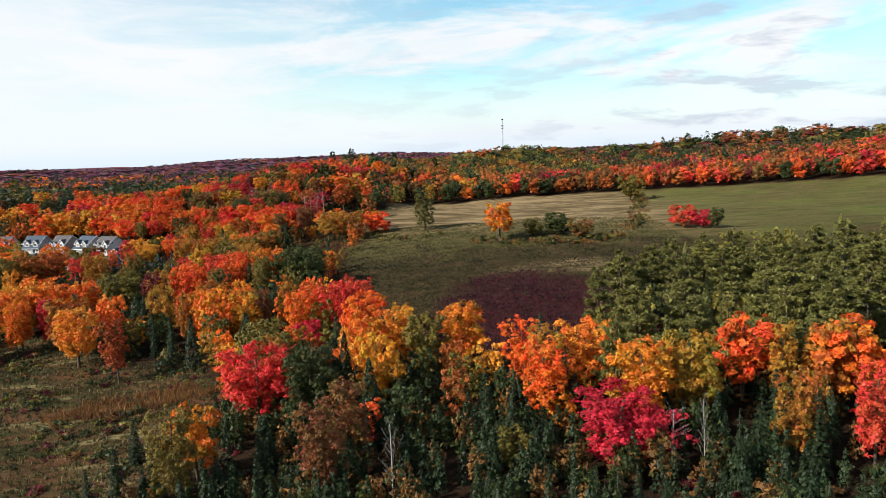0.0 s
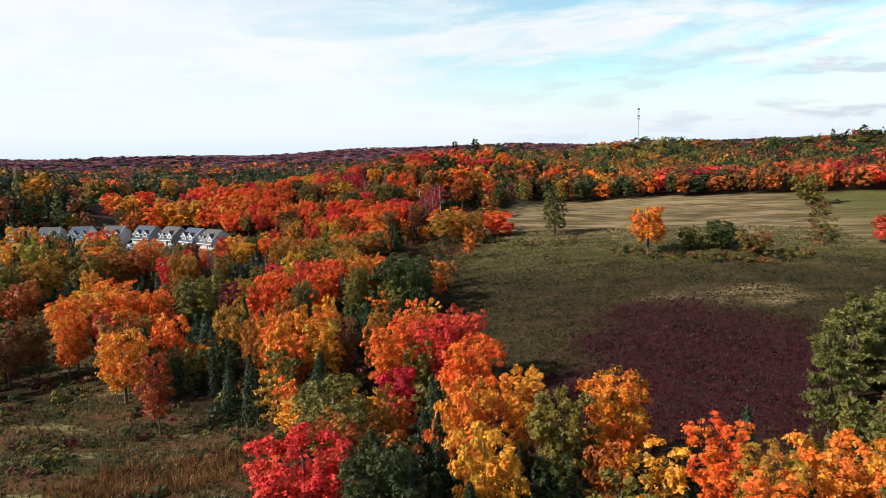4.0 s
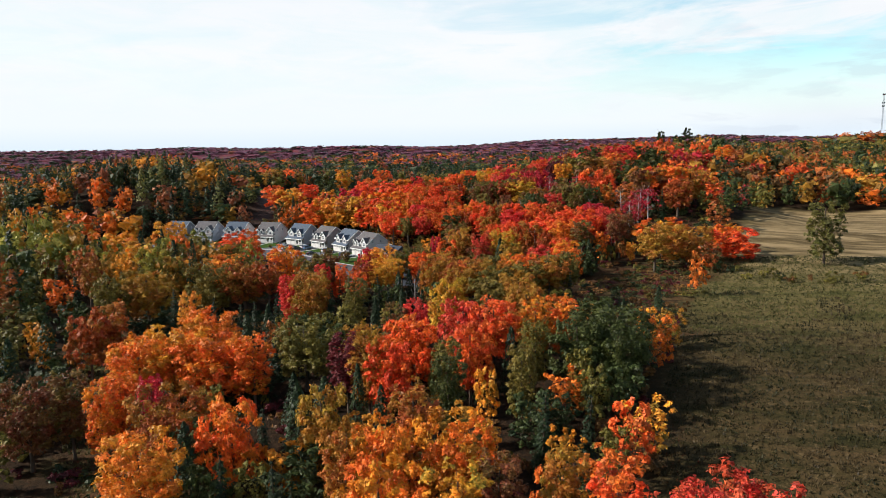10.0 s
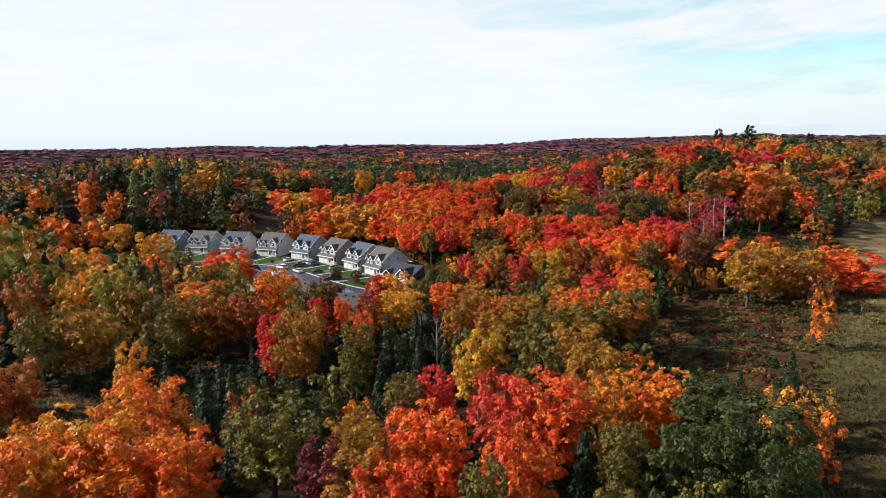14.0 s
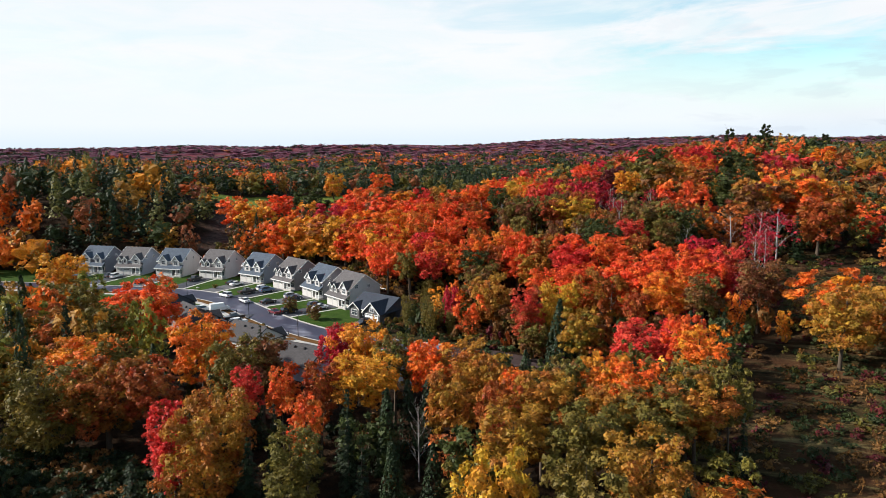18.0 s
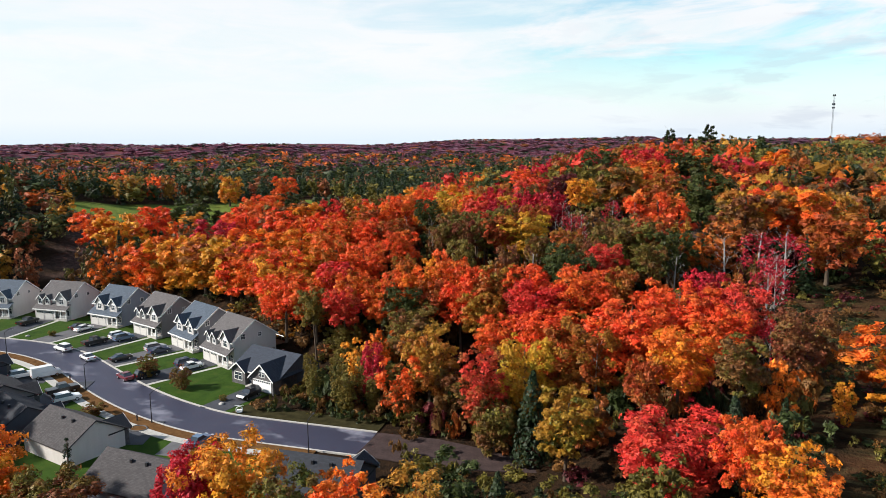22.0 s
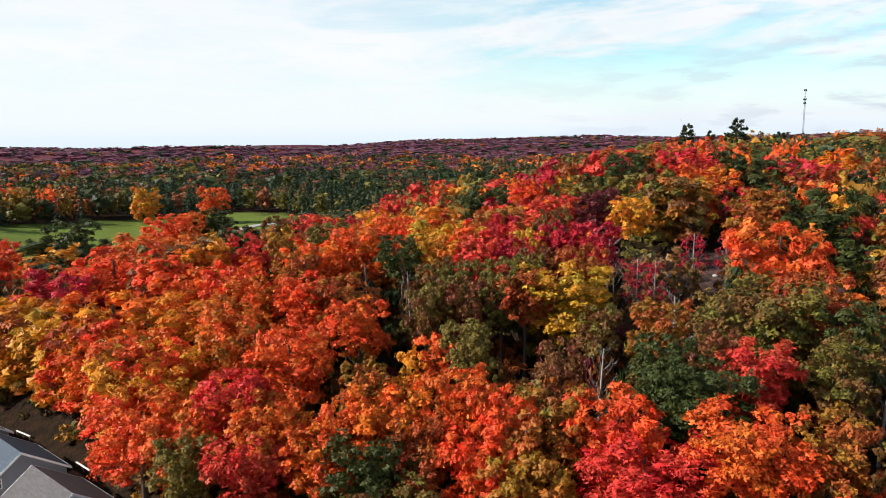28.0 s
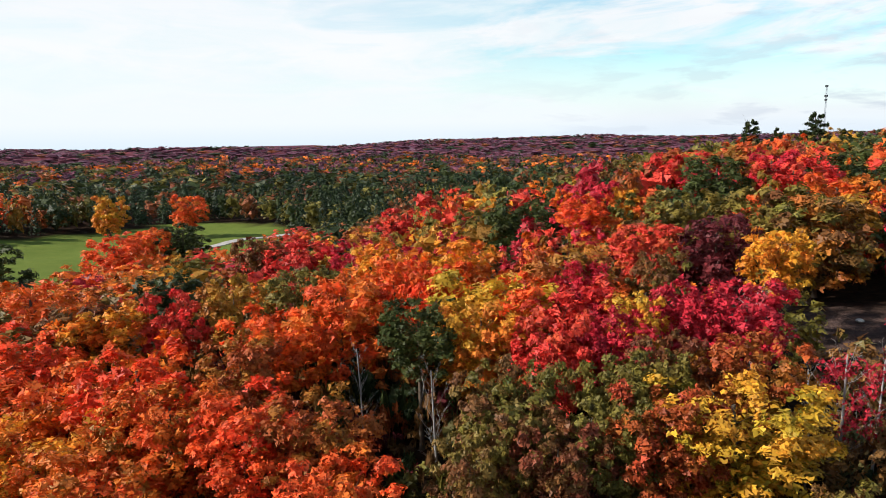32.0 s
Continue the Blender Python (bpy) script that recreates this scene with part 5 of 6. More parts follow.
grass("meadow_grass", "rank olive and straw grass of the wet meadow", 440, x[~reed], y[~reed], (0.030, 0.032, 0.010), (0.17, 0.145, 0.055), 0.6, 0.15)
grass("reed_bed", "orange-brown reeds standing in the meadow", 444, np.repeat(x[reed], 3), np.repeat(y[reed], 3) + 0.3, (0.12, 0.050, 0.018), (0.30, 0.15, 0.050), 1.5, 0.08)

# scrub along the hedge lines of the field and at the end of the road
r = np.random.RandomState(78)
hx, hy = [], []
for (ax, ay), (bx, by), n, w in (((14, 298), (62, 277), 46, 2.5), ((62, 277), (88, 316), 26, 2.5), ((88, 316), (126, 445), 60, 2.2), ((-44, 333), (-4, 316), 30, 2.0), ((-152, 335), (-108, 336), 70, 3.5), ((-150, 342), (-128, 346), 50, 5.0), ((-128, 318), (-100, 316), 40, 4.0)):
    u = r.uniform(0, 1, n)
    hx.append(ax + (bx - ax) * u + r.normal(size=n) * w)
    hy.append(ay + (by - ay) * u + r.normal(size=n) * w)
hx, hy = np.concatenate(hx), np.concatenate(hy)
ok = to_line(hx, hy, ROAD) > 6.5
thicket("hedge_scrub", "grey-brown and olive scrub along the field edges", 450, hx[ok], hy[ok], ("brown", "olive", "brown", "darkgreen", "olive"), 1.7, 2.6, 130, 0.16)

x, y = sown(1500, (-195, -55, 330, 470), lambda x, y: wooded(x, y) & (to_line(x, y, ROAD) > np.where(x > -150, 10, 40)) & ~((y > 405) & (y < 462) & (x > -120) & (x < -84)))
thicket("understorey", "brown and olive saplings under the hillside maples", 460, x, y, ("brown", "olive", "brown", "maroon", "darkgreen", "rust"), 2.2, 5.5, 110, 0.18)

# ---- the street ----


def part(name, bm, mat, parent=None, label="", smooth_shade=False):
    """Links a bmesh as one mesh object under a thing or a part."""
    mesh = bpy.data.meshes.new(name)
    bmesh.ops.recalc_face_normals(bm, faces=bm.faces)
    bm.to_mesh(mesh)
    bm.free()
    mesh.materials.append(mat)
    if smooth_shade:
        mesh.polygons.foreach_set("use_smooth", np.ones(len(mesh.polygons), bool))
    ob = new(name, mesh)
    if parent:
        ob.parent = parent
    return tagged(ob, label)


def solid(bm, pts, move):
    """A closed body: an outline of points, pushed along move."""
    lo = [bm.verts.new(p) for p in pts]
    hi = [bm.verts.new(Vector(p) + Vector(move)) for p in pts]
    bm.faces.new(lo)
    bm.faces.new(hi[::-1])
    k = len(pts)
    for i in range(k):
        bm.faces.new((lo[i], lo[(i + 1) % k], hi[(i + 1) % k], hi[i]))
    return bm


def box(bm, x0, x1, y0, y1, z0, z1):
    return solid(bm, [(x0, y0, z0), (x1, y0, z0), (x1, y1, z0), (x0, y1, z0)], (0, 0, z1 - z0))


def one_box(*d):
    return box(bmesh.new(), *d)


def rod(bm, a, b, r, sides=8, r2=None):
    a, b = Vector(a), Vector(b)
    q = (b - a).to_track_quat("Z", "Y")
    rings = []
    for c, rad in ((a, r), (b, r if r2 is None else r2)):
        rings.append([bm.verts.new(c + q @ Vector((rad * math.cos(6.2832 * i / sides), rad * math.sin(6.2832 * i / sides), 0))) for i in range(sides)])
    for i in range(sides):
        bm.faces.new((rings[0][i], rings[0][(i + 1) % sides], rings[1][(i + 1) % sides], rings[1][i]))
    bm.faces.new(rings[0][::-1])
    bm.faces.new(rings[1])
    return bm


m_asphalt, nt = material("damp_asphalt")
# sheen on the road is put in as paler colour patches, also rougher
wet = ramp(nt, noise_at(nt, 0.09, 4, 0.6, stretch=(1, 1.5, 1)), [(0.54, 0.0), (0.66, 1.0)])
grit = noise_at(nt, 9.0, 4, 0.7)
b = finish(nt, mixc(nt, wet, mixc(nt, grit, (0.026, 0.026, 0.044), (0.048, 0.047, 0.076)), mixc(nt, grit, (0.13, 0.13, 0.17), (0.21, 0.21, 0.255))), 0.55, 0.4, bump=grit, strength=0.25, dist=0.02)
nt.links.new(ramp(nt, wet, [(0.0, 0.42), (1.0, 0.75)]), b.inputs["Roughness"])
m_drive = surface("dark_driveway_asphalt", (0.050, 0.052, 0.062), 0.7, 0.3, vary=0.35, scale=0.5, fine=8)
m_drive2 = surface("worn_grey_driveway", (0.115, 0.112, 0.118), 0.8, 0.2, vary=0.3, scale=0.5, fine=8)
m_concrete = surface("pale_concrete", (0.42, 0.40, 0.37), 0.85, 0.2, vary=0.22, scale=0.8, fine=12)
m_lawn, nt = material("mown_lawn")
n1, n2 = noise_at(nt, 0.35, 5, 0.65), noise_at(nt, 6.0, 4, 0.7)
finish(nt, mixc(nt, ramp(nt, n2, [(0.3, 0.0), (0.7, 0.6)]), ramp(nt, n1, [(0.3, (0.018, 0.042, 0.004)), (0.55, (0.036, 0.074, 0.007)), (0.74, (0.070, 0.078, 0.015))]), (0.020, 0.044, 0.006)), 0.9, 0.1, bump=n2, strength=0.6, dist=0.06)
m_litter = surface("brown_leaf_litter", (0.125, 0.062, 0.024), 0.95, 0.05, vary=0.5, scale=0.9, fine=6, bump=0.5)
m_white = surface("white_painted_trim", (0.78, 0.77, 0.75), 0.6, 0.3, vary=0.08, scale=0.7, fine=6, bump=0.05)
m_black = surface("black_metal", (0.020, 0.020, 0.023), 0.45, 0.5, vary=0.2)
m_rubber = surface("tyre_rubber", (0.022, 0.022, 0.022), 0.85, 0.2, vary=0.2, fine=40)
m_rim = surface("silver_rim", (0.55, 0.56, 0.58), 0.3, 0.5, 0.9, vary=0.1)
m_glass, nt = material("window_glass")
finish(nt, mixc(nt, noise_at(nt, 0.8), (0.020, 0.026, 0.034), (0.06, 0.072, 0.088)), 0.06, 0.6)
m_lamp, nt = material("lamp_lens")
finish(nt, (0.75, 0.76, 0.78), 0.15, 0.6)
m_tail, nt = material("red_tail_lens")
finish(nt, (0.35, 0.012, 0.012), 0.2, 0.5)


def lap(name, colour, step=0.16):
    """Horizontal lap siding with faint weathering."""
    m, nt = material(name)
    tc = nt.nodes.new("ShaderNodeTexCoord")
    sp = nt.nodes.new("ShaderNodeSeparateXYZ")
    nt.links.new(tc.outputs["Object"], sp.inputs[0])
    dv = nodes(nt, "ShaderNodeMath")
    dv.operation, dv.inputs[1].default_value = "DIVIDE", step
    fr = nt.nodes.new("ShaderNodeMath")
    fr.operation = "FRACT"
    nt.links.new(sp.outputs[2], dv.inputs[0])
    nt.links.new(dv.outputs[0], fr.inputs[0])
    st = noise_at(nt, 0.9, 4, 0.6, stretch=(1, 1, 0.3))
    c = mixc(nt, st, tuple(k * 0.82 for k in colour), tuple(min(1, k * 1.1) for k in colour))
    finish(nt, c, 0.65, 0.25, bump=fr.outputs[0], strength=0.5, dist=0.02)
    return m


def shingle(name, colour):
    m, nt = material(name)
    br = nodes(nt, "ShaderNodeTexBrick", Scale=1.0)
    br.inputs["Brick Width"].default_value, br.inputs["Row Height"].default_value, br.inputs["Mortar Size"].default_value = 0.5, 0.16, 0.012
    br.inputs["Color1"].default_value = (*[k * 0.75 for k in colour], 1)
    br.inputs["Color2"].default_value = (*[min(1, k * 1.2) for k in colour], 1)
    br.inputs["Mortar"].default_value = (*[k * 0.5 for k in colour], 1)
    tc = nt.nodes.new("ShaderNodeTexCoord")
    nt.links.new(tc.outputs["Object"], br.inputs["Vector"])
    c = mixc(nt, ramp(nt, noise_at(nt, 0.5, 5, 0.6), [(0.3, 0.0), (0.7, 0.45)]), br.outputs["Color"], tuple(k * 0.72 for k in colour))
    finish(nt, c, 0.8, 0.25, bump=noise_at(nt, 12, 3, 0.6), strength=0.4, dist=0.02)
    return m


def offset(line, d):
    """A line beside the road: d metres to the north (plus) or south."""
    out = []
    for i, p in enumerate(line):
        a, b = line[max(0, i - 1)], line[min(len(line) - 1, i + 1)]
        t = (Vector(b) - Vector(a)).normalized()
        out.append((p[0] + t.y * d, p[1] - t.x * d))
    return out


def curve_points(line, k=5):
    out = []
    for i in range(len(line) - 1):
        p0, p1, p2, p3 = (Vector(line[max(0, min(len(line) - 1, j))]) for j in (i - 1, i, i + 1, i + 2))
        for s in range(k):
            t = s / k
            v = 0.5 * ((2 * p1) + (p2 - p0) * t + (2 * p0 - 5 * p1 + 4 * p2 - p3) * t * t + (3 * p1 - p0 - 3 * p2 + p3) * t ** 3)
            out.append((v.x, v.y))
    return out + [tuple(line[-1])]


WAY = curve_points(ROAD)


def ribbon(name, d0, d1, z0, z1, mat, label="", lo=0, hi=None, kind="structure"):
    """A strip of the street between two offsets, with its own thickness."""
    bm = bmesh.new()
    way = WAY[lo:hi]
    a, b = offset(way, d0), offset(way, d1)
    rows = [[bm.verts.new((p[0], p[1], z)) for p, z in ((u, z0), (u, z1), (v, z1), (v, z0))] for u, v in zip(a, b)]
    for r0, r1 in zip(rows, rows[1:]):
        for i in range(4):
            bm.faces.new((r0[i], r0[(i + 1) % 4], r1[(i + 1) % 4], r1[i]))
    bm.faces.new(rows[0])
    bm.faces.new(rows[-1][::-1])
    return tagged(part(name, bm, mat), label, name.split("_")[0], kind=kind)


ribbon("road", -4.15, 4.15, -0.6, 0.08, m_asphalt, "damp grey residential road with pale patches of wear and painted wet sheen")
ribbon("kerb_north", 4.15, 4.5, -0.5, 0.24, m_concrete, "pale concrete kerb")
ribbon("kerb_south", -4.5, -4.15, -0.5, 0.24, m_concrete, "pale concrete kerb")
ribbon("lawn_north", 4.5, 30.0, -0.5, 0.20, m_lawn, "mown green front lawns", 10)
ribbon("verge_north", 4.5, 9.0, -0.5, 0.18, surface("rough_verge_grass", (0.036, 0.031, 0.013), 0.95, 0.05, vary=0.6, scale=0.7, fine=5, bump=0.6), "rough weedy verge with fallen leaves", 0, 11)
ribbon("verge_south", -6.6, -4.5, -0.5, 0.19, m_litter, "verge covered in brown leaf litter", 2)
ribbon("lawn_south", -26.0, -8.2, -0.5, 0.16, m_lawn, "mown green lawns round the bungalows", 2, -8)
walk_bed = ribbon("pavement", -8.2, -6.6, -0.5, 0.17, m_concrete, "pale concrete pavement of square slabs", 2)
bm = bmesh.new()
solid(bm, [(-132, 322.4, 0.02), (-132, 330.8, 0.02), (-122, 331.5, 0.02), (-106, 329, 0.02), (-104, 325.5, 0.02), (-118, 322.5, 0.02)], (0, 0, 0.12))
tagged(part("gravel_end", bm, surface("muddy_gravel", (0.052, 0.034, 0.032), 0.9, 0.15, vary=0.55, scale=0.5, fine=4, bump=0.6)), "muddy gravel where the road stops", "gravel", kind="structure")

# farm track beside the green field
TRACK = curve_points([(-296, 552), (-292, 576), (-286, 600), (-277, 619), (-266, 640), (-262, 668)])
bm = bmesh.new()
ed = [[bm.verts.new((p[0], p[1], z_at(p[0], p[1]) + h)) for p, h in ((u, -0.4), (u, 0.25), (v, 0.25), (v, -0.4))] for u, v in zip(offset(TRACK, -2.2), offset(TRACK, 2.2))]
for r0, r1 in zip(ed, ed[1:]):
    for i in range(4):
        bm.faces.new((r0[i], r0[(i + 1) % 4], r1[(i + 1) % 4], r1[i]))
bm.faces.new(ed[0])
bm.faces.new(ed[-1][::-1])
tagged(part("farm_track", bm, surface("pale_gravel", (0.36, 0.33, 0.31), 0.9, 0.15, vary=0.4, scale=0.4, fine=4, bump=0.5)), "pale gravel track beside the green field", "track", kind="structure")

# street lamps
lamp = new("street_lamp")
bm = bmesh.new()
rod(bm, (0, 0, 0), (0, 0, 5.0), 0.085, 8, 0.06)
rod(bm, (0, 0, 0), (0, 0, 0.5), 0.13, 8, 0.11)
part("pole", bm, m_black, lamp)
bm = bmesh.new()
for i in range(4):
    u, v = i / 4, (i + 1) / 4
    rod(bm, (0, 1.6 * u, 5.0 + 0.42 * math.sin(u * 1.57)), (0, 1.6 * v, 5.0 + 0.42 * math.sin(v * 1.57)), 0.045, 6)
part("arm", bm, m_black, lamp)
bm = bmesh.new()
solid(bm, [(-0.13, 1.5, 5.36), (0.13, 1.5, 5.36), (0.15, 2.1, 5.38), (-0.15, 2.1, 5.38)], (0, 0, 0.10))
head = part("lamp_head", bm, m_black, lamp)
part("lens", one_box(-0.10, 0.10, 1.62, 2.02, 5.335, 5.358), m_lamp, head)
tagged(lamp, "slim black street lamp with a curved arm", "street lamp", "street lamps")
lamp.matrix_basis = pose(-226.8, 343.3, 0.15, 0, 0, 5)
for x, y, a in ((-192, 331.2, -25), (-169.3, 322.7, -8), (-138.9, 320.9, 0), (-262, 338.2, 14)):
    copy_thing(lamp, pose(x, y, 0.15, 0, 0, a))

# ---- houses ----
m_garage = surface("white_garage_door", (0.56, 0.54, 0.51), 0.6, 0.3, vary=0.08, scale=1, fine=5, bump=0.05)
m_stone = surface("grey_stone_veneer", (0.11, 0.105, 0.105), 0.85, 0.2, vary=0.5, scale=1.4, fine=5, bump=0.6)
m_deck = surface("weathered_deck_boards", (0.16, 0.10, 0.065), 0.85, 0.15, vary=0.35, scale=1.0, fine=9, stretch=(1, 6, 1))
m_door = surface("dark_front_door", (0.05, 0.045, 0.045), 0.5, 0.4, vary=0.2)


def window_unit(parent, x, y, z, w, h, side=0, arch=False):
    """A framed window with a pane on the face that looks to -y (side 0) or +x (side 1)."""
    def turn(px, py, pz):
        return (x + px, y + py, z + pz) if side == 0 else (x - py, y + px, z + pz)
    def bar(bm, x0, x1, y0, y1, z0, z1):
        solid(bm, [turn(x0, y0, z0), turn(x1, y0, z0), turn(x1, y1, z0), turn(x0, y1, z0)], (0, 0, z1 - z0))
    bm = bmesh.new()
    f = 0.11
    bar(bm, -w / 2 - f, w / 2 + f, -0.05, 0.02, -f, h + f)
    fr = part("window", bm, m_white, parent, "white-framed window")
    for x0, x1, z0, z1 in ((-w / 2, -0.04, 0, h * 0.55), (0.04, w / 2, 0, h * 0.55), (-w / 2, -0.04, h * 0.55 + 0.07, h), (0.04, w / 2, h * 0.55 + 0.07, h)):
        bm = bmesh.new()
        bar(bm, x0, x1, -0.062, -0.05, z0, z1)
        part("pane", bm, m_glass, fr)
    if arch:
        bm = bmesh.new()
        solid(bm, [turn(w / 2 * math.cos(a), -0.05, h + f + 0.004 + w / 2 * 0.8 * math.sin(a)) for a in (0, 0.5, 1.0, 1.57, 2.14, 2.64, 3.14)], Vector(turn(0, 0.07, 0)) - Vector(turn(0, 0, 0)))
        hd = part("arch_head", bm, m_white, fr)
    return fr


def gable(bm, x0, x1, y0, y1, z0, z1, over, thick=0.18):
    """Two roof slabs with their ridge along y."""
    xm = (x0 + x1) / 2
    sl = (z1 - z0) / (xm - x0)
    for s, e in ((-1, x0), (1, x1)):
        tip = e + s * over
        solid(bm, [(xm, y0, z1), (tip, y0, z0 - sl * over), (tip, y0, z0 - sl * over + thick), (xm, y0, z1 + thick)], (0, y1 - y0, 0))
    return bm


def two_storey(seed, siding, roof, front, w=10.2, triple=False):
    """A two-storey house: front to -y, ridge along x, dormers over a double garage and porch."""
    root = new("house")
    hw, dp, eave, ridge = w / 2, 11.5, 5.5, 9.1
    ym = 1.4 + (dp - 1.4) / 2
    bm = bmesh.new()
    solid(bm, [(-hw, 1.4, -0.5), (-hw, 1.4, eave), (-hw, ym, ridge - 0.1), (-hw, dp, eave), (-hw, dp, -0.5)], (w, 0, 0))
    wall = part("wall", bm, siding, root, "lap-sided walls")
    bm = bmesh.new()
    sl = (ridge - eave) / (ym - 1.4)
    for s, e in ((-1, 1.4), (1, dp)):
        tip = e + s * 0.45
        solid(bm, [(-hw - 0.35, ym, ridge), (-hw - 0.35, tip, eave - sl * 0.45), (-hw - 0.35, tip, eave - sl * 0.45 + 0.2), (-hw - 0.35, ym, ridge + 0.2)], (w + 0.7, 0, 0))
    rf = part("roof", bm, roof, root, "shingled gable roof")
    for xe in (-hw - 0.39, hw + 0.352):
        for sd, ed in ((-1, 1.4), (1, dp)):
            tip = ed + sd * 0.47
            bm = bmesh.new()
            solid(bm, [(xe, ym, ridge - 0.08), (xe, tip, eave - sl * 0.47 - 0.08), (xe, tip, eave - sl * 0.47 + 0.23), (xe, ym, ridge + 0.23)], (0.04, 0, 0))
            part("bargeboard", bm, m_white, rf, "white bargeboard")
    for yy in (0.90, dp + 0.47):
        part("eaves_board", one_box(-hw - 0.35, hw + 0.35, yy, yy + 0.05, eave - sl * 0.45 - 0.1, eave - sl * 0.45 + 0.16), m_white, rf, "white eaves board")
    # garage front with its skirt roof
    gx = -hw + 6.1
    bm = bmesh.new()
    box(bm, -hw, gx, 0.0, 1.396, -0.5, 3.05)
    part("garage_front", bm, front, root)
    bm = bmesh.new()
    solid(bm, [(-hw - 0.35, -0.55, 2.95), (-hw - 0.35, 1.38, 4.25), (-hw - 0.35, 1.38, 4.05), (-hw - 0.35, -0.55, 2.77)], (w + 0.7, 0, 0))
    sk = part("skirt_roof", bm, roof, root)
    part("gutter", one_box(-hw - 0.37, hw + 0.37, -0.63, -0.553, 2.72, 2.98), m_white, sk)
    for k in range(2):
        x0 = -hw + 0.45 + 2.85 * k
        bm = bmesh.new()
        for j in range(4):
            box(bm, x0, x0 + 2.35, -0.06, -0.004, 0.22 + 0.53 * j, 0.22 + 0.53 * j + 0.5)
        gd = part("garage_door", bm, m_garage, root, "white panelled garage door")
        bm = bmesh.new()
        for j in range(4):
            box(bm, x0 + 0.12 + 0.55 * j, x0 + 0.55 + 0.55 * j, -0.072, -0.062, 1.92, 2.2)
        part("pane", bm, m_glass, gd)
    # porch
    part("porch_floor", one_box(gx, hw, -0.2, 1.38, -0.4, 0.55), m_concrete, root)
    for k in range(3):
        px = gx + 0.35 + (hw - gx - 0.55) * k / 2
        part("column", one_box(px - 0.11, px + 0.11, -0.15, 0.07, 0.55, 2.92), m_white, root)
    bm = bmesh.new()
    box(bm, gx + 1.6, hw - 0.1, -0.10, -0.03, 1.35, 1.43)
    box(bm, gx + 1.6, hw - 0.1, -0.10, -0.03, 0.65, 0.71)
    n = 11
    for k in range(n):
        px = gx + 1.7 + (hw - gx - 1.9) * k / (n - 1)
        box(bm, px - 0.025, px + 0.025, -0.09, -0.04, 0.71, 1.35)
    part("railing", bm, m_white, root, "white porch railing")
    part("front_door", one_box(gx + 0.25, gx + 1.2, 1.33, 1.396, 0.56, 2.65), m_door, root)
    window_unit(root, hw - 1.2, 1.395, 1.1, 1.5, 1.4)
    # dormers
    if triple:
        spots = ((-hw + 1.2, 1.55, 1.5, 6.35), (-hw + 3.55, 1.55, 1.5, 6.35), (hw - 2.1, 3.3, 2.1, 7.5))
    else:
        spots = ((-hw + 2.9, 2.9, 2.0, 7.35), (hw - 2.3, 2.7, 1.9, 7.2))
    for dx, dw, ww, top in spots:
        bm = bmesh.new()
        lo = top - dw * 0.55
        solid(bm, [(dx - dw / 2, 0.75, 3.4), (dx + dw / 2, 0.75, 3.4), (dx + dw / 2, 0.75, lo), (dx, 0.75, top - 0.05), (dx - dw / 2, 0.75, lo)], (0, 2.6, 0))
        d = part("dormer", bm, front, root, "white gabled dormer")
        bm = bmesh.new()
        gable(bm, dx - dw / 2, dx + dw / 2, 0.4, 1.0 + (top - 5.0) / sl + 0.5, lo, top, 0.32)
        part("dormer_roof", bm, roof, d)
        bm = bmesh.new()
        gable(bm, dx - dw / 2, dx + dw / 2, 0.34, 0.395, lo - 0.06, top - 0.06, 0.36, 0.28)
        part("bargeboard", bm, m_white, d)
        window_unit(d, dx, 0.745, 4.25, ww * 0.62, 1.25, arch=dw > 2.0)
    # raised deck behind
    dk = part("deck", one_box(hw - 4.2, hw - 0.2, dp + 0.01, dp + 3.0, 2.55, 2.7), m_deck, root, "weathered wooden deck")
    for px in (hw - 4.1, hw - 2.2, hw - 0.3):
        part("post", one_box(px - 0.07, px + 0.07, dp + 2.8, dp + 2.94, -0.4, 3.7), m_deck, dk)
    part("handrail", one_box(hw - 4.2, hw - 0.2, dp + 2.78, dp + 2.96, 3.6, 3.72), m_white, dk)
    for wy, wz, ww, wh in ((3.6, 5.6, 0.9, 1.0), (7.6, 5.5, 0.7, 0.8)):
        window_unit(root, hw + 0.004, wy, wz, ww, wh, side=1)
    return root


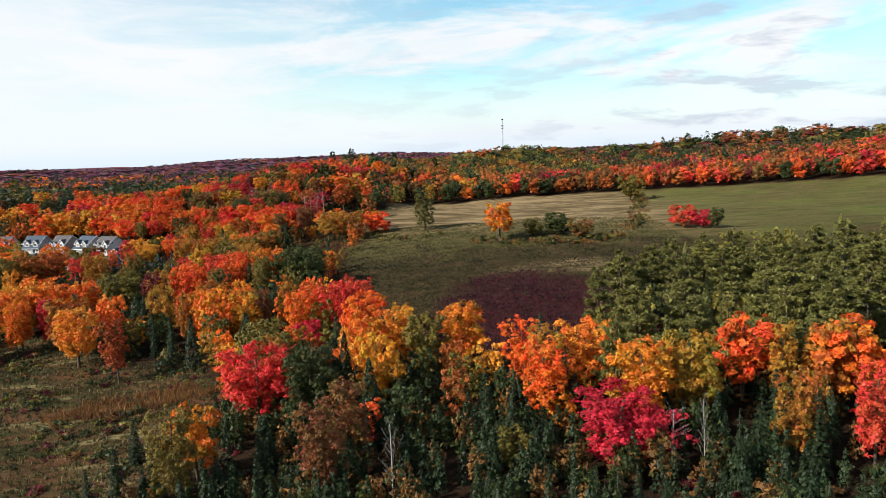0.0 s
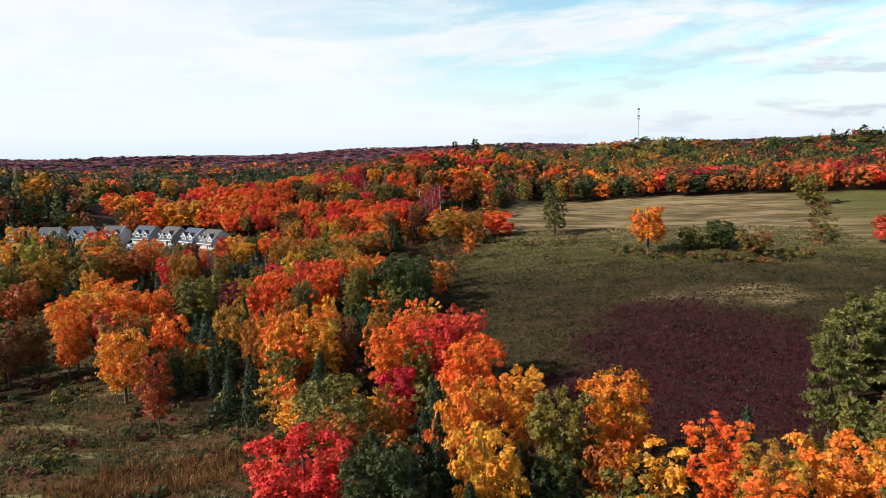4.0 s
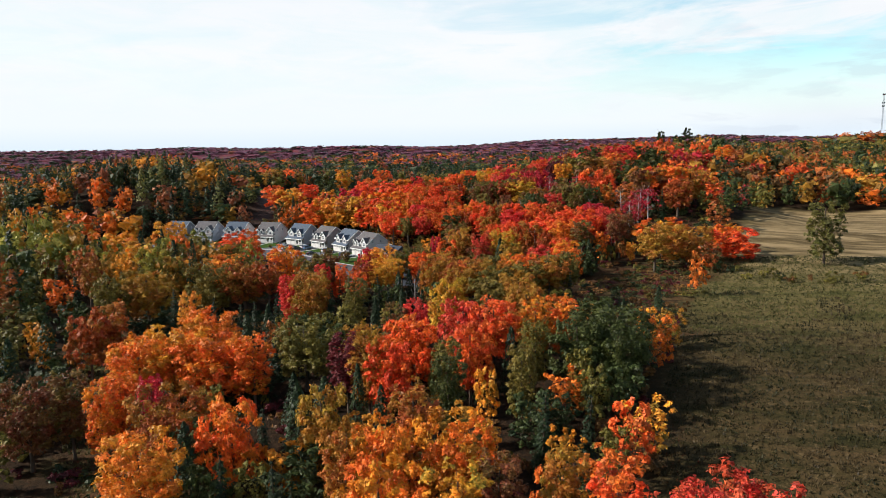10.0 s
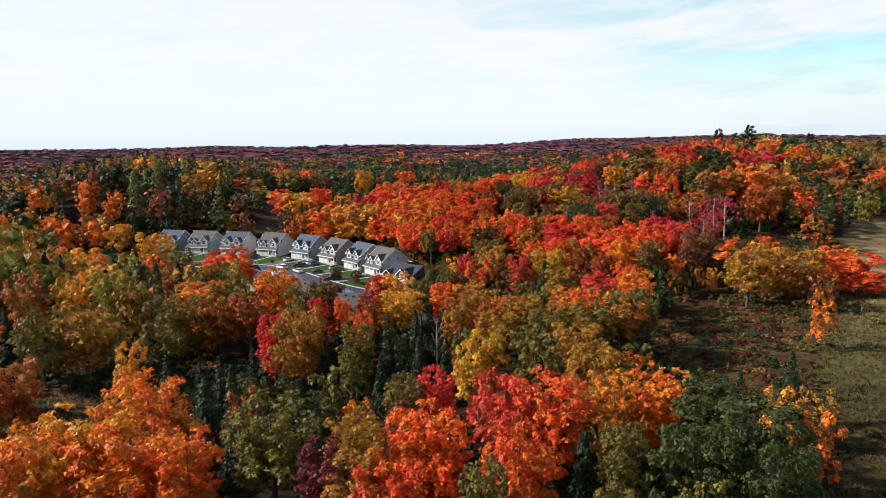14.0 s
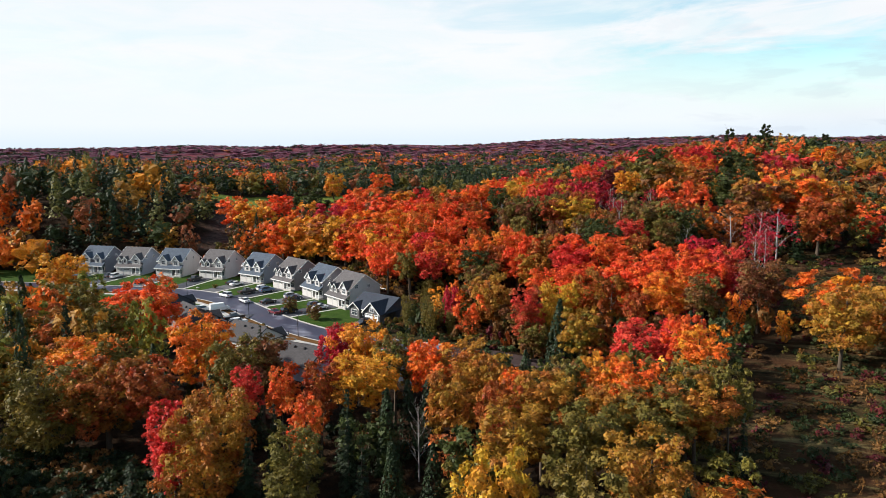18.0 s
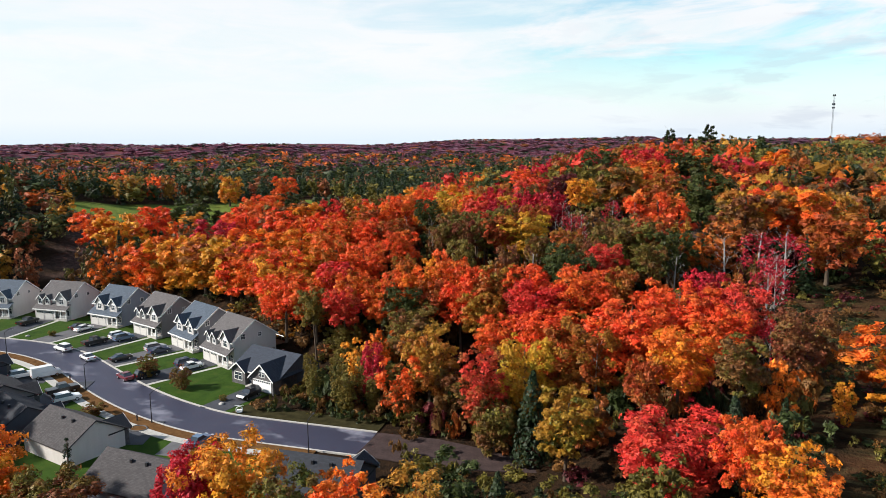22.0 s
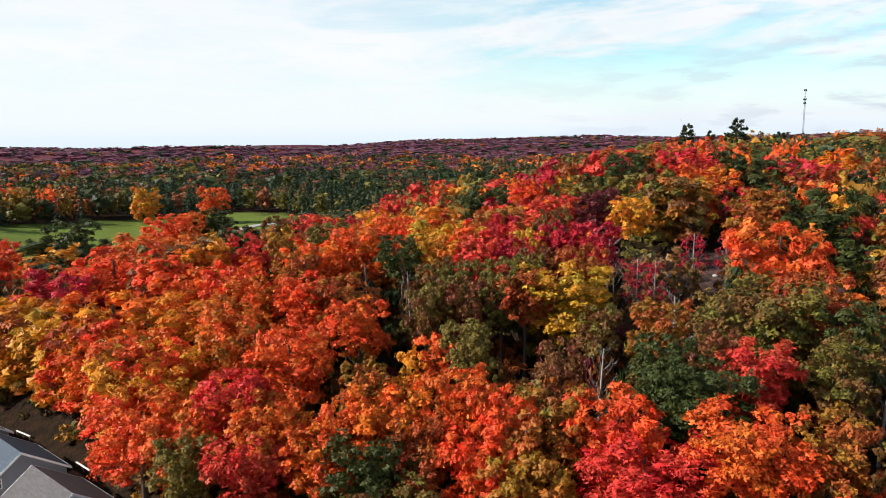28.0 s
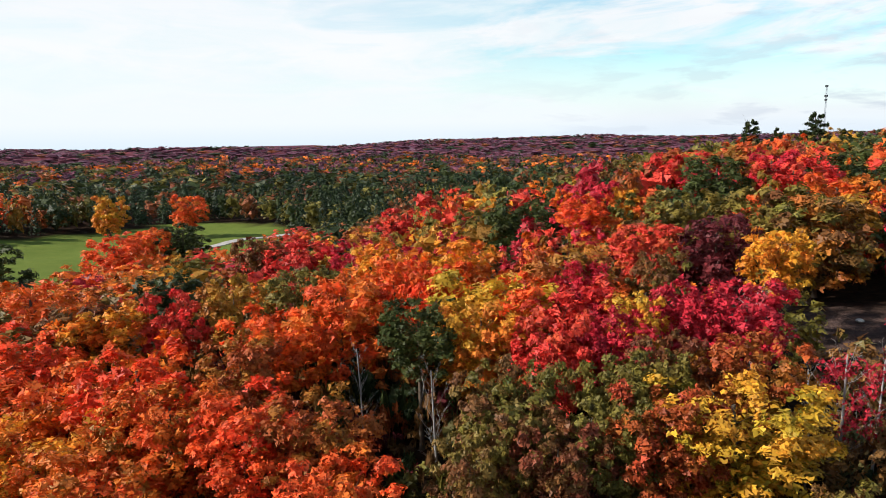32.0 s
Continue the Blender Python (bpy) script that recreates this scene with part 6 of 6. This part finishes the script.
def bungalow(siding, roof, front, w=13.0, dp=13.0, gw=6.2, ridge=6.1, top=5.6, wing=True):
    """A low house: ridge along x, a garage gable at its right front."""
    root = new("bungalow")
    hw, eave = w / 2, 2.9
    ym = dp / 2 + 1
    bm = bmesh.new()
    solid(bm, [(-hw, 2.0, -0.5), (-hw, 2.0, eave), (-hw, ym, ridge - 0.1), (-hw, dp, eave), (-hw, dp, -0.5)], (w, 0, 0))
    part("wall", bm, siding, root)
    sl = (ridge - eave) / (ym - 2.0)
    bm = bmesh.new()
    for s, e in ((-1, 2.0), (1, dp)):
        tip = e + s * 0.5
        zz = eave - (0.5 * sl if s < 0 else 0.5 * (ridge - eave) / (dp - ym))
        solid(bm, [(-hw - 0.4, ym, ridge), (-hw - 0.4, tip, zz), (-hw - 0.4, tip, zz + 0.2), (-hw - 0.4, ym, ridge + 0.2)], (w + 0.8, 0, 0))
    rf = part("roof", bm, roof, root, "dark shingled roof")
    for vx in (-2.2, 0.4):
        part("vent", one_box(vx, vx + 0.35, ym + 1.0, ym + 1.35, ridge - 0.75, ridge - 0.1), m_black, rf)
    gc = hw - gw / 2
    if wing:
        bm = bmesh.new()
        solid(bm, [(gc - gw / 2, 0, -0.5), (gc + gw / 2, 0, -0.5), (gc + gw / 2, 0, 2.8), (gc, 0, top - 0.1), (gc - gw / 2, 0, 2.8)], (0, ym - 1.0, 0))
        gf = part("garage_wing", bm, front, root, "stone and siding garage gable")
        bm = bmesh.new()
        gable(bm, gc - gw / 2, gc + gw / 2, -0.45, ym + 0.2, 2.8, top, 0.4)
        part("wing_roof", bm, roof, gf)
        bm = bmesh.new()
        gable(bm, gc - gw / 2, gc + gw / 2, -0.5, -0.455, 2.74, top - 0.06, 0.45, 0.3)
        part("bargeboard", bm, m_white, gf)
        bm = bmesh.new()
        for j in range(4):
            box(bm, gc - 2.35, gc + 2.35, -0.06, -0.004, 0.2 + 0.55 * j, 0.2 + 0.55 * j + 0.52)
        gd = part("garage_door", bm, m_white, root, "wide white garage door")
        bm = bmesh.new()
        for j in range(8):
            box(bm, gc - 2.2 + 0.56 * j, gc - 1.8 + 0.56 * j, -0.072, -0.062, 1.95, 2.25)
        part("pane", bm, m_glass, gd)
        window_unit(gf, gc, -0.004, 3.0, 1.2, 0.9, arch=True)
    # a small gable over the front room
    sc, sw = -hw + 2.1, 3.6
    bm = bmesh.new()
    solid(bm, [(sc - sw / 2, 1.1, -0.5), (sc + sw / 2, 1.1, -0.5), (sc + sw / 2, 1.1, 2.8), (sc, 1.1, 4.1), (sc - sw / 2, 1.1, 2.8)], (0, 3.2, 0))
    fr = part("front_room", bm, front, root)
    bm = bmesh.new()
    gable(bm, sc - sw / 2, sc + sw / 2, 0.7, 4.6, 2.8, 4.2, 0.35)
    part("room_roof", bm, roof, fr)
    bm = bmesh.new()
    gable(bm, sc - sw / 2, sc + sw / 2, 0.65, 0.695, 2.74, 4.14, 0.4, 0.28)
    part("bargeboard", bm, m_white, fr)
    window_unit(fr, sc, 1.095, 0.9, 1.9, 1.4)
    window_unit(root, sc + sw / 2 + 1.2, 1.995, 0.9, 1.5, 1.3)
    part("front_door", one_box(gc - gw / 2 - 1.3, gc - gw / 2 - 0.35, 1.93, 1.996, 0.3, 2.4), m_door, root)
    part("porch_floor", one_box(gc - gw / 2 - 2.2, gc - gw / 2 - 0.01, 0.4, 1.99, -0.4, 0.3), m_concrete, root)
    part("gutter", one_box(-hw - 0.42, gc - gw / 2 - 0.4, 1.42, 1.49, 2.45, 2.68), m_white, root)
    return root


blue_roof, taupe_roof, dark_roof, brown_roof = shingle("blue_grey_shingles", (0.070, 0.090, 0.120)), shingle("taupe_shingles", (0.105, 0.095, 0.096)), shingle("charcoal_shingles", (0.030, 0.033, 0.042)), shingle("grey_brown_shingles", (0.062, 0.056, 0.058))
beige, grey_side, taupe_side, blue_side = lap("pale_beige_siding", (0.60, 0.56, 0.54)), lap("slate_grey_siding", (0.19, 0.195, 0.22)), lap("taupe_siding", (0.25, 0.225, 0.225)), lap("blue_grey_siding", (0.27, 0.30, 0.36))
white_side, navy_side = lap("white_siding", (0.47, 0.45, 0.44)), lap("navy_siding", (0.055, 0.065, 0.085))
HOUSES = (
    (-178.5, 351.8, -24, beige, taupe_roof, True, "two-storey house with taupe roof and pale beige siding"),
    (-192.5, 358.6, -24, grey_side, blue_roof, False, "two-storey house with blue-grey roof and slate siding"),
    (-208.2, 364.6, -18, taupe_side, taupe_roof, True, "two-storey house with taupe roof and brownish siding"),
    (-224.8, 368.8, -8, blue_side, blue_roof, False, "two-storey house with blue-grey roof and blue-grey siding"),
    (-242.8, 369.2, 3, beige, taupe_roof, True, "two-storey house with taupe roof and pale beige siding"),
    (-259.4, 365.8, 10, beige, blue_roof, False, "two-storey house with blue-grey roof and pale siding"),
    (-275.6, 362.6, 11, blue_side, taupe_roof, True, "two-storey house with taupe roof and blue-grey siding"),
    (-291.2, 359.4, 11, grey_side, blue_roof, False, "two-storey house with blue-grey roof and grey siding"),
)
for i, (x, y, a, siding, roof, triple, label) in enumerate(HOUSES):
    h = two_storey(i, siding, roof, white_side, triple=triple)
    h.matrix_basis = pose(x, y, 0.2, 0, 0, a)
    tagged(h, label, "house", "houses along the street")
    d = pose(x, y, 0.2, 0, 0, a) @ Vector((-2.2, 0, 0))
    bm = bmesh.new()
    k = min(range(len(WAY)), key=lambda j: (Vector(WAY[j]) - Vector((d.x, d.y)) - Vector((0, 0))).length)
    e = Vector(offset(WAY, 4.4)[k])
    ax = (e - Vector((d.x, d.y))).normalized()
    sx = Vector((-ax.y, ax.x)) * 2.9
    s0 = Vector((d.x, d.y))
    solid(bm, [(*(s0 - sx), 0.0), (*(e - sx), 0.0), (*(e + sx), 0.0), (*(s0 + sx), 0.0)], (0, 0, 0.235))
    tagged(part("driveway", bm, m_drive2 if i % 2 else m_drive), "asphalt driveway between house and road", "driveway", kind="structure")
    bm = bmesh.new()
    f0 = pose(x, y, 0, 0, 0, a) @ Vector((2.2, 0, 0))
    f1 = e + Vector((-ax.y, ax.x)) * (3.3 if (Vector((f0.x, f0.y)) - s0).dot(Vector((-ax.y, ax.x))) > 0 else -3.3)
    tt = (f1 - Vector((f0.x, f0.y))).normalized()
    nn = Vector((-tt.y, tt.x)) * 0.45
    f0 = Vector((f0.x, f0.y))
    solid(bm, [(*(f0 - nn), 0.0), (*(f1 - nn), 0.0), (*(f1 + nn), 0.0), (*(f0 + nn), 0.0)], (0, 0, 0.225))
    tagged(part("footpath", bm, m_concrete), "narrow concrete path to a front door", "footpath", kind="structure")
b = bungalow(navy_side, shingle("slate_shingles", (0.040, 0.048, 0.066)), m_stone, w=12.4, dp=12.5, gw=5.6, ridge=5.7, top=5.3)
b.matrix_basis = pose(-163.0, 341.2, 0.2, 0, 0, -13)
tagged(b, "dark bungalow with charcoal roof and white garage door", "bungalow", "bungalows")
bm = bmesh.new()
solid(bm, [(-164.2, 340.6, 0), (-159.0, 339.4, 0), (-160.8, 330.3, 0), (-166.2, 331.0, 0)], (0, 0, 0.235))
tagged(part("driveway", bm, m_drive), "smooth dark asphalt driveway of the bungalow", "driveway", kind="structure")
for x, y, a, siding, roof, label in (
    (-172.0, 317.6, 167, beige, brown_roof, "bungalow with weathered grey-brown roof"),
    (-152.6, 309.5, 176, blue_side, brown_roof, "small bungalow with grey roof and pale siding"),
    (-131.0, 316.6, 182, navy_side, dark_roof, "dark bungalow at the end of the road"),
    (-185.3, 318.9, 160, navy_side, dark_roof, "bungalow with charcoal roof and white trim"),
    (-197.2, 325.2, 156, taupe_side, brown_roof, "bungalow with brown-grey roof behind the trees"),
    (-217.6, 335.3, 165, navy_side, dark_roof, "bungalow with dark roof near the bend"),
):
    h = bungalow(siding, roof, white_side if siding == white_side else m_stone, w=11.4, dp=11.0, gw=5.2, ridge=5.6, top=4.9, wing=False)
    h.matrix_basis = pose(x, y, 0.1, 0, 0, a)
    tagged(h, label, "bungalow", "bungalows")

# ---- far mast ----
mast = new("radio_mast")
mast_z = z_at(118, 1368)
bm = bmesh.new()
top = 113.0 - mast_z
for k in range(3):
    a = 2.094 * k
    rod(bm, (1.0 * math.cos(a), 1.0 * math.sin(a), 0), (0.8 * math.cos(a), 0.8 * math.sin(a), top), 0.22, 5)
for k in range(26):
    z = top * k / 26
    for j in range(3):
        a, b2 = 2.094 * (j + k), 2.094 * (j + k + 1)
        rod(bm, (0.9 * math.cos(a), 0.9 * math.sin(a), z), (0.9 * math.cos(b2), 0.9 * math.sin(b2), z + top / 26), 0.10, 4)
part("lattice", bm, m_rim, mast)
for z, w in ((top - 1.5, 3.2), (top - 14, 3.4), (top - 19, 2.8)):
    bm = bmesh.new()
    for k in range(6):
        a = 1.047 * k
        box(bm, w * 0.5 * math.cos(a) - 0.3, w * 0.5 * math.cos(a) + 0.3, w * 0.5 * math.sin(a) - 0.3, w * 0.5 * math.sin(a) + 0.3, z - 1.2, z + 1.2)
    box(bm, -w * 0.5, w * 0.5, -0.15, 0.15, z - 0.15, z + 0.15)
    part("antenna", bm, m_black, mast)
mast.matrix_basis = pose(118, 1368, mast_z)
tagged(mast, "tall slender lattice radio mast on the wooded ridge", "radio mast")

# ---- cars ----
PAINT = {}


def paint(key):
    if key not in PAINT:
        tint = {"white": (0.78, 0.78, 0.78), "black": (0.012, 0.012, 0.015), "grey": (0.12, 0.125, 0.135), "silver": (0.45, 0.46, 0.48), "navy": (0.018, 0.030, 0.075), "red": (0.15, 0.012, 0.022), "blue": (0.10, 0.16, 0.26)}[key]
        m, nt = material(key + "_car_paint")
        b = finish(nt, mixc(nt, noise_at(nt, 3.0, 4), tuple(c * 0.9 for c in tint), tint), 0.28, 0.5)
        b.inputs["Coat Weight"].default_value = 0.6
        PAINT[key] = m
    return PAINT[key]


SIDES = {
    # body outline and cabin outline as (x along, z up) for a car that points to +x
    "sedan": (4.6, 1.80, [(-2.3, 0.35), (2.2, 0.32), (2.3, 0.62), (2.1, 0.80), (0.95, 0.95), (-1.55, 1.00), (-2.25, 0.95)], [(0.95, 0.94), (0.25, 1.42), (-0.75, 1.45), (-1.65, 0.98)]),
    "suv": (4.7, 1.88, [(-2.3, 0.38), (2.25, 0.36), (2.35, 0.75), (2.15, 0.98), (1.0, 1.10), (-2.28, 1.12)], [(1.0, 1.08), (0.35, 1.68), (-1.85, 1.72), (-2.25, 1.12)]),
    "van": (5.4, 2.0, [(-2.7, 0.40), (2.6, 0.38), (2.7, 0.85), (2.4, 1.15), (1.7, 1.30), (-2.7, 1.32)], [(1.7, 1.28), (1.0, 2.10), (-2.6, 2.25), (-2.7, 1.32)]),
    "pickup": (5.6, 2.0, [(-2.8, 0.45), (2.7, 0.42), (2.8, 0.85), (2.6, 1.12), (1.2, 1.18), (-2.8, 1.18)], [(1.2, 1.16), (0.6, 1.82), (-0.75, 1.84), (-0.95, 1.18)]),
}


def car(form, key, x, y, heading, label):
    root = new({"sedan": "car", "suv": "car", "van": "van", "pickup": "pickup_truck"}[form])
    ln, wd, low, cab = SIDES[form]
    bm = bmesh.new()
    solid(bm, [(px, -wd / 2, pz) for px, pz in low], (0, wd, 0))
    bmesh.ops.bevel(bm, geom=bm.edges[:], offset=0.07, segments=2, affect="EDGES")
    body = part("body", bm, paint(key), root, smooth_shade=False)
    bm = bmesh.new()
    a = [bm.verts.new((px, -wd / 2 + (0.08 if pz < 1.3 and form != "van" or i in (0, 3) else 0.24), pz)) for i, (px, pz) in enumerate(cab)]
    c = [bm.verts.new((px, wd / 2 - (0.08 if pz < 1.3 and form != "van" or i in (0, 3) else 0.24), pz)) for i, (px, pz) in enumerate(cab)]
    bm.faces.new(a)
    bm.faces.new(c[::-1])
    for i in range(4):
        bm.faces.new((a[i], a[(i + 1) % 4], c[(i + 1) % 4], c[i]))
    part("cabin_glass", bm, m_glass if form != "van" else paint(key), root, "dark tinted cabin glass" if form != "van" else "")
    (x1, z1), (x2, z2) = cab[1], cab[2]
    part("roof", one_box(x2 - 0.06, x1 + 0.06, -wd / 2 + 0.24, wd / 2 - 0.24, min(z1, z2) - 0.02, max(z1, z2) + 0.035), paint(key), root)
    if form == "van":
        bm = bmesh.new()
        solid(bm, [(1.69, -0.85, 1.36), (1.69, 0.85, 1.36), (1.09, 0.72, 2.03), (1.09, -0.72, 2.03)], (0.03, 0, 0.02))
        part("windscreen", bm, m_glass, root)
    for sx in (-ln * 0.31, ln * 0.31):
        for sy in (-1, 1):
            bm = bmesh.new()
            rod(bm, (sx, sy * (wd / 2 - 0.20), 0.33), (sx, sy * (wd / 2 + 0.015), 0.33), 0.33, 14)
            ty = part("wheel", bm, m_rubber, root)
            bm = bmesh.new()
            rod(bm, (sx, sy * (wd / 2 + 0.016), 0.33), (sx, sy * (wd / 2 + 0.03), 0.33), 0.20, 10)
            part("rim", bm, m_rim, ty)
    for sy in (-1, 1):
        part("headlight", one_box(ln / 2 - 0.22, ln / 2 + 0.01, sy * (wd / 2 - 0.3) - 0.2, sy * (wd / 2 - 0.3) + 0.2, 0.62, 0.78), m_lamp, root)
        part("tail_light", one_box(-ln / 2 - 0.015, -ln / 2 + 0.06, sy * (wd / 2 - 0.25) - 0.16, sy * (wd / 2 - 0.25) + 0.16, 0.72, 0.92), m_tail, root)
    root.matrix_basis = pose(x, y, 0.235 if abs(z_at(x, y)) < 9 and to_line(np.array([x]), np.array([y]), ROAD)[0] > 4.3 else 0.085, 0, 0, heading)
    return tagged(root, label, "van" if form == "van" else "pickup truck" if form == "pickup" else "car", "parked cars")


def on_drive(i, along, side):
    """A place on the driveway of house i: metres from its garage, metres to its right."""
    hx, hy, a = HOUSES[i][:3]
    v = pose(hx, hy, 0, 0, 0, a) @ Vector((-2.2 + side, -along, 0))
    return v.x, v.y, a + 90


for form, key, i, al, sd, label in (
    ("suv", "navy", 0, 4.6, -1.5, "dark blue estate car parked on a driveway"), ("sedan", "white", 0, 4.8, 1.3, "white sedan parked on a driveway"),
    ("suv", "silver", 1, 4.5, -1.4, "silver sport utility car by a garage"), ("sedan", "navy", 1, 4.9, 1.3, "dark blue car by a garage"),
    ("suv", "white", 2, 4.6, -1.3, "white sport utility car by a garage"), ("suv", "blue", 2, 5.0, 1.4, "grey-blue car by a garage"), ("pickup", "black", 2, 10.6, -0.8, "black pickup truck on a driveway"),
    ("sedan", "black", 3, 4.6, -1.3, "black car by a garage"), ("sedan", "white", 3, 5.2, 1.4, "white sedan by a garage"),
    ("pickup", "black", 4, 4.8, -0.5, "black pickup truck by a garage"), ("suv", "grey", 5, 12.0, 0.4, "dark grey car on a driveway"),
    ("suv", "grey", 6, 5.0, -1.3, "grey car by a garage"), ("suv", "white", 6, 5.2, 1.3, "white car by a garage"), ("sedan", "black", 1, 12.8, 0.3, "black sedan on a driveway near the road"), ("suv", "black", 0, 13.2, -0.6, "black sport utility car on a driveway"),
):
    x, y, a = on_drive(i, al, sd)
    car(form, key, x, y, a, label)
car("sedan", "white", -207.0, 346.2, 156, "white sedan parked at the kerb")
car("suv", "white", -217.5, 349.6, 166, "white sport utility car parked at the kerb")
car("sedan", "red", -189.8, 338.7, 156, "dark red sedan parked at the kerb")
car("suv", "black", -160.6, 337.6, -100, "black car before a white garage door")
car("van", "white", -205.5, 334.6, 60, "long white van on a driveway")
car("pickup", "black", -195.0, 328.8, 62, "black pickup truck on a driveway")
car("suv", "white", -190.6, 325.6, 62, "white sport utility car on a driveway")
car("suv", "white", -209.6, 332.6, 60, "white car half behind a van")
car("sedan", "blue", -156.3, 318.2, 85, "pale blue car on a wet driveway")

# driveways of the bungalows to the south
for x0, y0, x1, y1, w, mat in ((-206.0, 330.0, -210.0, 337.8, 3.4, m_drive), (-192.5, 323.0, -197.5, 334.2, 3.4, m_drive), (-157.5, 313.5, -158.8, 321.3, 2.8, m_drive2), (-167.0, 314.5, -170.0, 323.0, 2.6, m_drive)):
    a, b2 = Vector((x0, y0)), Vector((x1, y1))
    n = Vector((-(b2 - a).y, (b2 - a).x)).normalized() * w
    bm = bmesh.new()
    solid(bm, [(*(a - n), 0.0), (*(b2 - n), 0.0), (*(b2 + n), 0.0), (*(a + n), 0.0)], (0, 0, 0.182))
    tagged(part("driveway", bm, mat), "asphalt driveway of a bungalow", "driveway", kind="structure")

# young trees and small things on the lawns
tree("broad", "brown", -186.0, 340.6, 4.6, 2.3, "lawn_tree", "small russet tree on a front lawn", "young tree", "young trees on the lawns", 0.2)
tree("broad", "brown", -175.5, 337.6, 4.2, 2.2, "lawn_tree", "small brown tree with thinning leaves on a lawn", "young tree", "young trees on the lawns", 0.2)
tree("broad", "olive", -229.5, 357.5, 1.5, 1.0, "lawn_bush", "round olive bush on a front lawn", "bush", "", 0.2)
tree("broad", "olive", -164.0, 334.6, 1.2, 0.8, "lawn_bush", "small dark bush on a lawn", "bush", "", 0.2)
tree("broad", "brown", -181.0, 322.0, 2.2, 2.2, "garden_shrub", "brown shrub in front of a bungalow", "shrub", "", 0.1)

# small things at the kerb and on the lawns
# white ring with a bar, of unknown kind; tray and cart shape are added
cart = new("garden_cart")
bm = bmesh.new()
for k in range(14):
    a, b2 = 6.2832 * k / 14, 6.2832 * (k + 1) / 14
    rod(bm, (0.55 * math.cos(a), 0, 0.62 + 0.55 * math.sin(a)), (0.55 * math.cos(b2), 0, 0.62 + 0.55 * math.sin(b2)), 0.07, 6)
part("wheel_ring", bm, m_white, cart)
bm = bmesh.new()
rod(bm, (-0.75, 0.25, 1.25), (0.75, 0.25, 1.25), 0.05, 6)
part("handle_bar", bm, m_white, cart)
part("tray", one_box(-0.45, 0.45, 0.12, 0.75, 0.0, 0.45), m_white, cart)
cart.matrix_basis = pose(-157.8, 330.6, 0.235, 0, 0, 30)
tagged(cart, "small white ring-and-bar object at the kerb, built as a cart", "cart")
bm = bmesh.new()
bmesh.ops.create_icosphere(bm, subdivisions=2, radius=0.5)
for v in bm.verts:
    v.co *= 1 + 0.18 * noise.noise(v.co * 2.3)
    v.co.z *= 0.55
stone = tagged(part("garden_stone", bm, m_concrete), "pale rounded stone on a front lawn", "stone")
stone.matrix_basis = pose(-163.2, 333.0, 0.36)
copy_thing(stone, pose(-235.0, 355.5, 0.34, 0, 0, 70))
for x, y in ((-96.5, 431.0), (-102.0, 437.5), (-99.0, 428.5)):
    rock = copy_thing(stone, pose(x, y, z_at(x, y) + 0.15, 0, 0, x * 7))
    rock.name = "boulder"
    tagged(rock, "pale boulder on the bare ridge", "boulder", "boulders on the ridge")
bed = new("garden_bed")
bm = bmesh.new()
for k in range(16):
    a, b2 = 6.2832 * k / 16, 6.2832 * (k + 1) / 16
    rod(bm, (1.5 * math.cos(a), 1.1 * math.sin(a), 0.05), (1.5 * math.cos(b2), 1.1 * math.sin(b2), 0.05), 0.12, 6)
part("edging", bm, m_stone, bed)
bm = bmesh.new()
solid(bm, [(1.42 * math.cos(6.2832 * k / 16), 1.02 * math.sin(6.2832 * k / 16), -0.1) for k in range(16)], (0, 0, 0.16))
part("soil", bm, m_litter, bed)
bed.matrix_basis = pose(-169.6, 320.0, 0.17)
tagged(bed, "oval garden bed with stone edging on a lawn", "garden bed")
post = new("utility_post")
part("shaft", one_box(-0.08, 0.08, -0.08, 0.08, 0, 1.0), m_black, post)
part("cap", one_box(-0.11, 0.11, -0.11, 0.11, 1.0, 1.08), m_black, post)
post.matrix_basis = pose(-172.2, 322.6, 0.16)
tagged(post, "short black utility post beside the pavement", "post", "utility posts")
copy_thing(post, pose(-199.5, 334.6, 0.16))

# pavement slabs
mesh = None
mid, k, run = offset(WAY, -7.4), 2, 0.0
for p, q in zip(mid[2:], mid[3:]):
    seg = Vector(q) - Vector(p)
    n = max(1, round(seg.length / 1.5))
    for j in range(n):
        if p[0] < -262:
            break
        c = Vector(p) + seg * ((j + 0.5) / n)
        if mesh is None:
            bm = bmesh.new()
            box(bm, -0.5, 0.5, -0.76, 0.76, 0.0, 0.05)
            bmesh.ops.bevel(bm, geom=bm.edges[:], offset=0.015, segments=1, affect="EDGES")
            mesh = bpy.data.meshes.new("slab")
            bm.to_mesh(mesh)
            bm.free()
            mesh.materials.append(m_concrete)
        s = new("slab", mesh)
        s.parent = walk_bed
        s.matrix_basis = pose(c.x, c.y, 0.165, 0, 0, math.degrees(math.atan2(seg.y, seg.x))) @ Matrix.Diagonal((seg.length / n - 0.03, 1, 1, 1))
